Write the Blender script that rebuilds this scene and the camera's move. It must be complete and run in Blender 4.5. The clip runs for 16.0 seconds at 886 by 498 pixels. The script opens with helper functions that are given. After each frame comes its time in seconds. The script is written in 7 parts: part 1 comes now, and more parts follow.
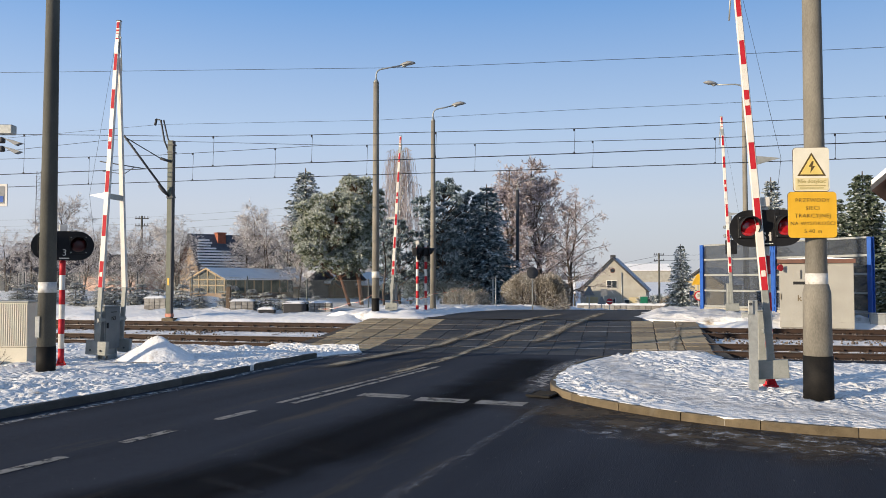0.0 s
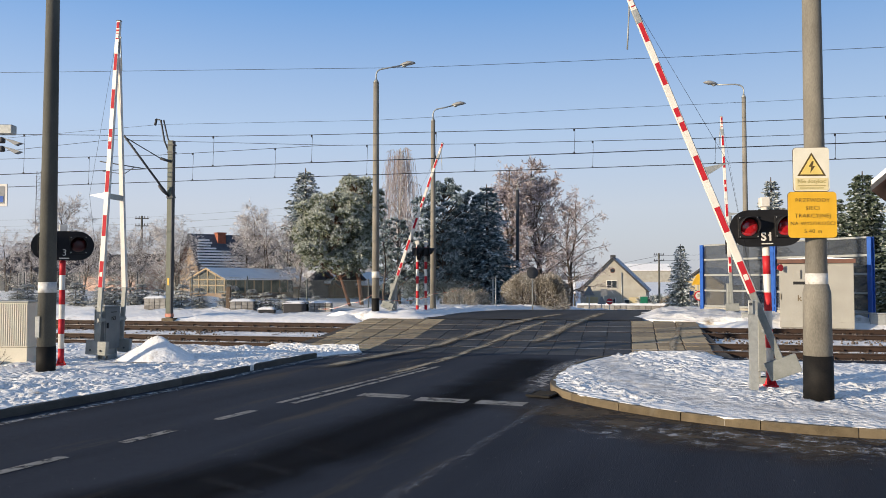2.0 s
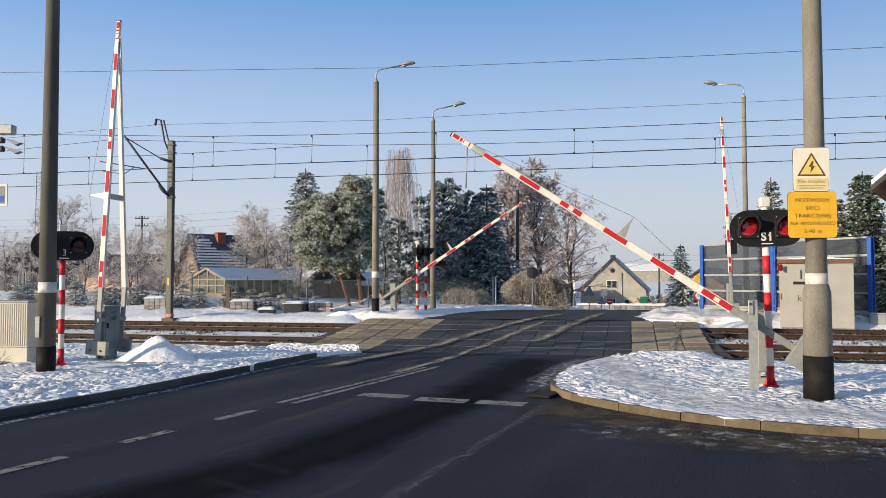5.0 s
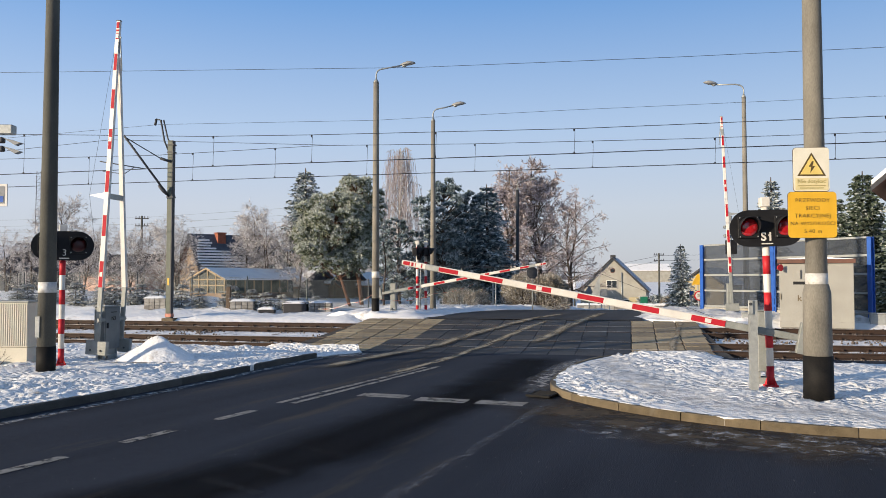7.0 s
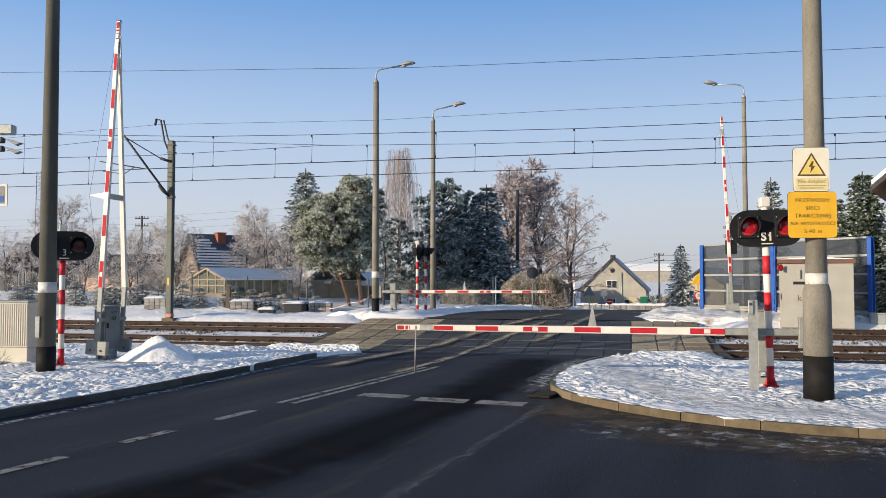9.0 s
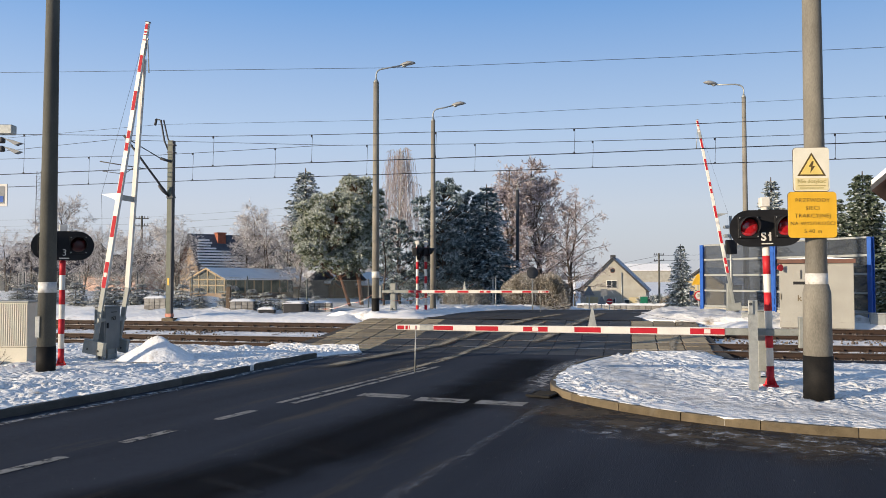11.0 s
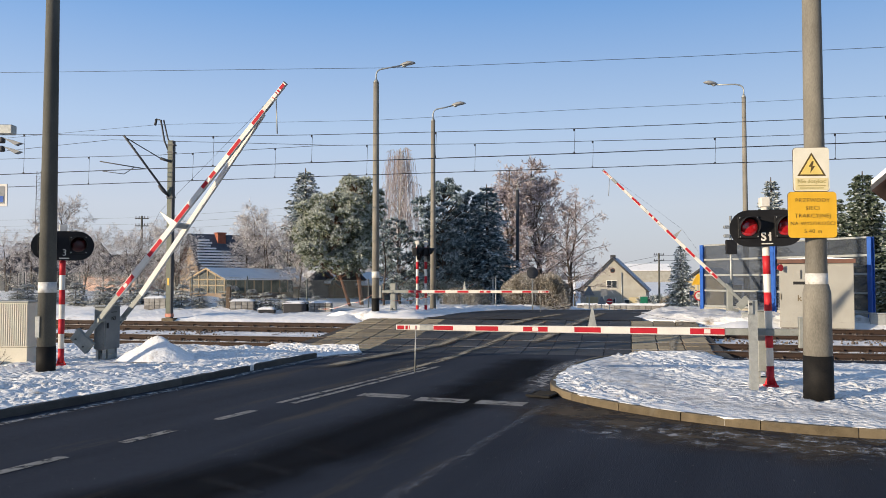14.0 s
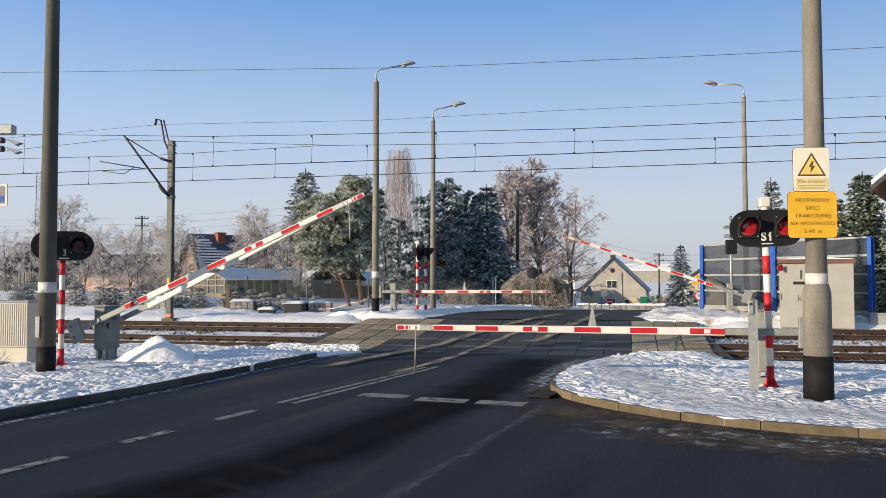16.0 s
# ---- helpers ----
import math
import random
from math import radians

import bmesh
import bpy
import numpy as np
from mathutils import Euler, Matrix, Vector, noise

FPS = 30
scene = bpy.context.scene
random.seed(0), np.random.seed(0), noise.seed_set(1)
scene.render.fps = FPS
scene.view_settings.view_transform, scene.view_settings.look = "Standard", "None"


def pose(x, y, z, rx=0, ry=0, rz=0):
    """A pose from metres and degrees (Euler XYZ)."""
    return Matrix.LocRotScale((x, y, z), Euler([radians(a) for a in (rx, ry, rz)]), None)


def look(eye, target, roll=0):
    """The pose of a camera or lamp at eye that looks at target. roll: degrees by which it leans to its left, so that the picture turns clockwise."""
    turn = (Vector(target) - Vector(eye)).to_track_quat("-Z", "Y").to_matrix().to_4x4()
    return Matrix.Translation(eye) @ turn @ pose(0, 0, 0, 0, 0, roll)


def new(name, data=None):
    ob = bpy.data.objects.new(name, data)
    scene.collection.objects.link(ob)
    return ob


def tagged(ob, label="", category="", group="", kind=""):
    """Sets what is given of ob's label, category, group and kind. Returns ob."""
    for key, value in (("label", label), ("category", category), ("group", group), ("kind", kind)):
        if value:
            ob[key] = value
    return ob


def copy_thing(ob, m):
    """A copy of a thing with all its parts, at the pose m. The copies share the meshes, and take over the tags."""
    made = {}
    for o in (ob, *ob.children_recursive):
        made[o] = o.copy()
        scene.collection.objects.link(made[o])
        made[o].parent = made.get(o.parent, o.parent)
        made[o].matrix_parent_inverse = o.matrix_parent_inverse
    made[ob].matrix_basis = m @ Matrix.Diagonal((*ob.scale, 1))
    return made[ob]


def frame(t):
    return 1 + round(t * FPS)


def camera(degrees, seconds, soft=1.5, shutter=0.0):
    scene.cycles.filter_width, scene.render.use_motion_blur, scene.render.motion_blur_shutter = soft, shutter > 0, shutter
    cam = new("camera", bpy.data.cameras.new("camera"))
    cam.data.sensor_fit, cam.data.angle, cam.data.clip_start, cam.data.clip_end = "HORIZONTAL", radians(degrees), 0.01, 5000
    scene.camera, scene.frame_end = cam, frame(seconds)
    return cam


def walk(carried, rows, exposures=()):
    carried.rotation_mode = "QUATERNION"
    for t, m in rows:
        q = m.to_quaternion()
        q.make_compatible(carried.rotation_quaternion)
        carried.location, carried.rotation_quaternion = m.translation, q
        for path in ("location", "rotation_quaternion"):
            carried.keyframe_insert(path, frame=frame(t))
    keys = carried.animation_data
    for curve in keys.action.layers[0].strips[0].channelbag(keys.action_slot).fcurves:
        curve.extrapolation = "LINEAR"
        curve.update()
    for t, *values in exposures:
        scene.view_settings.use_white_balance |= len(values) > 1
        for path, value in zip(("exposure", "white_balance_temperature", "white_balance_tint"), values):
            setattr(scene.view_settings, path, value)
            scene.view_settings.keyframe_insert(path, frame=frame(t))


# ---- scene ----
# camera: stands still beside the road, a little over head height
cam = camera(59.2, 16.0, soft=0.72)
CAM = pose(0, 0, 1.85, 92.24, 0, 0)
walk(cam, [(0, CAM), (16, CAM)], [(0, 0.0, 6500, 10), (16, 0.0, 6500, 10)])

# world and sun: low winter sun over the left shoulder, clear sky
SUN_AZ, SUN_EL = 240.5, 11.0          # degrees clockwise from +y, degrees above the horizon
world = bpy.data.worlds.new("winter_sky")
scene.world = world
world.use_nodes = True
wn, wl = world.node_tree.nodes, world.node_tree.links
sky = wn.new("ShaderNodeTexSky")
sky.sky_type, sky.sun_disc = "NISHITA", False
sky.sun_elevation, sky.sun_rotation = radians(SUN_EL), radians(SUN_AZ)
sky.air_density, sky.dust_density, sky.ozone_density = 1.0, 1.0, 2.0
# winter haze: the sky pales to grey lavender towards the horizon, all the way round
wtc = wn.new("ShaderNodeTexCoord")
wsep = wn.new("ShaderNodeSeparateXYZ")
wl.new(wtc.outputs["Generated"], wsep.inputs[0])
haze = wn.new("ShaderNodeValToRGB")
he = haze.color_ramp.elements
he[0].position, he[0].color = 0.0, (0.61, 0.64, 0.72, 1)
he[1].position, he[1].color = 1.0, (0.135, 0.20, 0.33, 1)
he.new(0.09).color = (0.65, 0.705, 0.83, 1)
he.new(0.19).color = (0.50, 0.655, 0.91, 1)
he.new(0.34).color = (0.19, 0.41, 0.82, 1)
he.new(0.5).color = (0.19, 0.31, 0.54, 1)
wl.new(wsep.outputs[2], haze.inputs[0])
lift = wn.new("ShaderNodeVectorMath")
lift.operation = "SCALE"
wl.new(haze.outputs[0], lift.inputs[0])
side = wn.new("ShaderNodeMath")
side.operation = "MULTIPLY_ADD"
side.inputs[1].default_value, side.inputs[2].default_value = -0.12 * 8.3, 8.3
wl.new(wsep.outputs[0], side.inputs[0])
wl.new(side.outputs[0], lift.inputs["Scale"])
wmix = wn.new("ShaderNodeMixRGB")
wmix.inputs[0].default_value = 0.8
wl.new(sky.outputs[0], wmix.inputs[1])
wl.new(lift.outputs[0], wmix.inputs[2])
wl.new(wmix.outputs[0], wn["Background"].inputs[0])
wn["Background"].inputs[1].default_value = 0.12
sun_data = bpy.data.lights.new("sun", "SUN")
sun_data.energy, sun_data.angle, sun_data.color = 6.1, radians(0.55), (1.0, 0.83, 0.61)
sun = new("sun", sun_data)
az, el = radians(SUN_AZ), radians(SUN_EL)
SUN_WAY = Vector((math.sin(az) * math.cos(el), math.cos(az) * math.cos(el), math.sin(el)))
sun.matrix_world = look(SUN_WAY * 100, (0, 0, 0))

# ---- plan frame: u runs along the rails, v across them, away from the camera ----
TH = 12.0
TC, TS = math.cos(radians(TH)), math.sin(radians(TH))


def W(u, v, z=0.0):
    return Vector((u * TC + v * TS, -u * TS + v * TC, z))


def uv_of(x, y):
    return x * TC - y * TS, x * TS + y * TC


def sm(a, b, x):
    t = min(1.0, max(0.0, (x - a) / (b - a)))
    return t * t * (3 - 2 * t)


PROFILE = [(-400, 0), (0, 0), (19.5, -0.06), (21.7, -0.03), (27.2, 0.255), (29.3, 0.36), (33, 0.40), (38, 0.36),
           (44, 0.16), (60, -0.45), (95, -1.75), (160, -3.0), (235, -1.6), (340, 2.2), (420, 2.8), (4000, 2.8)]


def prof(v):
    for (a, za), (b, zb) in zip(PROFILE, PROFILE[1:]):
        if a <= v <= b:
            return za + (zb - za) * (v - a) / (b - a)
    return PROFILE[-1][1]


def gz(u, v):
    """Height of the ground: the crossing's slope, and the bank with the gardens."""
    z = prof(v)
    left = 1 - sm(-16, -9, u)
    if v > 33:
        z = z * (1 - left) + left * (0.42 + (prof(v) - 0.4) * 0.15 * sm(60, 160, v))
    z += left * 0.5 * sm(-12, -24, u) * sm(29, 36, v) * (1 - sm(80, 200, v))
    return z


# ---- mesh builder ----
class Shape:
    """Collects vertices and faces of one part."""

    def __init__(self):
        self.v, self.f, self.smooth = [], [], []

    def add(self, verts, faces, m=None, smooth=False):
        k = len(self.v)
        for p in verts:
            p = Vector(p)
            self.v.append(tuple(m @ p) if m is not None else tuple(p))
        for f in faces:
            self.f.append(tuple(i + k for i in f))
            self.smooth.append(smooth)
        return self

    def box(self, x0, y0, z0, x1, y1, z1, bev=0.0, m=None):
        b = min(bev, (x1 - x0) / 2.1, (y1 - y0) / 2.1, (z1 - z0) / 2.1)
        if b <= 0:
            vs = [(x, y, z) for z in (z0, z1) for y in (y0, y1) for x in (x0, x1)]
            fs = [(0, 2, 3, 1), (4, 5, 7, 6), (0, 1, 5, 4), (2, 6, 7, 3), (0, 4, 6, 2), (1, 3, 7, 5)]
            return self.add(vs, fs, m)
        bm = bmesh.new()
        bmesh.ops.create_cube(bm, size=1.0)
        for w in bm.verts:
            w.co = Vector(((x0 + x1) / 2 + w.co.x * (x1 - x0), (y0 + y1) / 2 + w.co.y * (y1 - y0), (z0 + z1) / 2 + w.co.z * (z1 - z0)))
        bmesh.ops.bevel(bm, geom=bm.edges[:], offset=b, segments=2, affect="EDGES", profile=0.5)
        bm.verts.index_update()
        self.add([w.co for w in bm.verts], [[w.index for w in f.verts] for f in bm.faces], m)
        bm.free()
        return self

    def tube(self, pts, radii, n=8, caps=True, smooth=True):
        """A round bar along points, a radius at each."""
        pts = [Vector(p) for p in pts]
        k = len(self.v)
        if not hasattr(radii, "__len__"):
            radii = [radii] * len(pts)
        prev = None
        for i, p in enumerate(pts):
            d = (pts[min(i + 1, len(pts) - 1)] - pts[max(i - 1, 0)])
            d = d.normalized() if d.length > 1e-9 else Vector((0, 0, 1))
            if prev is None:
                a = d.cross(Vector((0.137, 0.71, 0.29)))
            else:
                a = prev - d * prev.dot(d)
            a.normalize()
            prev = a
            b = d.cross(a)
            for j in range(n):
                t = 2 * math.pi * j / n
                self.v.append(tuple(p + (a * math.cos(t) + b * math.sin(t)) * radii[i]))
        for i in range(len(pts) - 1):
            for j in range(n):
                q = (j + 1) % n
                self.f.append((k + i * n + j, k + i * n + q, k + (i + 1) * n + q, k + (i + 1) * n + j))
                self.smooth.append(smooth)
        if caps:
            self.f.append(tuple(k + j for j in reversed(range(n))))
            self.f.append(tuple(k + (len(pts) - 1) * n + j for j in range(n)))
            self.smooth += [False, False]
        return self

    def prism(self, outline, y0, y1, m=None):
        """An outline in x, z pushed from y0 to y1."""
        n = len(outline)
        vs = [(x, y0, z) for x, z in outline] + [(x, y1, z) for x, z in outline]
        fs = [tuple(range(n)), tuple(reversed(range(n, 2 * n)))]
        fs += [(i, i + n, (i + 1) % n + n, (i + 1) % n) for i in range(n)]
        return self.add(vs, fs, m)

    def mesh(self, name):
        me = bpy.data.meshes.new(name)
        me.from_pydata(self.v, [], self.f)
        me.polygons.foreach_set("use_smooth", self.smooth)
        me.update()
        return me


def fix(me):
    """Turn the faces outwards."""
    bm = bmesh.new()
    bm.from_mesh(me)
    bmesh.ops.recalc_face_normals(bm, faces=bm.faces[:])
    bm.to_mesh(me)
    bm.free()
    return me


def thing(name, m, label, category, group="", kind=""):
    ob = new(name)
    ob.empty_display_size = 0.2
    ob.matrix_basis = m
    return tagged(ob, label, category, group, kind)


def part(name, shape, material, parent=None, label="", m=None):
    me = shape if isinstance(shape, bpy.types.Mesh) else fix(shape.mesh(name))
    if not me.materials:
        me.materials.append(material)
    ob = new(name, me)
    if parent is not None:
        ob.parent = parent
    if m is not None:
        ob.matrix_basis = m
    return tagged(ob, label)


def letters(text, size, material, parent, m, name="lettering", spacing=1.0, label="", bold=0.0):
    """Raised letters in the built-in font, centred, facing local -y."""
    cu = bpy.data.curves.new("text", "FONT")
    cu.body, cu.size, cu.align_x, cu.align_y, cu.extrude, cu.space_character, cu.offset = text, size, "CENTER", "CENTER", 0.002, spacing, bold
    ob = bpy.data.objects.new("text", cu)
    scene.collection.objects.link(ob)
    bpy.context.view_layer.update()
    me = bpy.data.meshes.new_from_object(ob.evaluated_get(bpy.context.evaluated_depsgraph_get()))
    bpy.data.objects.remove(ob)
    me.transform(pose(0, 0, 0, 90, 0, 0))
    me.materials.clear()
    me.materials.append(material)
    o = new(name, me)
    o.parent = parent
    o.matrix_basis = m
    return tagged(o, label)


# ---- materials ----
def material(name, c1, c2, scale=8.0, rough=(0.5, 0.8), bump=0.2, metal=0.0, fine=60.0, spots=None, stretch=(1, 1, 1), turn=0.0, coat=0.0, per=0.0, dist=0.01, spec=0.5):
    """A surface of two tones, mottled at two sizes, with relief and, if given, spots (colour, size, amount)."""
    m = bpy.data.materials.new(name)
    m.use_nodes = True
    n, l = m.node_tree.nodes, m.node_tree.links
    p = n["Principled BSDF"]
    p.inputs["Metallic"].default_value = metal
    p.inputs["Coat Weight"].default_value = coat
    p.inputs["Specular IOR Level"].default_value = spec
    tc = n.new("ShaderNodeTexCoord")
    mp = n.new("ShaderNodeMapping")
    mp.vector_type = "TEXTURE"
    mp.inputs["Scale"].default_value = [1 / q for q in stretch]
    mp.inputs["Rotation"].default_value = (0, 0, radians(turn))
    l.new(tc.outputs["Object"], mp.inputs[0])
    big = n.new("ShaderNodeTexNoise")
    big.inputs["Scale"].default_value, big.inputs["Detail"].default_value = scale, 6
    small = n.new("ShaderNodeTexNoise")
    small.inputs["Scale"].default_value, small.inputs["Detail"].default_value = fine, 4
    l.new(mp.outputs[0], big.inputs[0])
    l.new(mp.outputs[0], small.inputs[0])
    mixv = n.new("ShaderNodeMath")
    mixv.operation = "MULTIPLY_ADD"
    mixv.inputs[1].default_value = 0.35
    l.new(small.outputs[0], mixv.inputs[0])
    sc = n.new("ShaderNodeMath")
    sc.operation = "MULTIPLY"
    sc.inputs[1].default_value = 0.65
    l.new(big.outputs[0], sc.inputs[0])
    l.new(sc.outputs[0], mixv.inputs[2])
    last = mixv.outputs[0]
    if per:
        info = n.new("ShaderNodeObjectInfo")
        add = n.new("ShaderNodeMath")
        add.operation = "MULTIPLY_ADD"
        add.inputs[1].default_value = per
        l.new(info.outputs["Random"], add.inputs[0])
        l.new(last, add.inputs[2])
        sub = n.new("ShaderNodeMath")
        sub.operation = "SUBTRACT"
        sub.inputs[1].default_value = per / 2
        l.new(add.outputs[0], sub.inputs[0])
        last = sub.outputs[0]
    ramp = n.new("ShaderNodeValToRGB")
    ramp.color_ramp.elements[0].position, ramp.color_ramp.elements[1].position = 0.34, 0.66
    ramp.color_ramp.elements[0].color = (*c1, 1)
    ramp.color_ramp.elements[1].color = (*c2, 1)
    l.new(last, ramp.inputs[0])
    colour = ramp.outputs[0]
    if spots:
        sp = n.new("ShaderNodeTexNoise")
        sp.inputs["Scale"].default_value, sp.inputs["Detail"].default_value, sp.inputs["Roughness"].default_value = spots[1], 7, 0.65
        l.new(mp.outputs[0], sp.inputs[0])
        sr = n.new("ShaderNodeValToRGB")
        sr.color_ramp.elements[0].position = 0.62 - spots[2] * 0.25
        sr.color_ramp.elements[1].position = 0.72 - spots[2] * 0.2
        l.new(sp.outputs[0], sr.inputs[0])
        mx = n.new("ShaderNodeMixRGB")
        mx.inputs[2].default_value = (*spots[0], 1)
        l.new(sr.outputs[0], mx.inputs[0])
        l.new(colour, mx.inputs[1])
        colour = mx.outputs[0]
    l.new(colour, p.inputs["Base Color"])
    rr = n.new("ShaderNodeMapRange")
    rr.inputs[3].default_value, rr.inputs[4].default_value = rough
    l.new(big.outputs[0], rr.inputs[0])
    l.new(rr.outputs[0], p.inputs["Roughness"])
    if bump:
        bp = n.new("ShaderNodeBump")
        bp.inputs["Strength"].default_value, bp.inputs["Distance"].default_value = bump, dist
        l.new(mixv.outputs[0], bp.inputs["Height"])
        l.new(bp.outputs[0], p.inputs["Normal"])
    return m


SNOW = material("snow", (0.81, 0.815, 0.83), (0.91, 0.91, 0.90), 1.6, (0.6, 0.85), 0.6, fine=22, dist=0.06, spots=((0.42, 0.36, 0.28), 0.9, 0.02))
SNOW_DIRTY = material("gritty_snow", (0.62, 0.61, 0.60), (0.84, 0.84, 0.83), 2.2, (0.6, 0.9), 0.9, fine=14, dist=0.12, spots=((0.22, 0.18, 0.13), 0.9, 0.16))
SNOW_FAR = material("far_snow", (0.85, 0.8507, 0.8569), (0.93, 0.9254, 0.9062), 0.5, (0.6, 0.9), 0.75, fine=4, dist=0.16, spots=((0.25, 0.22, 0.16), 0.35, 0.12))
ASPHALT = material("asphalt", (0.008245, 0.0115, 0.02067), (0.02813, 0.034, 0.04982), 0.75, (0.8, 0.95), 0.6, fine=55, stretch=(1.9, 0.22, 1), turn=-23, spots=((0.052, 0.045, 0.038), 0.6, 0.22), spec=0.22, dist=0.02)
SNOW_TRODDEN = material("trodden_snow", (0.7844, 0.7858, 0.7895), (0.9328, 0.9281, 0.9038), 3.5, (0.55, 0.85), 0.6, fine=26, dist=0.045, spots=((0.46, 0.41, 0.34), 2.3, 0.08))
SNOW_TRACK = material("snow_on_ballast", (0.66, 0.67, 0.70), (0.90, 0.90, 0.90), 2.5, (0.6, 0.9), 0.8, fine=24, dist=0.05, spots=((0.10, 0.078, 0.06), 2.4, 0.30))
ASPHALT_FAR = material("far_asphalt", (0.020, 0.022, 0.027), (0.050, 0.050, 0.052), 0.7, (0.75, 0.9), 0.3, fine=40, stretch=(2.5, 0.35, 1), turn=-20, spec=0.3)
PAINT_WORN = material("worn_road_paint", (0.1672, 0.1584, 0.1408), (0.2992, 0.2816, 0.2508), 6, (0.6, 0.8), 0.2, fine=40, spots=((0.09, 0.085, 0.08), 9, 0.06))
DIRT_DARK = material("dark_packed_sand", (0.030, 0.026, 0.022), (0.085, 0.072, 0.056), 3, (0.85, 0.95), 0.4, fine=30)
DIRT_THIN = material("thin_sand_and_salt", (0.1969, 0.1625, 0.11), (0.4463, 0.3812, 0.275), 3, (0.8, 0.95), 0.3, fine=30)
GRIT = material("grit_grains", (0.06, 0.058, 0.055), (0.26, 0.255, 0.25), 40, (0.7, 0.9), 0.0, fine=200)
SALT = material("salt_and_ice_patches", (0.38, 0.38, 0.39), (0.72, 0.73, 0.75), 4, (0.5, 0.8), 0.4, fine=25)
SALT_LINE = material("thin_salt_line", (0.20, 0.20, 0.205), (0.42, 0.42, 0.43), 4, (0.6, 0.8), 0.3, fine=25)
KERB_SAND = material("brown_road_sand", (0.045, 0.035, 0.024), (0.115, 0.087, 0.058), 2.5, (0.85, 0.95), 0.3, fine=40, spec=0.2)
OLD_MARK = material("faint_old_road_marking", (0.030, 0.031, 0.036), (0.060, 0.060, 0.064), 5, (0.7, 0.9), 0.2, fine=40, spec=0.25)
WET = material("damp_asphalt", (0.003, 0.0038, 0.005), (0.008, 0.009, 0.012), 2, (0.85, 0.95), 0.2, fine=40, spec=0.1)
SLUSH = material("dirty_slush", (0.24, 0.225, 0.2083), (0.56, 0.551, 0.5431), 4, (0.5, 0.8), 0.8, fine=22, dist=0.03, spots=((0.16, 0.15, 0.14), 2.2, 0.2))
KERB = material("kerb_concrete", (0.0792, 0.05976, 0.03312), (0.1656, 0.1296, 0.0792), 5, (0.75, 0.95), 0.3, fine=80, per=0.35, spots=((0.12, 0.10, 0.07), 3, 0.2))
KERB_DARK = material("dark_kerb_concrete", (0.055, 0.05225, 0.04675), (0.1045, 0.099, 0.088), 5, (0.75, 0.95), 0.3, fine=80, per=0.35)
PANEL = material("crossing_panel_concrete", (0.2133, 0.1644, 0.09614), (0.4145, 0.3277, 0.1973), 2.5, (0.65, 0.9), 0.35, fine=50, per=0.4, spots=((0.09, 0.08, 0.065), 1.7, 0.25))
PANEL_DARK = material("worn_crossing_panel", (0.026, 0.027, 0.030), (0.066, 0.064, 0.062), 2.2, (0.6, 0.8), 0.3, fine=50, per=0.3, spots=((0.12, 0.105, 0.085), 1.3, 0.08), spec=0.3)
RAIL_SIDE = material("rusty_rail", (0.01958, 0.01102, 0.007344), (0.04774, 0.02448, 0.01469), 6, (0.7, 0.95), 0.3, fine=50)
RAIL_TOP = material("polished_rail_head", (0.25, 0.24, 0.23), (0.45, 0.44, 0.43), 3, (0.25, 0.45), 0.05, metal=0.9)
BALLAST = material("ballast", (0.05, 0.040, 0.033), (0.17, 0.135, 0.11), 9, (0.85, 1.0), 0.6, fine=30, dist=0.03)
SLEEPER = material("concrete_sleeper", (0.16, 0.14, 0.12), (0.30, 0.27, 0.24), 5, (0.8, 0.95), 0.3)
CONCRETE = material("pole_concrete", (0.1148, 0.1062, 0.08925), (0.2465, 0.2295, 0.1913), 3.5, (0.8, 0.95), 0.35, fine=70, stretch=(1, 1, 0.35), spots=((0.15, 0.135, 0.11), 2.5, 0.15))
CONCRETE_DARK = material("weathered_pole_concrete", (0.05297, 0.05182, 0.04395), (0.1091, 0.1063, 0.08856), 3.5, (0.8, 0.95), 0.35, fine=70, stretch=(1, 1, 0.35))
CONCRETE_LAMP = material("lamp_post_concrete", (0.15, 0.138, 0.115), (0.27, 0.25, 0.21), 3.5, (0.8, 0.95), 0.35, fine=70, stretch=(1, 1, 0.35))
TAR = material("black_tar_paint", (0.0048, 0.0048, 0.0048), (0.0144, 0.0132, 0.012), 6, (0.6, 0.8), 0.3, fine=40, spec=0.2)
WHITE_WORN = material("worn_white_paint", (0.42, 0.40, 0.36), (0.72, 0.71, 0.68), 4, (0.5, 0.7), 0.2, fine=30, spots=((0.30, 0.28, 0.24), 3.5, 0.2))
WHITE = material("white_paint", (0.614, 0.5875, 0.5335), (0.7193, 0.6896, 0.6306), 5, (0.35, 0.55), 0.05, fine=50, spots=((0.50, 0.47, 0.42), 2.5, 0.05))
RED = material("red_paint", (0.42, 0.014, 0.022), (0.55, 0.026, 0.034), 5, (0.45, 0.65), 0.05, fine=50, spec=0.35)
RED_SHEET = material("red_reflective_sheet", (0.37, 0.011, 0.022), (0.48, 0.020, 0.034), 7, (0.6, 0.75), 0.04, fine=90, spec=0.25)
BLACK = material("black_plastic", (0.010, 0.010, 0.011), (0.018, 0.018, 0.020), 6, (0.4, 0.6), 0.05, spec=0.25)
GREY = material("grey_painted_steel", (0.20, 0.215, 0.20), (0.29, 0.30, 0.285), 5, (0.45, 0.65), 0.08, metal=0.1, fine=50, spots=((0.14, 0.13, 0.11), 3, 0.08))
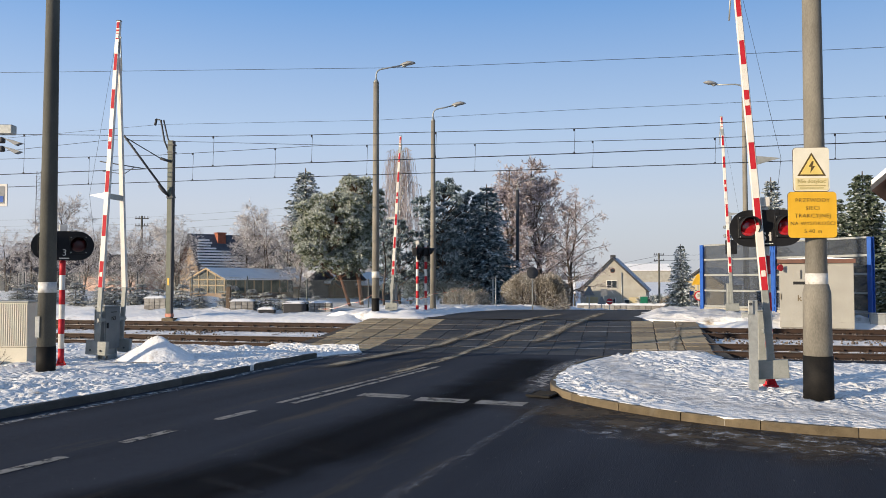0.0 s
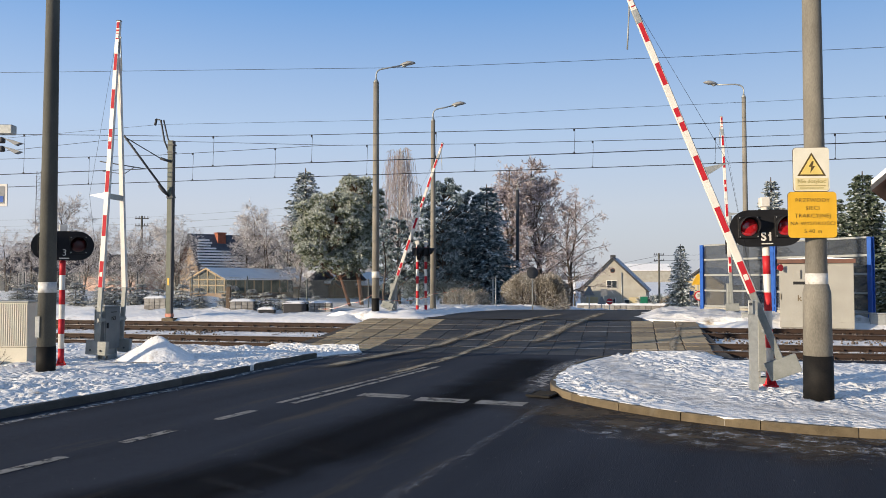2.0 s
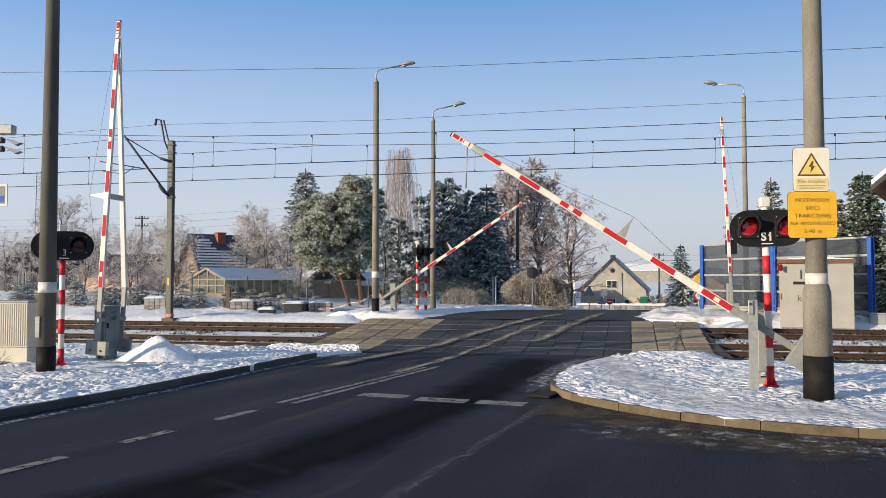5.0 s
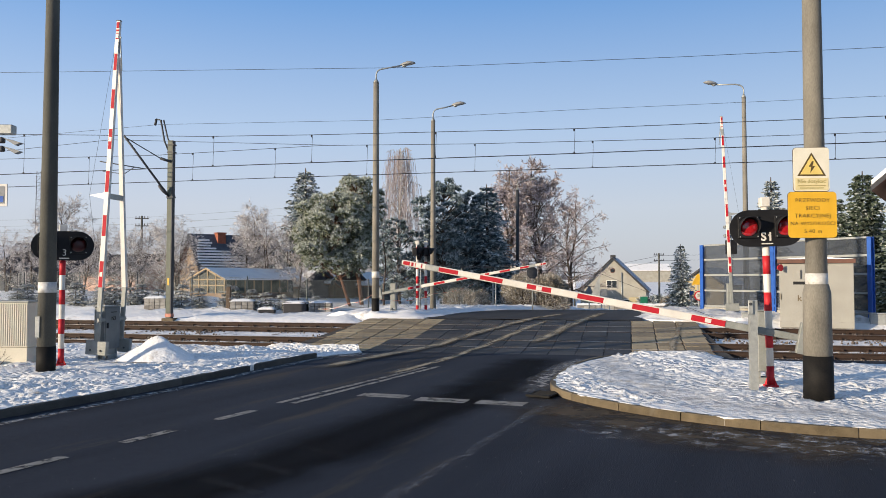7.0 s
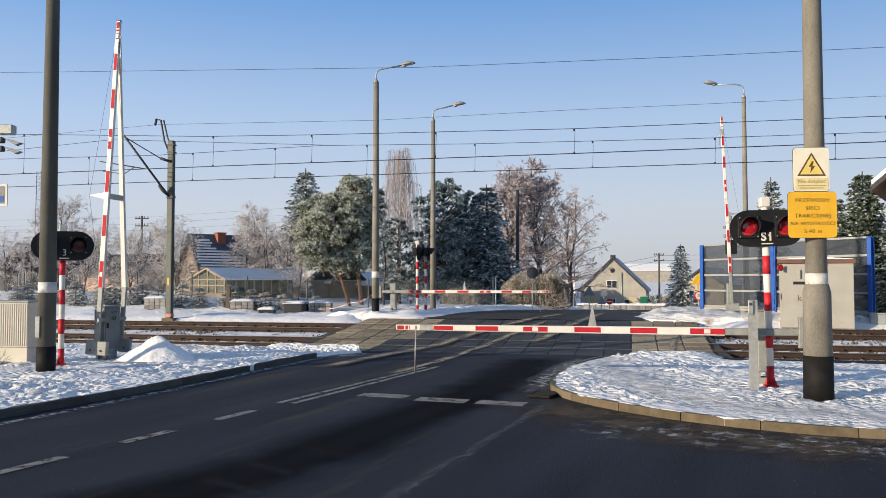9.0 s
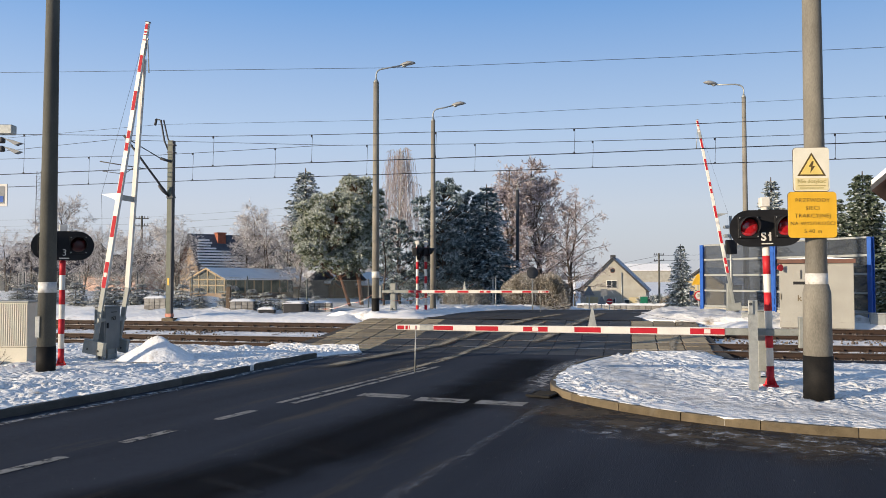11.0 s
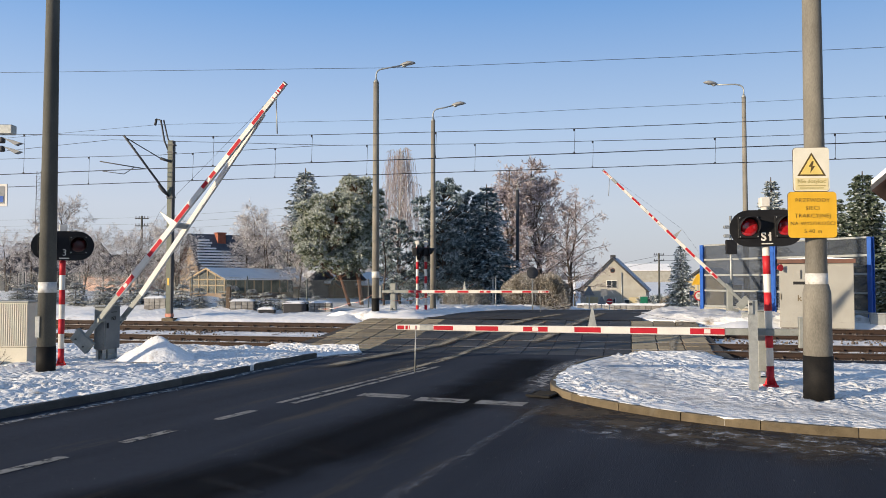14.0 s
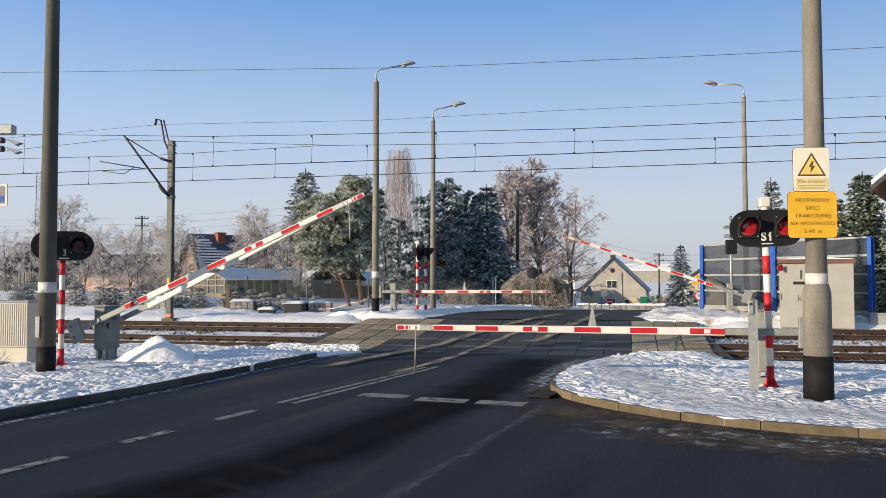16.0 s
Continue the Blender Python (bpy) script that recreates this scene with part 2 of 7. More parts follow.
GALV = material("galvanised_steel", (0.289, 0.3017, 0.289), (0.425, 0.4335, 0.4165), 14, (0.4, 0.6), 0.08, metal=0.45, fine=60)
CREAM = material("cream_plastic_cabinet", (0.5152, 0.4784, 0.3864), (0.6072, 0.5704, 0.4692), 4, (0.5, 0.7), 0.05, fine=40, spots=((0.40, 0.36, 0.28), 2, 0.06))
RED_TAPE = material("faded_red_tape", (0.42, 0.12, 0.08), (0.62, 0.30, 0.22), 9, (0.5, 0.7), 0.1)
LENS = material("red_lens", (0.33, 0.008, 0.012), (0.50, 0.014, 0.02), 30, (0.12, 0.2), 0.3, fine=90, coat=1.0)
LENS_DARK = material("dark_red_lens", (0.02, 0.002, 0.003), (0.05, 0.004, 0.005), 30, (0.3, 0.4), 0.2)
YELLOW = material("yellow_sign", (0.72, 0.40, 0.02), (0.80, 0.46, 0.03), 5, (0.35, 0.5), 0.03)
SIGN_YELLOW = material("light_yellow_sign", (0.72, 0.54, 0.14), (0.80, 0.62, 0.20), 5, (0.35, 0.5), 0.03)
SIGN_CREAM = material("cream_sign", (0.713, 0.667, 0.529), (0.828, 0.782, 0.644), 5, (0.35, 0.5), 0.03)
PALE_YELLOW = material("faded_yellow_sign", (0.66, 0.55, 0.28), (0.76, 0.66, 0.38), 6, (0.4, 0.6), 0.03)
INK = material("sign_ink", (0.075, 0.05, 0.012), (0.12, 0.075, 0.02), 8, (0.5, 0.7), 0.0)
FADED_INK = material("faded_sign_ink", (0.40, 0.33, 0.13), (0.48, 0.40, 0.17), 8, (0.5, 0.7), 0.0)
WIRE = material("catenary_wire", (0.012, 0.014, 0.022), (0.026, 0.028, 0.038), 4, (0.5, 0.7), 0.0, metal=0.3)
MAST_GREEN = material("grey_green_mast_paint", (0.075, 0.09, 0.068), (0.125, 0.14, 0.11), 4, (0.5, 0.75), 0.1, fine=40)
GREY_DARK = material("dark_grey_cabinet_paint", (0.105, 0.118, 0.122), (0.165, 0.178, 0.178), 5, (0.45, 0.65), 0.08, metal=0.1, fine=50)
DARK_STEEL = material("dark_steel", (0.03, 0.033, 0.038), (0.07, 0.072, 0.078), 6, (0.45, 0.7), 0.1, metal=0.3)
LAMP_HEAD = material("grey_lamp_housing", (0.22, 0.225, 0.22), (0.34, 0.34, 0.33), 5, (0.4, 0.6), 0.05)
TIMBER = material("pale_greenhouse_timber", (0.24, 0.18, 0.11), (0.40, 0.315, 0.20), 5, (0.7, 0.9), 0.2)
WOOD = material("weathered_wood", (0.065, 0.046, 0.032), (0.16, 0.115, 0.08), 6, (0.7, 0.9), 0.3, stretch=(1, 1, 0.2))

def packed(m, grey):
    """Mix in grey packed snow along a trodden path stored with the mesh."""
    n, l = m.node_tree.nodes, m.node_tree.links
    p = n["Principled BSDF"]
    old = p.inputs["Base Color"].links[0].from_socket
    at_ = n.new("ShaderNodeAttribute")
    at_.attribute_name = "path"
    tc = n.new("ShaderNodeTexCoord")
    t = n.new("ShaderNodeTexNoise")
    t.inputs["Scale"].default_value, t.inputs["Detail"].default_value = 5.0, 6
    l.new(tc.outputs["Object"], t.inputs[0])
    mu = n.new("ShaderNodeMath")
    mu.operation = "MULTIPLY"
    mu.use_clamp = True
    l.new(at_.outputs["Fac"], mu.inputs[0])
    tr = n.new("ShaderNodeMapRange")
    tr.inputs[1].default_value, tr.inputs[2].default_value, tr.inputs[4].default_value = 0.3, 0.7, 1.0
    l.new(t.outputs[0], tr.inputs[0])
    l.new(tr.outputs[0], mu.inputs[1])
    vor = n.new("ShaderNodeTexVoronoi")
    vor.feature = "SMOOTH_F1"
    vor.inputs["Scale"].default_value, vor.inputs["Smoothness"].default_value = 7.5, 0.35
    warp = n.new("ShaderNodeMixRGB")
    warp.blend_type = "ADD"
    warp.inputs[0].default_value = 0.22
    l.new(tc.outputs["Object"], warp.inputs[1])
    l.new(t.outputs["Color"], warp.inputs[2])
    l.new(warp.outputs[0], vor.inputs[0])
    wide = n.new("ShaderNodeTexNoise")
    wide.inputs["Scale"].default_value, wide.inputs["Detail"].default_value = 1.1, 3
    l.new(tc.outputs["Object"], wide.inputs[0])
    where = n.new("ShaderNodeMapRange")
    where.inputs[1].default_value, where.inputs[2].default_value, where.inputs[3].default_value = 0.42, 0.6, 0.25
    l.new(wide.outputs[0], where.inputs[0])
    off = n.new("ShaderNodeMath")
    off.operation = "MULTIPLY_ADD"
    off.inputs[1].default_value, off.inputs[2].default_value = -0.75, 1.0
    l.new(at_.outputs["Fac"], off.inputs[0])
    both = n.new("ShaderNodeMath")
    both.operation = "MULTIPLY"
    l.new(where.outputs[0], both.inputs[0])
    l.new(off.outputs[0], both.inputs[1])
    clod = n.new("ShaderNodeMath")
    clod.operation = "MULTIPLY"
    l.new(vor.outputs["Distance"], clod.inputs[0])
    l.new(both.outputs[0], clod.inputs[1])
    second = n.new("ShaderNodeBump")
    second.invert = True
    second.inputs["Strength"].default_value, second.inputs["Distance"].default_value = 0.9, 0.10
    l.new(clod.outputs[0], second.inputs["Height"])
    l.new(p.inputs["Normal"].links[0].from_socket, second.inputs["Normal"])
    l.new(second.outputs[0], p.inputs["Normal"])
    mx = n.new("ShaderNodeMixRGB")
    mx.inputs[2].default_value = (*grey, 1)
    l.new(mu.outputs[0], mx.inputs[0])
    l.new(old, mx.inputs[1])
    l.new(mx.outputs[0], p.inputs["Base Color"])
    return m


packed(SNOW_TRODDEN, (0.40, 0.385, 0.37))


def broken(m, scale, cover, stretch=(1, 1, 1), most=1.0, thins=False):
    """Let a thin layer cover its ground in patches only."""
    n, l = m.node_tree.nodes, m.node_tree.links
    tc = n.new("ShaderNodeTexCoord")
    mp = n.new("ShaderNodeMapping")
    mp.vector_type = "TEXTURE"
    mp.inputs["Scale"].default_value = [1 / q for q in stretch]
    mp.inputs["Rotation"].default_value = (0, 0, radians(-23))
    l.new(tc.outputs["Object"], mp.inputs[0])
    t = n.new("ShaderNodeTexNoise")
    t.inputs["Scale"].default_value, t.inputs["Detail"].default_value, t.inputs["Roughness"].default_value = scale, 8, 0.7
    l.new(mp.outputs[0], t.inputs[0])
    r = n.new("ShaderNodeValToRGB")
    r.color_ramp.elements[0].position, r.color_ramp.elements[1].position = 0.62 - 0.3 * cover, 0.80 - 0.3 * cover
    r.color_ramp.elements[1].color = (most, most, most, 1)
    l.new(t.outputs[0], r.inputs[0])
    last = r.outputs[0]
    if thins:
        side = n.new("ShaderNodeAttribute")
        side.attribute_name = "cover"
        mu = n.new("ShaderNodeMath")
        mu.operation = "MULTIPLY"
        l.new(last, mu.inputs[0])
        l.new(side.outputs["Fac"], mu.inputs[1])
        last = mu.outputs[0]
    l.new(last, n["Principled BSDF"].inputs["Alpha"])
    return m


broken(DIRT_THIN, 5.0, 0.9, (1.2, 0.2, 1), 1.0, True)
broken(SLUSH, 9.0, 0.62, (1, 1, 1), 1.0, True)
broken(PAINT_WORN, 5.0, 1.0)
broken(SALT, 4.0, 0.36, (1.0, 1.0, 1), 0.9, True)
broken(SALT_LINE, 14.0, 0.55, (1, 1, 1), 0.4, True)
broken(KERB_SAND, 1.6, 0.9, (1, 1, 1), 0.9, True)
broken(OLD_MARK, 4.0, 1.0, (1, 1, 1), 0.28)
broken(WET, 0.9, 1.35, (1.2, 0.14, 1), 0.7, True)

# ---- ground, tracks, road ----
def axis(inner0, inner1, step, outer):
    xs = list(np.arange(inner0, inner1 + step / 2, step))
    d, left, right = step, [inner0], [inner1]
    while right[-1] < outer:
        d *= 1.35
        left.append(left[-1] - d)
        right.append(right[-1] + d)
    return left[:0:-1] + xs + right[1:]


def grid(us, vs, height, skip=None):
    s = Shape()
    nu = len(us)
    for v in vs:
        for u in us:
            s.v.append(tuple(W(u, v, height(u, v))))
    for j in range(len(vs) - 1):
        for i in range(nu - 1):
            if skip and skip((us[i] + us[i + 1]) / 2, (vs[j] + vs[j + 1]) / 2):
                continue
            s.f.append((j * nu + i, j * nu + i + 1, (j + 1) * nu + i + 1, (j + 1) * nu + i))
            s.smooth.append(True)
    return s


def lumps(u, v, size, amount):
    return amount * noise.noise(Vector((u / size, v / size, 1.7))) + amount * 0.45 * noise.noise(Vector((u * 2.7 / size, v * 2.7 / size, 9.1)))


WALKED = [(-0.2, 18.4), (0.1, 16.6), (0.45, 14.5), (0.85, 12.9), (1.36, 11.85), (2.4, 11.4), (3.4, 11.1), (8.0, 10.7), (20.0, 10.5)]


def walked(u, v):
    """How much a place lies on the trodden path, 0 to 1."""
    best = 9.0
    p = Vector((u, v))
    for a, b in zip(WALKED, WALKED[1:]):
        a, b = Vector(a), Vector(b)
        t = min(1.0, max(0.0, (p - a).dot(b - a) / (b - a).length_squared))
        best = min(best, (p - a.lerp(b, t)).length)
    return math.exp(-(best / 0.65) ** 2)


def footprints(u, v):
    """Dents with raised rims, scattered unevenly."""
    d = noise.voronoi(Vector((u * 2.1 + 0.4 * v, v * 1.7, 0.5)))[0][0]
    e = noise.voronoi(Vector((u * 6.3, v * 5.2, 3.5)))[0]
    clods = 0.045 * (1 - sm(0.05, 0.5, e[0])) * sm(-0.25, 0.2, noise.noise(Vector((u * 1.1, v * 1.1, 31.0))))
    some = sm(-0.15, 0.25, noise.noise(Vector((u * 0.8, v * 0.8, 12.3))))
    return clods + some * (-0.075 * (1 - sm(0.14, 0.32, d)) + 0.028 * math.exp(-((d - 0.42) / 0.1) ** 2))


def trodden(u, v):
    """Footprints and clods in trampled snow."""
    patch = 0.5 + 1.3 * noise.noise(Vector((u * 0.5, v * 0.5, 7.7)))
    a = noise.noise(Vector((u * 3.4, v * 3.4, 3.3)))
    b = noise.noise(Vector((u * 8.5, v * 8.5, 5.1)))
    return max(0.12, patch) * (0.07 * a - 0.05 * max(0, a) ** 2 + 0.036 * b + 0.006 * noise.noise(Vector((u * 19, v * 19, 8.2))))


def ground_height(u, v):
    shoulder = 27.5 + 0.9 * sm(4.2, 6.0, u)
    sunk = 0.22 * (1 - sm(shoulder, shoulder + 0.8, v)) * (1 - sm(60, 90, abs(u)))
    on_road = abs(u - road_mid(v)) < (6.6 if v < 30 else 4.6) and 27 < v < 150
    z = gz(u, v) - sunk
    if v > shoulder + 0.8 and not on_road:
        z += (lumps(u, v, 1.3, 0.10) + 3.6 * trodden(u * 0.6, v * 0.6)) * (1 - sm(50, 70, v)) + 0.04
    if on_road:
        z -= 0.10
    return z


def road_mid(v):
    pts = [(0, -3), (29, -2.9), (33, -2.7), (36, -2.1), (39, -0.9), (50, 3.0), (70, 9), (95, 15), (150, 26)]
    for (a, ua), (b, ub) in zip(pts, pts[1:]):
        if v <= b:
            return ua + (ub - ua) * (max(v, a) - a) / (b - a)
    return pts[-1][1]


g = grid(axis(-40, 30, 0.42, 2600), axis(24, 56, 0.42, 2600), ground_height)
tagged(part("ground", g, SNOW_FAR), "snow-covered ground with dry grass showing through", "ground", kind="structure")

road = tagged(part("road", grid(axis(-20, 20, 1.0, 40), list(np.arange(-30, 20.01, 0.5)), lambda u, v: prof(v)), ASPHALT),
              "dark damp asphalt road before the level crossing", "road", kind="structure")
fr = Shape()
vs = list(np.arange(29.05, 120, 0.6))
for v in vs:
    for k in range(9):
        w = 4.05 - 0.4 * sm(30, 40, v)
        fr.v.append(tuple(W(road_mid(v) + (k / 4 - 1) * w, v, prof(v) + 0.03 - 0.015 * abs(k / 4 - 1))))
for j in range(len(vs) - 1):
    for k in range(8):
        fr.f.append((j * 9 + k, j * 9 + k + 1, (j + 1) * 9 + k + 1, (j + 1) * 9 + k))
        fr.smooth.append(True)
tagged(part("far_road", fr, ASPHALT_FAR), "dark asphalt road running downhill past the crossing", "road", kind="structure")


def resample(pts, step):
    pts = [Vector((a, b, 0)) for a, b in pts]
    out = [pts[0]]
    for a, b in zip(pts, pts[1:]):
        n = max(1, int((b - a).length / step))
        out += [a.lerp(b, k / n) for k in range(1, n + 1)]
    return out


def smooth_line(pts, rounds=3):
    """Cut the corners of a line of (u, v) points."""
    for _ in range(rounds):
        out = [pts[0]]
        for a, b in zip(pts, pts[1:]):
            out += [(a[0] * 0.75 + b[0] * 0.25, a[1] * 0.75 + b[1] * 0.25), (a[0] * 0.25 + b[0] * 0.75, a[1] * 0.25 + b[1] * 0.75)]
        pts = out + [pts[-1]]
    return pts


def verge(edge, inner, rise, n, step, size, amount, power=1.8, taper=False, thin=2.0):
    """Snow from an edge line to an inner line, n rows, finer near the edge; it drops to the ground at its edge."""
    e = resample(edge, step)
    total = len(e) - 1
    t_line = resample(inner, 0.25)
    s, path = Shape(), []
    for j in range(n + 1):
        f = (j / n) ** power
        for i, p in enumerate(e):
            q = t_line[round(i / total * (len(t_line) - 1))]
            a = p.lerp(q, f)
            d = (a - p).length
            back = (p - q).normalized() * (0.075 + 0.08 * noise.noise(Vector((p.x * 2.3, p.y * 2.3, 6.6))) + (0.25 * noise.noise(Vector((p.x * 1.1, p.y * 1.1, 2.6))) if taper else 0.0)) * (1 - sm(0, 0.5, d))
            a = a + back
            z = prof(a.y) + rise * (0.95 + 0.15 * sm(0, 0.5, d)) + lumps(a.x, a.y, size, amount) * (0.3 + 0.7 * sm(0, 0.8, d))
            k = walked(a.x, a.y) if power == 1.8 else 0.0
            z += (trodden(a.x, a.y) + footprints(a.x, a.y)) * (0.25 + 0.75 * sm(0, 0.5, d)) * (1 - 0.8 * k) - 0.025 * k
            path.append(k)
            z -= rise * 0.8 * sm(thin, thin + 0.04, i / total) * (1 - sm(0.3, 1, f))
            if a.y < 21:
                z -= 0.36 * (sm(17.9, 19.9, a.y) * sm(2.0, 3.6, a.x) if a.x > -3 else sm(19.1, 20.0, a.y) * (1 - sm(-10.2, -8.8, a.x)))
            if taper:
                low = (1 - sm(0.6, 1.0, f)) * (0.35 + 0.65 * sm(0, 0.7, d)) * sm(0, 0.05, i / total) * (1 - sm(0.93, 1, i / total))
                z = prof(a.y) - 0.06 + (z - prof(a.y) + 0.06) * low
            s.v.append(tuple(W(a.x, a.y, z)))
    k = total + 1
    for i in range(total):
        for j in range(n):
            s.f.append((j * k + i, j * k + i + 1, (j + 1) * k + i + 1, (j + 1) * k + i))
            s.smooth.append(True)
    for i in range(total):
        a, b = len(s.v), len(s.v) + 1
        for c in (i, i + 1):
            s.v.append((s.v[c][0], s.v[c][1], s.v[c][2] - 0.2))
        s.f.append((i, i + 1, b, a))
        s.smooth.append(False)
    me = fix(s.mesh("snow"))
    layer = me.attributes.new("path", "FLOAT", "POINT")
    layer.data.foreach_set("value", path + [0.0] * (len(me.vertices) - len(path)))
    return me


ISLAND = smooth_line([(30, 9.6), (12, 9.9), (5.0, 10.1), (3.2, 10.23), (2.4, 10.32), (1.57, 10.66), (0.9, 11.02), (0.17, 11.63),
                      (-0.33, 12.2), (-0.75, 12.86), (-0.93, 13.7), (-0.9, 15.0), (-0.66, 17.0), (-0.2, 18.7), (0.6, 19.5)], 2)
LEFT_EDGE = smooth_line([(-12.5, -8), (-10.5, -1), (-9.2, 5), (-8.15, 9.1), (-7.9, 10.6), (-7.7, 11.84), (-7.4, 15.1), (-7.25, 17.2), (-6.95, 18.5), (-6.35, 19.6)], 2)
tagged(part("snow_island", verge(ISLAND, [(30, 20.4), (2.8, 20.4), (0.8, 20.0)], 0.12, 120, 0.08, 0.8, 0.022), SNOW_TRODDEN),
       "trampled snow on the kerbed corner by the crossing", "pavement", kind="structure")
tagged(part("snow_verge", verge(LEFT_EDGE, [(-46, -8), (-46, 12), (-36, 20.6), (-6.6, 20.05)], 0.13, 150, 0.11, 0.9, 0.03, 2.2, False, 0.925), SNOW_TRODDEN),
       "trampled snow on the verge between road and rails", "pavement", kind="structure")
FAR_LEFT = smooth_line([(-9.4, 28.9), (-7.4, 29.3), (-6.9, 30.0), (-6.5, 32.4), (-5.86, 35.9), (-4.4, 39), (-1, 46)], 2)
FAR_RIGHT = smooth_line([(5, 28.9), (3.1, 29.1), (2.1, 29.6), (1.1, 30.6), (1.25, 33), (1.5, 36.2), (2.9, 40), (5, 46)], 2)
tagged(part("snow_bank", verge(FAR_LEFT, [(-11.5, 29.6), (-13, 36), (-8, 46)], 0.18, 60, 0.12, 0.7, 0.10, 1.5, True), SNOW), "cleared snow heaped beside the road", "snow bank", kind="structure")
tagged(part("snow_bank", verge(FAR_RIGHT, [(12, 29.2), (11, 36), (9, 46)], 0.15, 60, 0.12, 0.7, 0.12, 1.5, True), SNOW_DIRTY), "lumpy gritty snow heaped by the far barrier", "snow bank", kind="structure")


def kerb(edge, material_, rise, parent_label, width=0.15, until=None):
    """Kerb stones of one metre along an edge line, set on the road side of it."""
    ob = thing("kerb", Matrix(), parent_label, "kerb", kind="structure")
    pts = resample(edge, 0.08)
    run, acc, start = [pts[0]], 0.0, 0
    for a, b in zip(pts, pts[1:]):
        acc += (b - a).length
        run.append(b)
        if acc >= 1.0:
            stone(run, material_, rise, width, ob)
            run, acc = [b], 0.0
    return ob


def stone(run, material_, rise, width, ob):
    s = Shape()
    gap = 0.003
    path = [run[0].lerp(run[1], gap / max((run[1] - run[0]).length, 1e-6))] + run[3:-2:4] + [run[-1].lerp(run[-2], gap / max((run[-2] - run[-1]).length, 1e-6))]
    k = 6
    for i, p in enumerate(path):
        d = (path[min(i + 1, len(path) - 1)] - path[max(i - 1, 0)]).normalized()
        nrm = Vector((d.y, -d.x, 0))
        z = prof(p.y)
        for off, h in ((0.0, -0.1), (0.0, rise - 0.02), (0.012, rise), (width - 0.02, rise), (width, rise - 0.03), (width + 0.01, -0.1)):
            q = p - nrm * (width - off)
            s.v.append(tuple(W(q.x, q.y, z + h)))
    for i in range(len(path) - 1):
        for j in range(k):
            q = (j + 1) % k
            s.f.append((i * k + j, i * k + q, (i + 1) * k + q, (i + 1) * k + j))
            s.smooth.append(False)
    s.f += [tuple(range(k)), tuple(range((len(path) - 1) * k, len(path) * k))]
    s.smooth += [False, False]
    part("kerb_stone", s, material_, ob)


def ribbon(pts, half, lift=0.006, wob=0.0):
    """A thin worn strip on the road along (u, v) points; "cover" falls off towards its sides."""
    p = resample(pts, 0.3)
    s, cover = Shape(), []
    across = (-1.0, -0.6, -0.25, 0.25, 0.6, 1.0) if wob else (-1.0, 1.0)
    k = len(across)
    for i, a in enumerate(p):
        d = (p[min(i + 1, len(p) - 1)] - p[max(i - 1, 0)]).normalized()
        nrm = Vector((d.y, -d.x, 0))
        h = half * (1 + wob * noise.noise(Vector((a.x * 1.9, a.y * 1.9, 4.2))))
        c = a + nrm * (wob * 0.12 * noise.noise(Vector((a.y * 0.9, 2.2, 0))))
        end = min(1.0, i / 3, (len(p) - 1 - i) / 3) if wob else 1.0
        for sg in across:
            q = c + nrm * h * sg
            s.v.append(tuple(W(q.x, q.y, prof(q.y) + lift)))
            cover.append((1 - sm(0.2, 1.0, abs(sg))) * end if wob else 1.0)
    for i in range(len(p) - 1):
        for j in range(k - 1):
            s.f.append((k * i + j, k * i + j + 1, k * i + k + j + 1, k * i + k + j))
            s.smooth.append(False)
    me = fix(s.mesh("strip"))
    me.attributes.new("cover", "FLOAT", "POINT").data.foreach_set("value", cover)
    return me


def centre_u(v):
    return -5.78 + (v - 6.58) * 0.2024


for a in (4.9, 6.5, 8.07, 9.66):
    part("lane_dash", ribbon([(centre_u(a), a), (centre_u(a + 0.8), a + 0.8)], 0.075), PAINT_WORN, road, "worn white dash")
part("lane_line", ribbon([(centre_u(11.2) - 0.1, 11.2), (centre_u(16.5) - 0.12, 16.5)], 0.055), PAINT_WORN, road, "worn solid line")
part("lane_line", ribbon([(centre_u(11.2) + 0.13, 11.2), (centre_u(16.7) + 0.08, 16.7)], 0.055), PAINT_WORN, road, "worn solid line")
for u0, u1, v0 in ((-4.02, -3.18, 12.1), (-3.0, -2.16, 11.83), (-2.02, -1.25, 11.72)):
    part("stop_dash", ribbon([(u0 + 0.02, v0 + 0.22), (u1, v0 + 0.12)], 0.19), PAINT_WORN, road, "worn white stop line block")

# track bed, sleepers, rails
tagged(part("track_bed", grid(axis(-40, 30, 0.3, 160), list(np.arange(20.2, 29.31, 0.18)),
            lambda u, v: prof(v) - 0.17 + lumps(u, v, 0.5, 0.035) + 0.05 * sm(23.3, 24.0, v) * (1 - sm(25, 25.6, v)),
            skip=lambda u, v: -8.0 < u < 2.2), SNOW_TRACK), "snowy stone ballast between the rails", "track bed", kind="structure")
slope = math.atan(0.0515)
clip = fix(Shape().box(-0.07, -0.15, -0.03, 0.07, 0.15, -0.005).box(-0.03, -0.12, -0.005, 0.03, -0.06, 0.05).box(-0.03, 0.06, -0.005, 0.03, 0.12, 0.05).mesh("rail_clip"))
track = {}
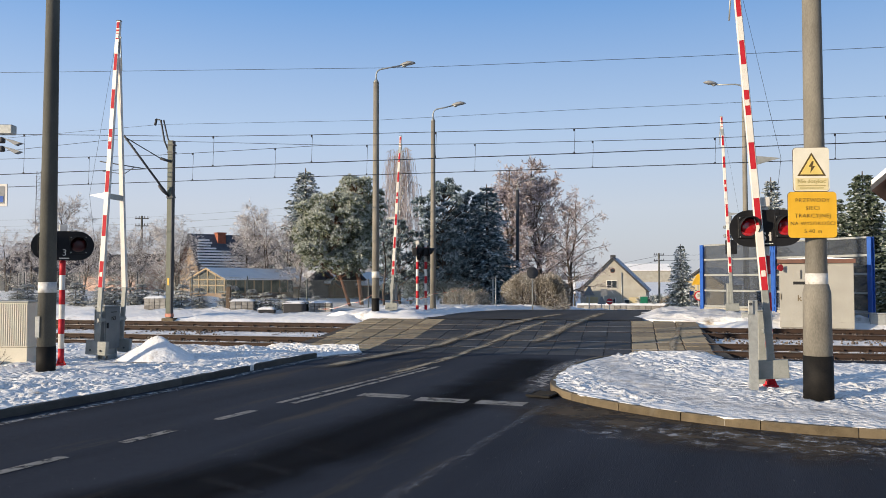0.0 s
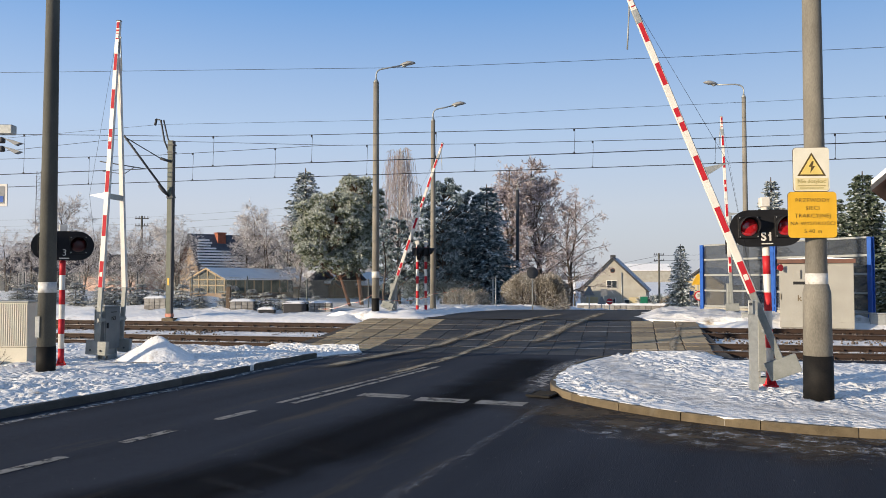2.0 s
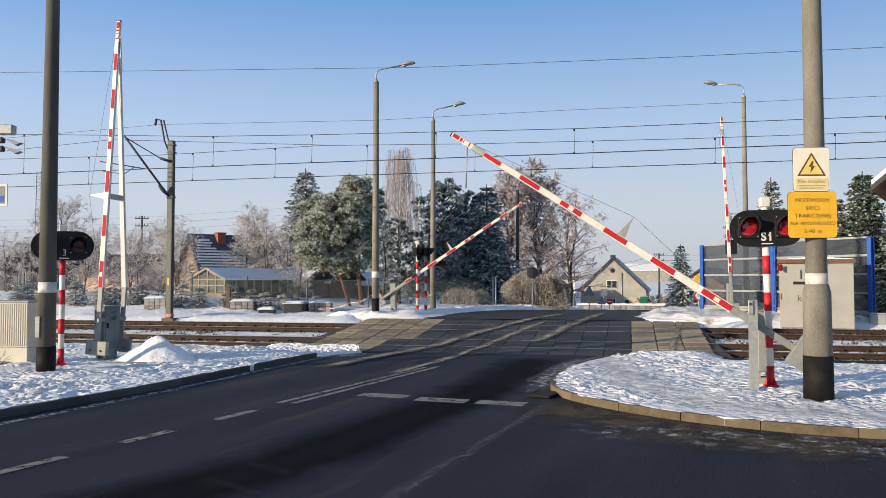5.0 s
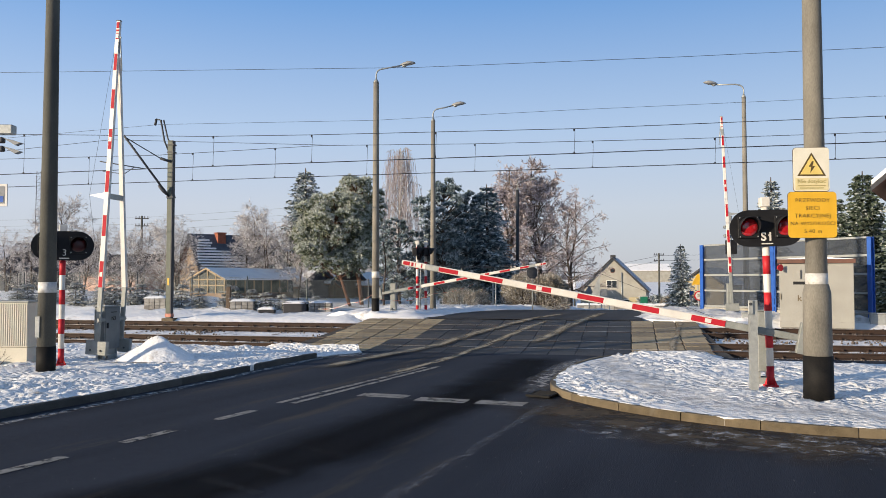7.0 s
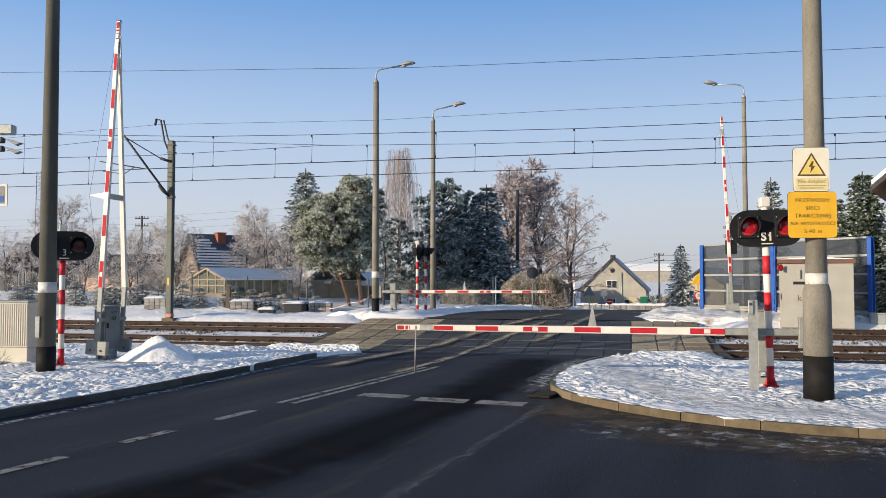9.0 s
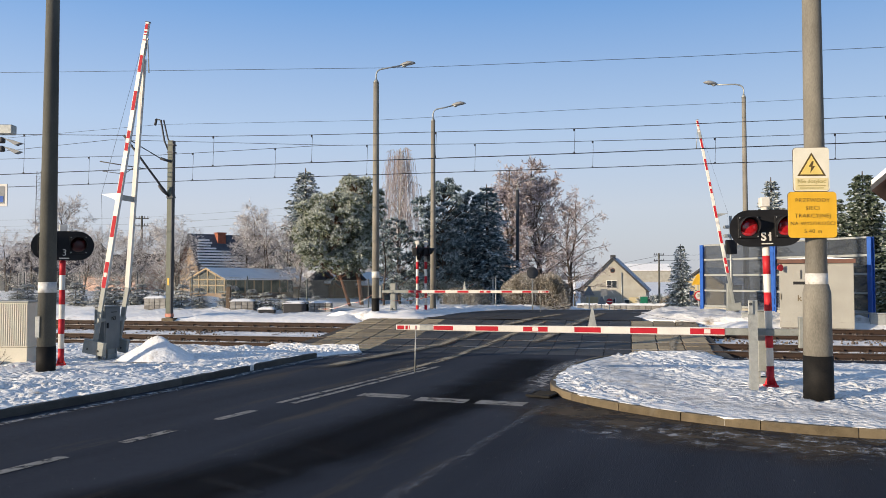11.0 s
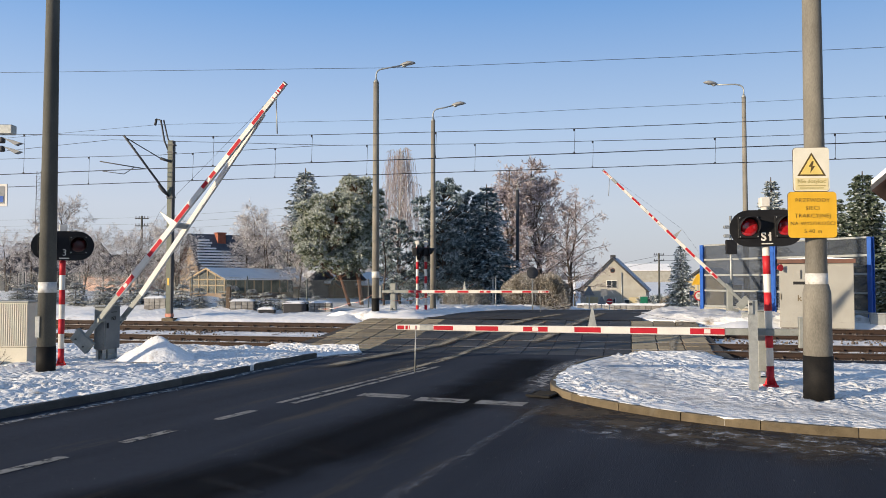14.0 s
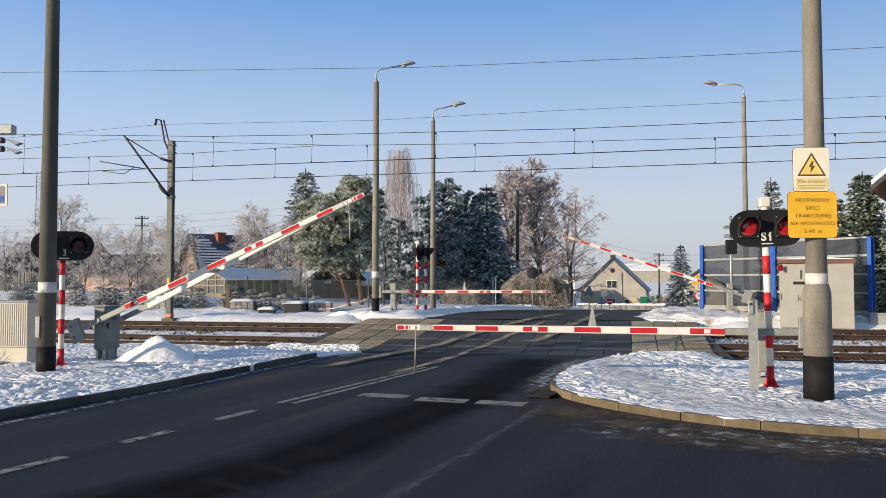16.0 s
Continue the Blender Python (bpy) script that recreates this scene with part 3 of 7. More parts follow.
for name, v0, v1 in (("railway_track", 21.7, 23.2), ("railway_track", 25.7, 27.2)):
    t = thing(name, Matrix(), "rusty steel rails on concrete sleepers in snow", "railway track", "tracks", "structure")
    mid = (v0 + v1) / 2
    sl = Shape().box(-0.13, -1.25, -0.31, 0.13, 1.25, -0.155, 0.02).mesh("sleeper")
    fix(sl)
    for k in range(-46, 44):
        u = k * 0.62
        if -8.6 < u < 2.7:
            continue
        c = W(u, mid, prof(mid) + 0.0)
        part("sleeper", sl, SLEEPER, t, m=Matrix.Translation(c) @ pose(0, 0, 0, math.degrees(slope), 0, 0) @ pose(0, 0, 0, 0, 0, -TH))
    for v in (v0, v1):
        z = prof(v)
        s = Shape()
        out = [(-0.07, -0.165), (0.07, -0.165), (0.07, -0.15), (0.012, -0.13), (0.012, -0.045), (0.036, -0.03), (0.036, -0.004), (-0.036, -0.004), (-0.036, -0.03), (-0.012, -0.045), (-0.012, -0.13), (-0.07, -0.15)]
        n = len(out)
        for u in (-170, 150):
            for dv, dz in out:
                s.v.append(tuple(W(u, v + dv, z + dz)))
        s.f = [tuple(range(n)), tuple(range(n, 2 * n))] + [(i, (i + 1) % n, (i + 1) % n + n, i + n) for i in range(n)]
        s.smooth = [False] * len(s.f)
        rail = part("rail", s, RAIL_SIDE, t, "rusty rail")
        h = Shape()
        for u in (-170, 150):
            for dv, dz in ((-0.03, -0.005), (0.03, -0.005), (0.03, 0.0), (-0.03, 0.0)):
                h.v.append(tuple(W(u, v + dv, z + dz)))
        h.f = [(0, 1, 2, 3), (4, 7, 6, 5), (0, 4, 5, 1), (1, 5, 6, 2), (2, 6, 7, 3), (3, 7, 4, 0)]
        h.smooth = [False] * 6
        part("rail_head", h, RAIL_TOP, rail, "polished running surface")
        for k in range(-46, 44):
            u = k * 0.62
            if not -8.6 < u < 2.7:
                part("rail_clip", clip, RAIL_SIDE, rail, m=Matrix.Translation(W(u, v, z - 0.14)) @ pose(0, 0, 0, 0, 0, -TH))

# stones of the ballast that stand out of the snow, earth clods beside the near rail
stones = Shape()
for i in range(9000):
    u, v = random.uniform(-26, 16), random.choice((random.uniform(20.3, 21.5), random.uniform(21.8, 23.1), random.uniform(23.3, 25.6), random.uniform(25.8, 27.1), random.uniform(27.3, 28.6)))
    if -9.0 < u < 3.0 or noise.noise(Vector((u * 0.5, v * 1.4, 4.4))) < (0.02 if v > 21.5 else 0.12 if u < 0 else -0.3):
        continue
    r = random.uniform(0.02, 0.055)
    c = W(u, v, prof(v) - 0.165 + 0.05 * sm(23.3, 24.0, v) * (1 - sm(25, 25.6, v)) + r * 0.3)
    a = random.uniform(0, 6.28)
    stones.add([(c.x + r * random.uniform(0.7, 1.3) * math.cos(a + q * 1.571), c.y + r * random.uniform(0.7, 1.3) * math.sin(a + q * 1.571), c.z - 0.02) for q in range(4)]
               + [(c.x + r * 0.5 * math.cos(a + q * 1.571), c.y + r * 0.5 * math.sin(a + q * 1.571), c.z + r * random.uniform(0.5, 1.0)) for q in range(4)],
               [(0, 1, 5, 4), (1, 2, 6, 5), (2, 3, 7, 6), (3, 0, 4, 7), (4, 5, 6, 7)])
tagged(part("ballast_stones", stones, BALLAST), "brown ballast stones sticking out of the snow", "ballast", kind="stuff")

# crossing panels in rows between the rails
crossing = thing("level_crossing", Matrix(), "concrete slab panels of the level crossing, sand in the joints", "level crossing", kind="structure")
part("crossing_base", grid(list(np.arange(-9.1, 3.01, 0.55)), list(np.arange(19.6, 29.31, 0.35)), lambda u, v: prof(v) - 0.035), DIRT_DARK, crossing, "dark sand packed in the joints")
ROWS = [(19.95, 20.78), (20.80, 21.60), (21.80, 22.44), (22.46, 23.09), (23.31, 24.44), (24.46, 25.59), (25.81, 26.44), (26.46, 27.09), (27.31, 28.2), (28.22, 29.15)]
for r, (v0, v1) in enumerate(ROWS):
    v = (v0 + v1) / 2
    left, right = -8.45 - (v - 20) * 0.075, 2.6 + (v - 20) * 0.05
    count = 16
    w = (right - left) / count
    za, zb = prof(v0), prof(v1)
    s = Shape()
    gap, be = 0.02, 0.012
    ring = lambda du, z0, z1, ins: [(-w / 2 + gap + ins, v0 - v + ins, z0), (w / 2 - gap - ins, v0 - v + ins, z0), (w / 2 - gap - ins, v1 - v - ins, z1), (-w / 2 + gap + ins, v1 - v - ins, z1)]
    zm = (za + zb) / 2
    s.add(ring(0, za - zm - 0.12, zb - zm - 0.12, 0) + ring(0, za - zm - be, zb - zm - be, 0) + ring(0, za - zm, zb - zm, be),
          [(0, 1, 5, 4), (1, 2, 6, 5), (2, 3, 7, 6), (3, 0, 4, 7), (4, 5, 9, 8), (5, 6, 10, 9), (6, 7, 11, 10), (7, 4, 8, 11), (8, 9, 10, 11)])
    light = fix(s.mesh("panel"))
    dark = light.copy()
    dark.transform(Matrix.Diagonal((1 + 0.032 / w, 1 + 0.010 / (v1 - v0), 1, 1)))
    light.materials.append(PANEL)
    dark.materials.append(PANEL_DARK)
    for i in range(count):
        u = left + (i + 0.5) * w
        lane = -6.5 + (v - 20) * 0.09 < u < (0.35 + (v - 20) * 0.06)
        c = W(u, v, zm + random.uniform(-0.006, 0.004))
        part("panel", dark if lane else light, PANEL, crossing, m=Matrix.Translation(c) @ pose(0, 0, 0, random.uniform(-0.2, 0.2), random.uniform(-0.3, 0.3), -TH))

kerb(ISLAND, KERB, 0.115, width=0.11, parent_label="ochre concrete kerb round the snowy corner")
kerb([p for p in LEFT_EDGE if p[1] < 18.3][::-1], KERB_DARK, 0.12, width=0.11, parent_label="dark concrete kerb along the verge")


# ---- barriers ----
ARMS = []


def strut_plate(r, h, w):
    """Slim triangular strut standing on the arm."""
    return Shape().add([(r - w, -0.02, 0.04), (r + w, -0.02, 0.04), (r + w, 0.02, 0.04), (r - w, 0.02, 0.04), (r, -0.008, h), (r, 0.008, h)],
                       [(0, 1, 4), (1, 2, 5, 4), (2, 3, 5), (3, 0, 4, 5), (0, 3, 2, 1)])


def bar(x0, x1, h0, h1, t, y=0.0, y1=None):
    """A hollow-section bar that tapers from x0 to x1, with softened edges."""
    y1 = y if y1 is None else y1
    s = Shape()
    b = 0.012
    for x, h, yy in ((x0, h0, y), (x1, h1, y1)):
        hh, tt = h / 2, t / 2
        for yo, zo in ((-tt + b, -hh), (tt - b, -hh), (tt, -hh + b), (tt, hh - b), (tt - b, hh), (-tt + b, hh), (-tt, hh - b), (-tt, -hh + b)):
            s.v.append((x, yy + yo, zo))
    s.f = [tuple(range(8)), tuple(range(8, 16))] + [(i, (i + 1) % 8, (i + 1) % 8 + 8, i + 8) for i in range(8)]
    s.smooth = [False] * len(s.f)
    return s


def barrier(m, pivot_z, length, label, group, double=False, twin_gap=0.9, root=0.68, weight=0.55, fin=3.0, side=1):
    """A crossing barrier: drive cabinet on a stand, arm on a shaft, counterweight, strut with stay, hanging support rod."""
    ob = thing("crossing_barrier", m, label, "barrier", group)
    k = length / 6.24
    arm_y = (-0.24 if not double else -0.42) * side
    # stand and cabinet
    part("stand", Shape().box(-0.13, -0.14, 0.0, 0.13, 0.14, 0.10, 0.008).box(-0.11, -0.12, 0.10, -0.06, 0.12, 0.24).box(0.06, -0.12, 0.10, 0.11, 0.12, 0.24)
         .box(-0.16, -0.2, -0.05, 0.16, 0.2, 0.0), GREY, ob, m=pose(-0.09 if double else 0.0, -0.28 if side < 0 else 0.0, 0))
    if double:
        cab = part("cabinet", Shape().box(-0.13, -0.28, 0.2, 0.13, 0.28, 1.12, 0.02).box(-0.145, -0.295, 1.12, 0.145, 0.295, 1.145, 0.008), GREY_DARK, ob, m=pose(-0.09, 0, 0))
        for sy in (-0.2, 0.2):
            part("stand_leg", Shape().box(-0.1, sy - 0.03, -0.02, -0.05, sy + 0.03, 0.2).box(0.05, sy - 0.03, -0.02, 0.1, sy + 0.03, 0.2), GALV, cab)
        part("cabinet_door", Shape().box(0.13, -0.25, 0.26, 0.142, 0.25, 1.08, 0.004), GREY_DARK, cab)
        part("cabinet_panel", Shape().box(-0.10, -0.292, 0.3, 0.10, -0.28, 1.05, 0.004), GREY_DARK, cab)
        part("lock", Shape().box(0.143, -0.22, 0.66, 0.165, -0.17, 0.78, 0.006), BLACK, cab, "black door lock")
        part("plate", Shape().box(0.1425, -0.08, 1.0, 0.147, 0.12, 1.02), BLACK, cab, "dark bar")
        letters("N3", 0.13, BLACK, cab, pose(0.146, 0.02, 0.87, 0, 0, 90), label="black letters N3")
    else:
        c = -0.28 if side < 0 else 0.0
        cab = part("cabinet", Shape().box(-0.11, -0.13 + c, 0.2, 0.11, 0.17 + c, 1.2, 0.02).box(-0.125, -0.145 + c, 1.2, 0.125, 0.185 + c, 1.22, 0.006), GREY, ob)
        part("cabinet_door", Shape().box(-0.08, -0.145 + c, 0.3, 0.08, -0.131 + c, 0.98, 0.004), GREY, cab)
    # arm, turning about the shaft
    arm = part("arm", bar(root * k, length - 0.62 * k, 0.135, 0.105, 0.07, arm_y), WHITE, ob, "white barrier arm with red reflective strips")
    ARMS.append(arm)
    base = Shape()
    base.add(bar(-weight, root * k + 0.06, 0.11, 0.12, 0.05, arm_y).v, bar(-weight, root * k + 0.06, 0.11, 0.12, 0.05, arm_y).f)
    if double:
        b2 = bar(-weight, root * k + 0.06, 0.11, 0.12, 0.05, -arm_y)
        base.add(b2.v, b2.f)
    base.tube([(0, arm_y - 0.06 * side, 0), (0, (0.5 if double else 0.2 if side > 0 else -0.35), 0)], 0.05, 12)
    part("arm_holder", base, GREY, arm, "grey steel arm holder")
    for y in ((arm_y, -arm_y) if double else (arm_y,)):
        part("counterweight", Shape().box(-weight - 0.2, y - 0.05, -0.25, -weight + 0.1, y + 0.05, 0.25, 0.012), GREY, arm, "grey steel counterweight")
        for bz in (0.12, -0.12):
            part("bolt", Shape().tube([(-weight - 0.1, y - 0.056, bz), (-weight - 0.1, y - 0.075, bz)], 0.02, 8), DARK_STEEL, arm)
    if double:
        part("rear_arm", bar(root * k, length - 0.75 * k, 0.125, 0.10, 0.07, -arm_y, arm_y + 0.075), WHITE, arm, "plain white second arm")
        part("arm_brace", Shape().box(fin - 0.06, arm_y, -0.03, fin + 0.06, arm_y + 0.52, 0.03, 0.006), GALV, arm)
    part("joint_sleeve", bar(length - 0.68 * k, length - 0.44 * k, 0.112, 0.11, 0.082, arm_y), GALV, arm, "grey joint sleeve")
    part("tip", bar(length - 0.45 * k, length, 0.104, 0.095, 0.062, arm_y), WHITE, arm, "white tip")
    part("end_cap", Shape().box(length - 0.002, arm_y - 0.034, -0.05, length + 0.02, arm_y + 0.034, 0.05, 0.004), DARK_STEEL, arm)
    spans = [(0.68, 1.22), (1.74, 2.18), (2.66, 3.10), (3.55, 3.97), (4.40, 4.80), (5.20, 5.55), (5.86, 5.99), (6.02, 6.06), (6.09, 6.21)]
    for a, b in spans:
        a, b = a * k, b * k
        if b > length - 0.3:
            h0 = h1 = 0.066
        else:
            h0, h1 = (0.135 - 0.03 * min(1, x / (length * 0.9)) - 0.034 for x in (a, b))
        s = Shape()
        for side in (-1, 1):
            yy = arm_y + side * 0.0368
            s.add([(a, yy, -h0 / 2), (b, yy, -h1 / 2), (b, yy, h1 / 2), (a, yy, h0 / 2), (a, arm_y, -h0 / 2), (b, arm_y, -h1 / 2), (b, arm_y, h1 / 2), (a, arm_y, h0 / 2)],
                  [(0, 1, 2, 3), (4, 7, 6, 5), (0, 4, 5, 1), (1, 5, 6, 2), (2, 6, 7, 3), (3, 7, 4, 0)])
        part("reflective_strip", s, RED_SHEET, arm, "red reflective strip")
    for r in (0.95, 3.76, 5.925):
        part("reflector", Shape().box(r * k - 0.05, arm_y - 0.039, -0.035, r * k + 0.05, arm_y + 0.039, 0.035, 0.004), WHITE, arm, "small pale reflector")
    part("strut", strut_plate(fin, 0.44, 0.075), GALV, arm, "slim steel strut", m=pose(0, arm_y, 0))
    stay = Shape()
    stay.tube([(length - 0.55, arm_y, 0.06), (fin, arm_y, 0.44)], 0.003, 5).tube([(fin, arm_y, 0.44), (root * k + 0.1, arm_y, 0.05)], 0.003, 5)
    part("stay_cable", stay, WIRE, arm, "thin steel stay cable")
    rod = part("support_rod", Shape().tube([(0, 0, 0.0), (0.012, 0, -0.72)], 0.013, 8).tube([(0, -0.02, 0.02), (0, 0.02, 0.02)], 0.02, 8), GALV, arm, "hanging steel support rod")
    rod_at = (length - 0.36 * k, arm_y, -0.06)
    return ob, arm, rod, (0, 0, pivot_z), rod_at


def at(u, v, z, turn):
    p = W(u, v, z)
    return pose(p.x, p.y, p.z, 0, 0, turn)


BR = barrier(at(2.52, 13.72, 0.12, 180 - TH), 0.88, 6.24, "red and white barrier arm on a grey drive cabinet", "crossing barriers", side=-1, fin=2.8)
BL = barrier(at(-10.80, 15.42, 0.12, -TH), 0.85, 6.53, "red and white double barrier arm on a grey cabinet", "crossing barriers", double=True, fin=2.7)
BFL = barrier(at(-8.66, 31.0, prof(31) + 0.1, -TH), 0.88, 6.38, "red and white barrier arm across the rails, snow at its foot", "crossing barriers")
BFR = barrier(at(4.62, 32.0, prof(32) + 0.1, 180 - TH), 0.89, 6.82, "red and white barrier arm before the glass screen", "crossing barriers", side=-1)

# lock post before the right barrier's drive
post = thing("lock_post", at(2.24, 13.27, 0.1, -TH), "galvanised steel post with a small lock box", "post")
part("post", Shape().box(-0.05, -0.07, -0.05, 0.07, -0.055, 1.42).box(-0.05, -0.055, -0.05, -0.035, 0.07, 1.42).box(0.058, -0.055, -0.05, 0.07, 0.07, 1.42), GALV, post)
box = part("lock_box", Shape().box(-0.075, -0.1, 1.2, 0.0, -0.071, 1.42, 0.006), GALV, post)
part("lock_disc", Shape().tube([(-0.038, -0.102, 1.36), (-0.038, -0.108, 1.36)], 0.025, 12), DARK_STEEL, box, "dark lock cylinder")


# ---- crossing signals ----
def stadium(w, h, n=12):
    r = h / 2
    a = [(w / 2 - r + r * math.cos(t), r * math.sin(t)) for t in [(-0.5 + k / n) * math.pi for k in range(n + 1)]]
    return a + [(-x, -z) for x, z in a]


def signal(m, height, head_z, text, label, stripes=9, lens=None, turned=False, text_x=0.0):
    ob = thing("crossing_signal", m, label, "crossing signal", "crossing signals")
    mast = part("mast", Shape().tube([(0, 0, 0.0), (0, 0, height)], 0.057, 16), WHITE, ob, "white mast with red bands")
    for k in range(stripes):
        z0 = 0.02 + k * 0.6
        if z0 + 0.3 < (height if turned else head_z):
            part("red_band", Shape().tube([(0, 0, z0), (0, 0, z0 + 0.3)], 0.0595, 16), RED, mast, "red band")
    fl = Shape().box(-0.1, -0.1, -0.03, 0.1, 0.1, 0.015, 0.006)
    for a in range(4):
        t = a * math.pi / 2 + math.pi / 4
        fl.add([(0.055 * math.cos(t), 0.055 * math.sin(t), 0.16), (0.115 * math.cos(t), 0.115 * math.sin(t), 0.01), (0.055 * math.cos(t), 0.055 * math.sin(t), 0.01), (0.05 * math.cos(t + 0.2), 0.05 * math.sin(t + 0.2), 0.01)],
               [(0, 1, 2), (0, 2, 3), (0, 3, 1), (1, 3, 2)])
    part("foot_plate", fl, RED, ob)
    part("cap", Shape().box(-0.075, -0.075, height - 0.16, 0.075, 0.075, height, 0.015), WHITE, ob)
    w, h = 1.17, 0.60
    board = part("backing_board", Shape().prism(stadium(w, h), -0.085, -0.06, pose(0, 0, head_z + h / 2)), BLACK, ob, "black oblong backing board")
    for sx in (-1, 1):
        x = sx * 0.29
        z = head_z + h / 2 + 0.02
        part("lamp_housing", Shape().box(x - 0.17, -0.115, z - 0.18, x + 0.17, -0.086, z + 0.18, 0.01).box(x - 0.15, -0.06, z - 0.16, x + 0.15, 0.14, z + 0.16, 0.02), BLACK, board)
        dome = Shape()
        n, rings = 20, 5
        for i in range(rings + 1):
            a = i / rings * math.pi / 2
            for j in range(n):
                t = 2 * math.pi * j / n
                r = 0.148 * math.cos(a)
                dome.v.append((x + r * math.cos(t), -0.116 - 0.05 * math.sin(a), z + r * math.sin(t)))
        for i in range(rings):
            for j in range(n):
                dome.f.append((i * n + j, i * n + (j + 1) % n, (i + 1) * n + (j + 1) % n, (i + 1) * n + j))
                dome.smooth.append(True)
        part("lens", dome, lens, board, "dark red round lens")
        hood = Shape()
        n = 18
        for r, y0 in ((0.165, 0), (0.158, 0)):
            for y in (0, 1):
                for j in range(n + 1):
                    t = math.pi * (-0.18 + 1.36 * j / n)
                    d = 0.22 * max(0.12, 0.25 + 0.75 * math.sin(min(math.pi, max(0, (t + 0.55) / 1.38)))) if y else 0
                    hood.v.append((x + r * math.cos(t), -0.112 - d, z + r * math.sin(t)))
        for k0 in (0, 2):
            for j in range(n):
                a = k0 * (n + 1) + j
                hood.f.append((a, a + 1, a + 1 + n + 1, a + n + 1))
                hood.smooth.append(True)
        for j in range(n):
            a, b = (n + 1) + j, 3 * (n + 1) + j
            hood.f.append((a, a + 1, b + 1, b))
            hood.smooth.append(True)
        part("hood", hood, BLACK, board, "black lamp hood")
        for cx, cz in ((-0.14, -0.155), (0.14, -0.155), (-0.14, 0.155), (0.14, 0.155)):
            part("screw", Shape().tube([(x + cx, -0.116, z + cz), (x + cx, -0.124, z + cz)], 0.011, 8), GALV, board, "bright screw")
    if text:
        letters(text, 0.19, WHITE, board, pose(text_x, -0.089, head_z + 0.155), label="white " + text, bold=0.006 if len(text) > 1 else 0.0, spacing=1.15)
        if text.endswith("1"):
            part("numeral_flag", Shape().prism([(text_x + 0.055, head_z + 0.222), (text_x + 0.018, head_z + 0.188), (text_x + 0.018, head_z + 0.168), (text_x + 0.055, head_z + 0.195)], -0.091, -0.087), WHITE, board, "stroke of the white numeral")
        part("underline", Shape().box(text_x - 0.09, -0.0905, head_z + 0.035, text_x + 0.09, -0.086, head_z + 0.055), WHITE, board, "white bar")
    return ob


p = W(2.57, 13.62)
signal(pose(p.x, p.y, 0.12, 0, -1.15, -6), 3.08, 2.27, "S1", "crossing signal with two red lamps marked S1 on a striped mast", 9, LENS)
p = W(-10.97, 14.04)
signal(pose(p.x, p.y, 0.12, 0, 0, 26), 2.85, 2.12, "3", "crossing signal marked 3 on a striped mast beside a concrete pole", 9, LENS_DARK, text_x=0.03)
for u, v, hgt, turn in ((-7.76, 31.4, 3.0, 82), (-7.47, 31.7, 3.0, 98)):
    p = W(u, v)
    signal(pose(p.x, p.y, prof(v) + 0.08, 0, 0, turn), hgt, 2.2, "", "crossing signal seen from behind on a striped mast", 9, LENS_DARK, turned=True)


# ---- poles, signs, lamps ----
def rounded(x0, z0, x1, z1, r, y0, y1):
    """A flat plate with rounded corners."""
    out = []
    for cx, cz, a0 in ((x1 - r, z1 - r, 0), (x0 + r, z1 - r, 90), (x0 + r, z0 + r, 180), (x1 - r, z0 + r, 270)):
        out += [(cx + r * math.cos(radians(a0 + k * 22.5)), cz + r * math.sin(radians(a0 + k * 22.5))) for k in range(5)]
    return Shape().prism(out, y0, y1)


def concrete_pole(m, label, height, r0, r1, sleeve=None, tar=0.75, band=None, dark=False):
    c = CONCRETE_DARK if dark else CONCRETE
    ob = thing("concrete_pole", m, label, "pole", "concrete poles")
    part("shaft", Shape().tube([(0, 0, -0.1), (0, 0, height / 2), (0, 0, height)], [r0, (r0 + r1) / 2, r1], 24), c, ob)
    if sleeve:
        part("sleeve", Shape().tube([(0, 0, -0.05), (0, 0, sleeve - 0.12), (0, 0, sleeve)], [r0 + 0.045, r0 + 0.035, r0 + 0.003], 24), c, ob, "thicker concrete foot")
    rr = r0 + (0.052 if sleeve else 0.006)
    part("tar_band", Shape().tube([(0, 0, -0.05), (0, 0, tar)], [rr, rr - 0.004], 24), TAR, ob, "black tar at the foot")
    if band:
        part("white_band", Shape().tube([(0, 0, band[0]), (0, 0, band[1])], [r0 + 0.006 - (r0 - r1) * band[0] / height, r0 + 0.005 - (r0 - r1) * band[1] / height], 24), WHITE_WORN, ob, "white painted band")
    return ob


p = W(3.01, 12.46)
rp = concrete_pole(pose(p.x, p.y, 0.1, 0, 0, 0), "thick concrete pole with warning signs, black tarred foot", 12.0, 0.158, 0.105, 1.68, 0.63, (1.63, 1.84))
sgn = part("yellow_plate", rounded(-0.345, 2.36, 0.345, 3.03, 0.05, -0.2, -0.185), YELLOW, rp, "yellow plate with dark lettering", m=pose(-0.125, 0, 0, 0, 0, -3))
part("plate_edge", rounded(-0.35, 2.355, 0.35, 3.035, 0.054, -0.184, -0.178), DARK_STEEL, sgn)
for i, (txt, sz) in enumerate((("PRZEWODY", 0.084), ("SIECI", 0.084), ("TRAKCYJNEJ", 0.084), ("NA WYSOKOŚCI", 0.077), ("5.40 m", 0.084))):
    letters(txt, sz, INK, sgn, pose(0, -0.203, 2.905 - i * 0.113), spacing=1.12, label="dark lettering", bold=-0.0012)
sg2 = part("white_plate", rounded(-0.255, 3.04, 0.255, 3.68, 0.045, -0.2, -0.185), SIGN_CREAM, rp, "white warning plate with a yellow triangle", m=pose(-0.13, 0, 0, 0, 0, -3))
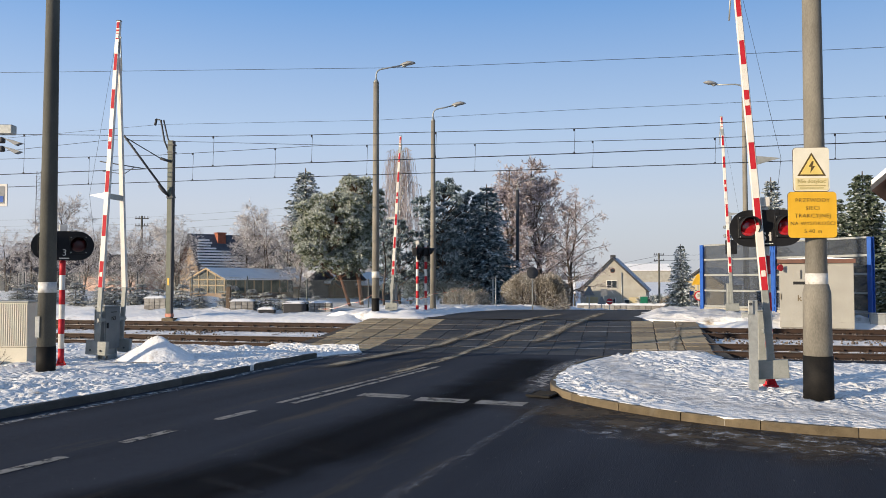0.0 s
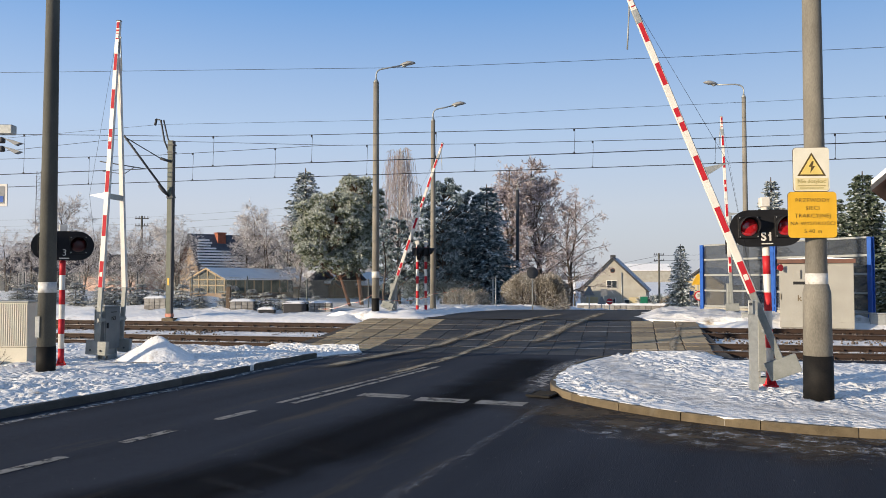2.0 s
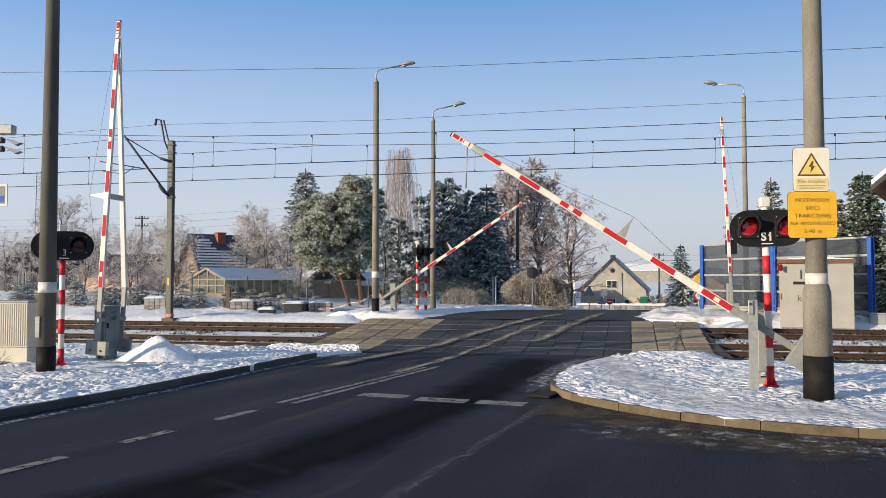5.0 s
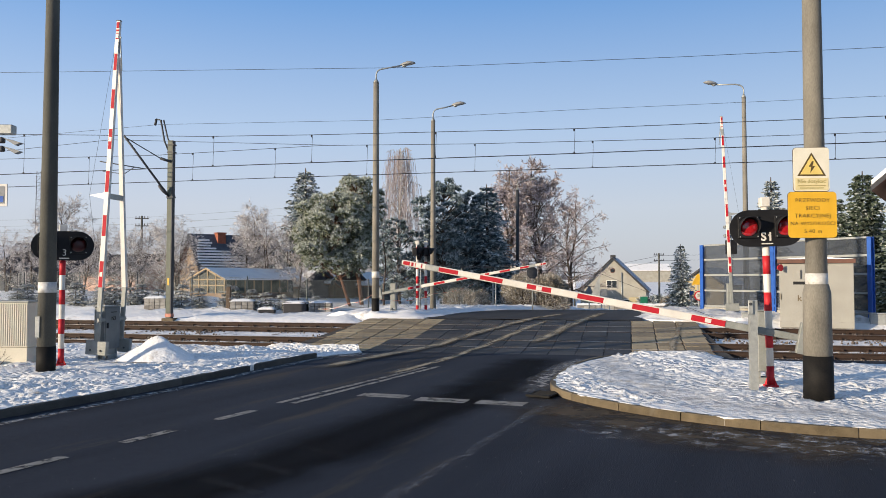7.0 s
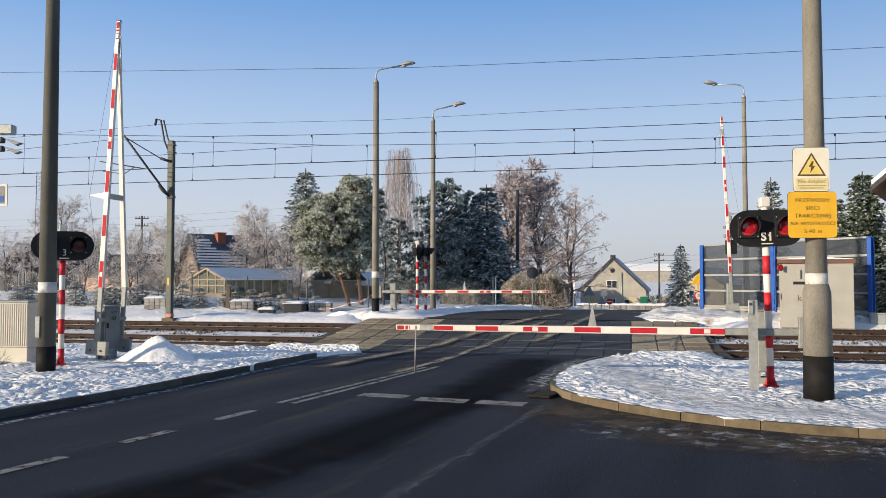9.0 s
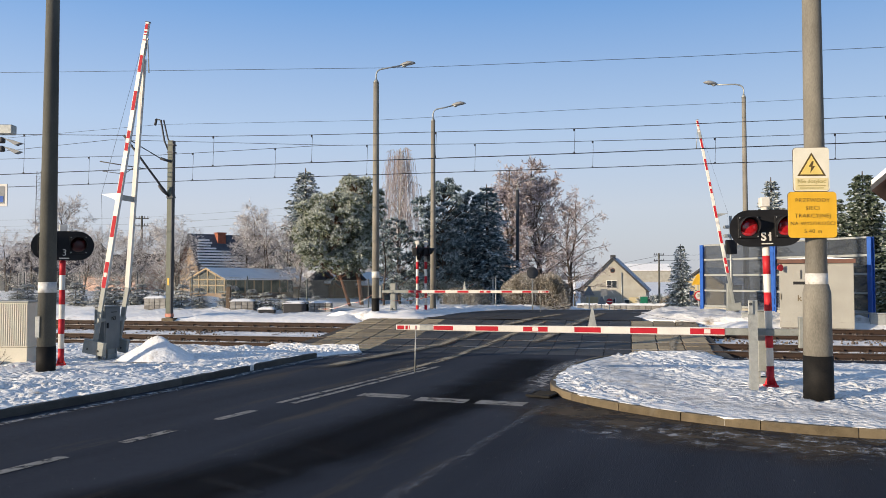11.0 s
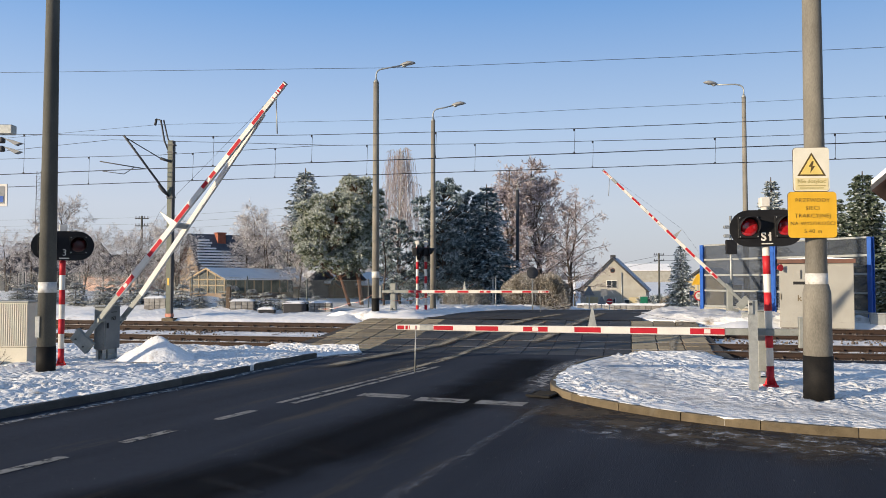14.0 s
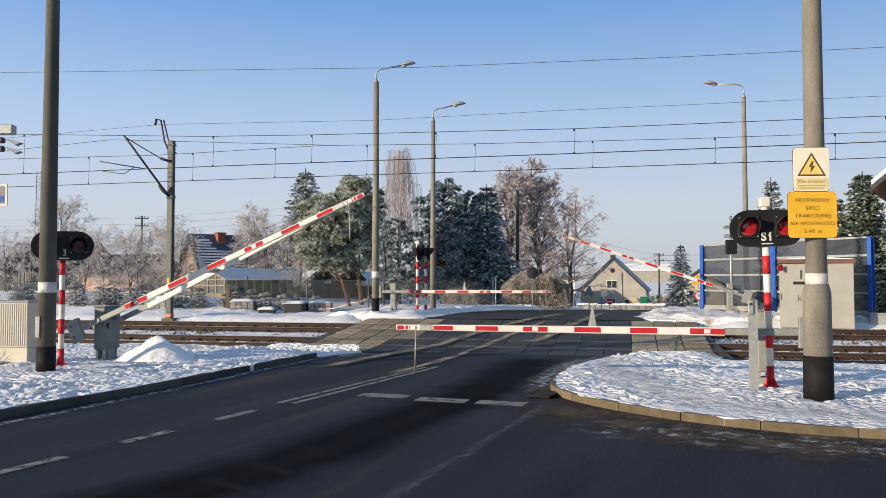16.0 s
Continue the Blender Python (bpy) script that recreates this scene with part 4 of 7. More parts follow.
part("plate_rim", rounded(-0.262, 3.033, 0.262, 3.687, 0.05, -0.184, -0.178), INK, sg2, "dark plate edge")
part("yellow_field", Shape().box(-0.235, -0.2035, 3.055, 0.235, -0.2005, 3.235), PALE_YELLOW, sg2, "faded yellow field")
part("triangle_rim", Shape().prism([(-0.205, 3.265), (0.205, 3.265), (0.0, 3.61)], -0.2035, -0.2005), INK, sg2, "dark triangle rim")
part("triangle", Shape().prism([(-0.165, 3.287), (0.165, 3.287), (0.0, 3.565)], -0.2065, -0.204), SIGN_YELLOW, sg2, "yellow triangle")
part("flash", Shape().prism([(0.005, 3.48), (-0.045, 3.395), (-0.005, 3.395), (-0.022, 3.31), (0.052, 3.41), (0.01, 3.41), (0.03, 3.48)], -0.2095, -0.207), INK, sg2, "lightning sign")
letters("Nie dotykać", 0.082, FADED_INK, sg2, pose(0, -0.206, 3.185), label="faded lettering")
part("text_bar", Shape().box(-0.2, -0.2065, 3.115, 0.2, -0.204, 3.13), FADED_INK, sg2, "faded bar")
part("text_bar", Shape().box(-0.17, -0.2065, 3.08, 0.17, -0.204, 3.095), FADED_INK, sg2, "faded bar")
part("clamp", Shape().tube([(0, 0, 2.6), (0, 0, 2.64)], 0.165, 20).tube([(0, 0, 3.3), (0, 0, 3.34)], 0.162, 20), GALV, rp)
p = W(-10.56, 13.1)
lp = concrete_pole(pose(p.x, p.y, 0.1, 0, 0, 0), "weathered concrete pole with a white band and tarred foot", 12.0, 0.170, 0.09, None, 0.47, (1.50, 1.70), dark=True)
part("name_plate", Shape().box(-0.125, -0.182, 0.65, -0.045, -0.17, 1.05, 0.004), GALV, lp, "narrow metal plate")


def lamp(m, label, height, arm, r0=0.13, r1=0.085, wood=False, tar=0.75, white=None, rise=0.12):
    """A street lamp: concrete pole, bent bracket along local +x, flat oval head."""
    ob = thing("street_lamp", m, label, "street lamp", "street lamps")
    c = DARK_STEEL if wood else CONCRETE_LAMP
    part("pole", Shape().tube([(0, 0, -0.2), (0, 0, height)], [r0, r1], 16), c, ob)
    if tar:
        part("tar_band", Shape().tube([(0, 0, -0.1), (0, 0, tar)], [r0 + 0.005, r0 + 0.003], 16), TAR, ob, "black tar at the foot")
    if white:
        part("white_band", Shape().tube([(0, 0, white), (0, 0, white + 0.25)], r0 + 0.003, 16), WHITE, ob, "white band")
    part("collar", Shape().tube([(0, 0, height - 0.04), (0, 0, height + 0.1)], [r1 + 0.012, 0.05], 14), GALV, ob)
    br = part("bracket", Shape().tube([(0, 0, height), (0, 0, height + 0.30), (0.04, 0, height + 0.42), (0.14, 0, height + 0.5), (0.35, 0, height + 0.54), (arm, 0, height + 0.54 + rise)], 0.03, 8), GALV, ob)
    head = Shape()
    n, L = 14, 0.62
    prof_ = [(0.0, 0.02, 0.02), (0.05, 0.06, 0.045), (0.25, 0.11, 0.09), (0.45, 0.15, 0.115), (0.65, 0.155, 0.11), (0.85, 0.11, 0.07), (0.97, 0.05, 0.03), (1.0, 0.01, 0.01)]
    for t, w, hh in prof_:
        for j in range(n):
            a = 2 * math.pi * j / n
            zz = math.sin(a) * hh * (1.0 if math.sin(a) > 0 else 0.45)
            head.v.append((arm - 0.05 + t * L, math.cos(a) * w, height + 0.56 + rise + zz + t * 0.08))
    for i in range(len(prof_) - 1):
        for j in range(n):
            head.f.append((i * n + j, i * n + (j + 1) % n, (i + 1) * n + (j + 1) % n, (i + 1) * n + j))
            head.smooth.append(True)
    hd = part("head", head, LAMP_HEAD, ob, "grey oval lamp head")
    part("glass_bowl", Shape().tube([(arm + 0.12, 0, height + 0.535 + rise), (arm + 0.12, 0, height + 0.505 + rise), (arm + 0.12, 0, height + 0.48 + rise)], [0.10, 0.085, 0.03], 12), GALV, hd, "clouded glass bowl")
    return ob


p = W(-9.0, 29.55)
lamp(pose(p.x, p.y, prof(29.5), 0, 0, 0), "tall concrete street lamp beside the crossing", 9.35, 1.0, 0.15, 0.11, white=1.55)
p = W(-7.4, 32.75)
lamp(pose(p.x, p.y, prof(33) + 0.05, 0, 0, 0), "concrete street lamp behind the far barrier", 8.28, 0.85, 0.135, 0.09, tar=0)
p = W(5.7, 35.0)
lamp(pose(p.x, p.y, prof(33), 0, 0, 180), "concrete street lamp behind the glass screen", 9.25, 1.15, 0.125, 0.085, tar=0, rise=-0.02)
p = (4.79, 50.0)
lamp(pose(p[0], p[1], -0.1, 0, 0, 18), "dark wooden street lamp by the road", 7.75, 0.9, 0.13, 0.10, wood=True, tar=0)

# catenary mast with bracket
p = W(-17.05, 28.1)
cm = thing("catenary_mast", pose(p.x, p.y, 0.2, 0, 0, -TH), "grey-green steel catenary mast with a yellow plate", "catenary mast")
part("column", Shape().box(-0.14, -0.1, -0.2, 0.04, -0.085, 7.2).box(-0.14, 0.085, -0.2, 0.04, 0.1, 7.2).box(-0.058, -0.085, -0.2, -0.042, 0.085, 7.2), MAST_GREEN, cm)
# flange away from the sun: dark steel paints its shade
part("flange", Shape().box(0.04, -0.1, -0.2, 0.085, 0.1, 7.2, 0.004), DARK_STEEL, cm, "right flange, shade put into its colour")
part("foot", Shape().box(-0.25, -0.22, -0.2, 0.25, 0.22, 0.12, 0.02), KERB, cm, "ochre concrete foot")
part("mast_plate", Shape().box(-0.07, -0.108, 1.42, 0.0, -0.101, 1.7), YELLOW, cm, "small yellow plate")
part("collar", Shape().box(-0.16, -0.12, 6.7, 0.12, 0.12, 6.76).box(-0.16, -0.12, 7.0, 0.12, 0.12, 7.05).box(-0.16, -0.12, 4.9, 0.12, 0.12, 4.96), DARK_STEEL, cm)
part("bracket_tube", Shape().tube([(-0.06, -0.1, 4.95), (-1.02, -1.7, 7.15)], 0.042, 8), DARK_STEEL, cm, "dark diagonal bracket")
part("tape_wrap", Shape().box(-0.16, -0.12, 0.16, 0.10, 0.12, 0.30, 0.01), RED_TAPE, cm, "faded red tape round the foot")
part("top_tie", Shape().tube([(0.0, -0.1, 6.35), (-0.3, -0.35, 6.45)], 0.055, 8).tube([(-0.3, -0.35, 6.45), (-0.95, -1.6, 7.05)], 0.02, 6), DARK_STEEL, cm)
part("insulator", Shape().tube([(-0.1, -0.15, 5.02), (-0.2, -0.27, 5.18), (-0.32, -0.42, 5.37)], [0.05, 0.085, 0.05], 10), DARK_STEEL, cm)
part("registration_arm", Shape().tube([(-0.55, -0.95, 5.95), (-2.1, -1.6, 6.2)], 0.022, 6).tube([(-0.9, -1.2, 5.98), (-1.05, -1.6, 5.68), (-1.9, -1.7, 5.8)], 0.015, 6), DARK_STEEL, cm)
part("wire_outrigger", Shape().tube([(-0.14, 0, 6.75), (-0.35, 0, 7.2), (-0.52, 0, 8.05), (-0.72, 0, 8.1)], 0.035, 6).tube([(-0.02, 0, 6.95), (-0.2, 0, 7.3), (-0.4, 0, 8.05)], 0.03, 6).tube([(-0.72, 0, 8.1), (-0.78, 0, 7.85)], 0.05, 6), DARK_STEEL, cm)


# ---- overhead wires ----
def wire(name, pts, r, label, sag=0.0, parent=None):
    """A wire through (u, v, z) points, hanging a little between them."""
    line = []
    for (a, b) in zip(pts, pts[1:]):
        for k in range(8):
            t = k / 8
            q = W(a[0] + (b[0] - a[0]) * t, a[1] + (b[1] - a[1]) * t, a[2] + (b[2] - a[2]) * t - sag * 4 * t * (1 - t))
            line.append(q)
    line.append(W(*pts[-1]))
    return tagged(part(name, Shape().tube(line, r, 5, caps=False), WIRE, parent), label, "overhead wire" if parent is None else "")


def catenary(v, mess, contact, droppers, label):
    """Carrying wire, contact wire and the droppers between them."""
    ob = thing("catenary", Matrix(), label, "overhead line", "catenaries")
    wire("carrying_wire", [(u, v, z) for u, z in mess], 0.0095, "", 0, ob)
    wire("contact_wire", [(u, v, z) for u, z in contact], 0.011, "", 0, ob)
    wire("contact_wire", [(u, v + 0.05, z) for u, z in contact], 0.007, "", 0, ob)

    def level(line, u):
        for (a, za), (b, zb) in zip(line, line[1:]):
            if a <= u <= b:
                return za + (zb - za) * (u - a) / (b - a)
        return line[-1][1]
    for u in droppers:
        part("dropper", Shape().tube([W(u, v, level(contact, u)), W(u + 0.03, v, level(mess, u))], 0.006, 5)
             .box(-0.02, -0.02, -0.03, 0.02, 0.02, 0.03, 0, Matrix.Translation(W(u, v, level(contact, u) + 0.02)))
             .box(-0.02, -0.02, -0.05, 0.02, 0.02, 0.02, 0, Matrix.Translation(W(u, v, level(mess, u) - 0.02))), WIRE, ob)
    return ob


catenary(22.45, [(-75, 7.4), (-45, 6.5), (-20, 6.75), (-12.5, 6.38), (-8.83, 6.29), (-0.94, 6.16), (7.2, 6.17), (30, 6.9), (70, 6.2)],
         [(-75, 5.3), (-20, 5.38), (-10.4, 5.43), (-0.94, 5.45), (7.2, 5.49), (70, 5.5)], [-19.1, -12.2, -8.9, -5.0, -0.94, 7.2], "dark catenary wires over the rails with droppers")
catenary(26.45, [(-80, 6.9), (-23.6, 6.62), (-16.6, 6.55), (-10.08, 6.68), (-4.54, 6.54), (2.61, 6.45), (8.48, 6.44), (35, 7.0), (80, 6.3)],
         [(-80, 5.5), (-23.6, 5.5), (-12.0, 5.56), (-0.52, 5.59), (8.46, 5.64), (80, 5.7)], [-19.6, -15.2, -11.9, -8.4, -4.5, -0.5, 3.4, 7.0], "dark catenary wires over the far rails with droppers")
wire("feeder_wire", [(-80, 30, 12.6), (-26.9, 30, 11.2), (-7.5, 30, 10.33), (2.6, 30, 10.15), (9.5, 30, 10.08), (60, 30, 11.5)], 0.009, "pale feeder wire high over the crossing")
wire("feeder_wire", [(-80, 29, 7.6), (-30, 28.5, 7.7), (-17.6, 28.1, 8.08), (-9.0, 29, 8.06), (-1.6, 29, 8.12), (10, 29, 8.12), (60, 29, 9)], 0.0065, "thin feeder wire over the crossing")
wire("tension_wire", [(-60, 26.2, 6.1), (-23.6, 26.3, 6.89), (-18.6, 26.4, 7.2), (-10.08, 26.45, 6.7)], 0.009, "dark tensioning wire over the far rails")

# ---- materials of the surroundings ----
def foliage(name, stops, rough=0.8):
    """Leaves, needles or twigs whose tone differs from piece to piece."""
    m = bpy.data.materials.new(name)
    m.use_nodes = True
    n, l = m.node_tree.nodes, m.node_tree.links
    p = n["Principled BSDF"]
    p.inputs["Roughness"].default_value = rough
    geo = n.new("ShaderNodeNewGeometry")
    ramp = n.new("ShaderNodeValToRGB")
    e = ramp.color_ramp.elements
    e[0].position, e[0].color = stops[0][0], (*stops[0][1], 1)
    e[1].position, e[1].color = stops[-1][0], (*stops[-1][1], 1)
    for pos, c in stops[1:-1]:
        e.new(pos).color = (*c, 1)
    tc = n.new("ShaderNodeTexCoord")
    ns = n.new("ShaderNodeTexNoise")
    ns.inputs["Scale"].default_value, ns.inputs["Detail"].default_value = 1.1, 3
    l.new(tc.outputs["Object"], ns.inputs[0])
    a = n.new("ShaderNodeMath")
    a.operation = "MULTIPLY_ADD"
    a.inputs[1].default_value = 0.6
    l.new(geo.outputs["Random Per Island"], a.inputs[0])
    b = n.new("ShaderNodeMath")
    b.operation = "MULTIPLY_ADD"
    b.inputs[1].default_value, b.inputs[2].default_value = 0.9, -0.25
    l.new(ns.outputs[0], b.inputs[0])
    l.new(b.outputs[0], a.inputs[2])
    l.new(a.outputs[0], ramp.inputs[0])
    l.new(ramp.outputs[0], p.inputs["Base Color"])
    return m


SPRUCE_N = foliage("frosted_spruce_needles", [(0.1, (0.036, 0.052, 0.044)), (0.33, (0.12, 0.15, 0.14)), (0.54, (0.34, 0.38, 0.395)), (0.8, (0.73, 0.77, 0.80))])
SPRUCE_Y = foliage("frosted_young_needles", [(0.1, (0.13, 0.135, 0.11)), (0.35, (0.34, 0.345, 0.32)), (0.6, (0.50, 0.51, 0.50)), (0.9, (0.78, 0.79, 0.80))])
SPRUCE_D = foliage("dark_spruce_needles", [(0.1, (0.027, 0.044, 0.027)), (0.55, (0.087, 0.117, 0.078)), (0.75, (0.254, 0.292, 0.254)), (0.95, (0.850, 0.850, 0.850))])
PINE_N = foliage("pine_needles", [(0.1, (0.076, 0.085, 0.049)), (0.45, (0.162, 0.180, 0.104)), (0.7, (0.285, 0.314, 0.209)), (0.95, (0.338, 0.356, 0.275))])
PINE_TIP = foliage("frosted_pine_tips", [(0.1, (0.206, 0.232, 0.168)), (0.4, (0.387, 0.420, 0.342)), (0.7, (0.593, 0.619, 0.568)), (0.95, (0.731, 0.731, 0.731))])
# three bluish sets: dark needles with haze and shade put into the colour
PINE_B = foliage("haze_blue_pine_needles", [(0.1, (0.040, 0.066, 0.070)), (0.45, (0.088, 0.132, 0.143)), (0.7, (0.165, 0.220, 0.238)), (0.95, (0.200, 0.237, 0.250))])
PINE_TIP_B = foliage("haze_blue_frosted_tips", [(0.1, (0.114, 0.162, 0.171)), (0.4, (0.247, 0.314, 0.332)), (0.7, (0.513, 0.589, 0.627)), (0.95, (0.725, 0.775, 0.825))])
SPRUCE_B = foliage("dark_haze_blue_spruce_needles", [(0.1, (0.043, 0.078, 0.088)), (0.45, (0.138, 0.193, 0.216)), (0.7, (0.385, 0.468, 0.496)), (0.95, (0.850, 0.850, 0.850))])
TWIG_FROST = foliage("frosted_twigs", [(0.1, (0.15, 0.12, 0.105)), (0.36, (0.36, 0.325, 0.305)), (0.6, (0.60, 0.565, 0.54)), (0.9, (0.84, 0.84, 0.85))])
TWIG_BROWN = foliage("brown_frosted_twigs", [(0.1, (0.107, 0.078, 0.069)), (0.4, (0.314, 0.258, 0.245)), (0.62, (0.452, 0.390, 0.396)), (0.9, (0.762, 0.728, 0.753))])
BIRCH_T = foliage("birch_twigs", [(0.1, (0.300, 0.219, 0.181)), (0.5, (0.525, 0.431, 0.388)), (0.9, (0.850, 0.812, 0.775))])
HEDGE_T = foliage("frosted_hedge_twigs", [(0.1, (0.098, 0.081, 0.057)), (0.4, (0.253, 0.218, 0.167)), (0.65, (0.460, 0.424, 0.368)), (0.9, (0.723, 0.713, 0.691))])
# blue-grey tones paint the distance haze into the woods
FAR_WOOD = foliage("far_woods", [(0.1, (0.10, 0.115, 0.13)), (0.6, (0.19, 0.20, 0.225)), (1.0, (0.36, 0.37, 0.40))])
BARK = material("bark", (0.045, 0.034, 0.026), (0.13, 0.10, 0.08), 6, (0.85, 1.0), 0.6, fine=40, stretch=(1, 1, 0.3), dist=0.02)
BIRCH_BARK = material("birch_bark", (0.30, 0.28, 0.25), (0.62, 0.60, 0.56), 5, (0.7, 0.9), 0.3, fine=30, spots=((0.06, 0.05, 0.045), 4, 0.2))
PINE_BARK = material("reddish_pine_bark", (0.08, 0.038, 0.025), (0.18, 0.09, 0.055), 6, (0.85, 1.0), 0.6, fine=40, stretch=(1, 1, 0.3), dist=0.02)
PLASTER = material("old_cream_plaster", (0.2846, 0.272, 0.2302), (0.3934, 0.3767, 0.3264), 0.9, (0.8, 0.95), 0.2, fine=20, spots=((0.30, 0.27, 0.21), 0.6, 0.25))
PLASTER_BROWN = material("brown_plaster", (0.17, 0.125, 0.09), (0.27, 0.205, 0.15), 1.2, (0.8, 0.95), 0.2, fine=20)
PLASTER_YELLOW = material("yellow_plaster", (0.36, 0.30, 0.17), (0.46, 0.39, 0.24), 1.2, (0.8, 0.95), 0.2, fine=20)
WALL_GREY = material("grey_blue_wall", (0.055, 0.06, 0.075), (0.10, 0.105, 0.12), 1.2, (0.8, 0.95), 0.2, fine=20)
ROOF_SNOW = material("snow_on_tiles", (0.09, 0.095, 0.12), (0.66, 0.71, 0.80), 1.2, (0.7, 0.9), 0.5, fine=12, dist=0.03)
ROOF_TILE = material("bluish_dark_tiles", (0.035, 0.042, 0.058), (0.10, 0.115, 0.145), 2.0, (0.6, 0.85), 0.4, fine=16)
ROOF_DARK = material("dark_tiles", (0.02, 0.021, 0.026), (0.055, 0.055, 0.062), 2.0, (0.7, 0.9), 0.4, fine=16)
BRICK = material("chimney_brick", (0.22, 0.065, 0.035), (0.36, 0.12, 0.07), 5, (0.8, 0.95), 0.4, fine=25)
BRICK_ROOF = material("red_brown_roof_edge", (0.10, 0.045, 0.03), (0.17, 0.08, 0.055), 4, (0.6, 0.8), 0.2)
BLUE = material("blue_painted_steel", (0.012, 0.075, 0.34), (0.022, 0.11, 0.44), 4, (0.35, 0.55), 0.05)
HUT = material("hut_plaster", (0.2827, 0.2739, 0.2429), (0.3534, 0.3446, 0.3092), 1.6, (0.6, 0.8), 0.1, fine=30, spots=((0.40, 0.38, 0.33), 1.1, 0.05))
GREEN_PLASTIC = material("green_sign", (0.01, 0.14, 0.08), (0.02, 0.2, 0.11), 5, (0.4, 0.6), 0.0)
SIGN_BACK = material("grey_sign_back", (0.16, 0.17, 0.18), (0.24, 0.25, 0.26), 5, (0.5, 0.7), 0.0, metal=0.2)
STONE = material("grey_block_stone", (0.16, 0.15, 0.14), (0.33, 0.32, 0.30), 4, (0.8, 0.95), 0.5, fine=25, per=0.3)
DARK_BOX = material("dark_plastic_crate", (0.012, 0.013, 0.016), (0.03, 0.03, 0.034), 5, (0.5, 0.7), 0.1)
FENCE_WIRE = material("fence_wire", (0.09315, 0.1046, 0.1013), (0.1615, 0.1789, 0.1722), 4, (0.5, 0.7), 0.0, metal=0.2)
PINK_WALL = material("pinkish_wall", (0.42, 0.27, 0.22), (0.52, 0.36, 0.30), 2, (0.8, 0.95), 0.1)


def glass(name, tint, rough=0.08, alpha=0.35):
    m = bpy.data.materials.new(name)
    m.use_nodes = True
    p = m.node_tree.nodes["Principled BSDF"]
    p.inputs["Base Color"].default_value = (*tint, 1)
    p.inputs["Roughness"].default_value = rough
    p.inputs["Alpha"].default_value = alpha
    p.inputs["IOR"].default_value = 1.45
    return m


SCREEN_GLASS = glass("smoky_screen_glass", (0.065, 0.075, 0.092), 0.12, 0.62)
PANE = glass("window_pane", (0.03, 0.04, 0.05), 0.06, 0.9)
GREENHOUSE_GLASS = glass("greenhouse_glass", (0.16, 0.17, 0.15), 0.15, 0.5)
GREEN_PANE = glass("green_side_glass", (0.03, 0.055, 0.05), 0.7, 1.0)


# ---- trees ----
def rnd(a, b):
    return random.uniform(a, b)


def blade(s, p, d, length, width, up=None):
    """One narrow pointed piece of foliage."""
    side = d.cross(up or Vector((rnd(-1, 1), rnd(-1, 1), rnd(-1, 1))))
    if side.length < 1e-6:
        return
    side = side.normalized() * width / 2
    k = len(s.v)
    q = p + d * length
    mid = p + d * length * 0.45
    s.v += [tuple(p), tuple(mid + side), tuple(q), tuple(mid - side)]
    s.f.append((k, k + 1, k + 2, k + 3))
    s.smooth.append(False)


def raw(name, s, material_, parent, label=""):
    me = s.mesh(name)
    me.materials.append(material_)
    ob = new(name, me)
    ob.parent = parent
    return tagged(ob, label)


def rand_dir():
    v = Vector((random.gauss(0, 1), random.gauss(0, 1), random.gauss(0, 1)))
    return v.normalized()


def spruce(x, y, z, h, r, needles, label, low=0.08, dense=1.0, size=0.34, category="tree", name="spruce_tree"):
    ob = thing(name, pose(x, y, z), label, category, "spruce trees")
    part("trunk", Shape().tube([(0, 0, -0.3), (0.03 * h / 8, 0, h * 0.5), (0, 0, h)], [0.024 * h, 0.014 * h, 0.004 * h], 8), BARK, ob)
    s = Shape()
    levels = int(h * 4.2 * dense ** 0.5) + 4
    for i in range(levels):
        f = low + (0.99 - low) * (i + rnd(-0.3, 0.3)) / levels
        L0 = r * (1 - f) ** 0.62 * rnd(0.82, 1.12) + 0.04 * r
        n = max(4, int((7 + 7 * (1 - f)) * dense))
        turn = rnd(0, 6.28)
        for j in range(n):
            a = turn + 6.283 * j / n + rnd(-0.25, 0.25)
            L = L0 * rnd(0.62, 1.15)
            out = Vector((math.cos(a), math.sin(a), 0))
            base = Vector((0, 0, f * h))
            m = max(3, int(L / (size * 0.42)))
            for k in range(1, m + 1):
                t = k / m
                p = base + out * L * t + Vector((0, 0, -L * 0.38 * t ** 1.2 + L * 0.14 * t ** 3 + rnd(-0.03, 0.03) * r))
                for sd in (-1, 1, 0):
                    d = (out * rnd(0.5, 1.0) + Vector((-out.y, out.x, 0)) * sd * rnd(0.5, 1.0) + Vector((0, 0, rnd(-0.55, 0.15)))).normalized()
                    blade(s, p, d, size * rnd(0.55, 1.1) * (1.15 - 0.5 * t), size * rnd(0.26, 0.42), Vector((0, 0, 1)) + rand_dir() * 1.5)
    raw("crown", s, needles, ob)
    return ob


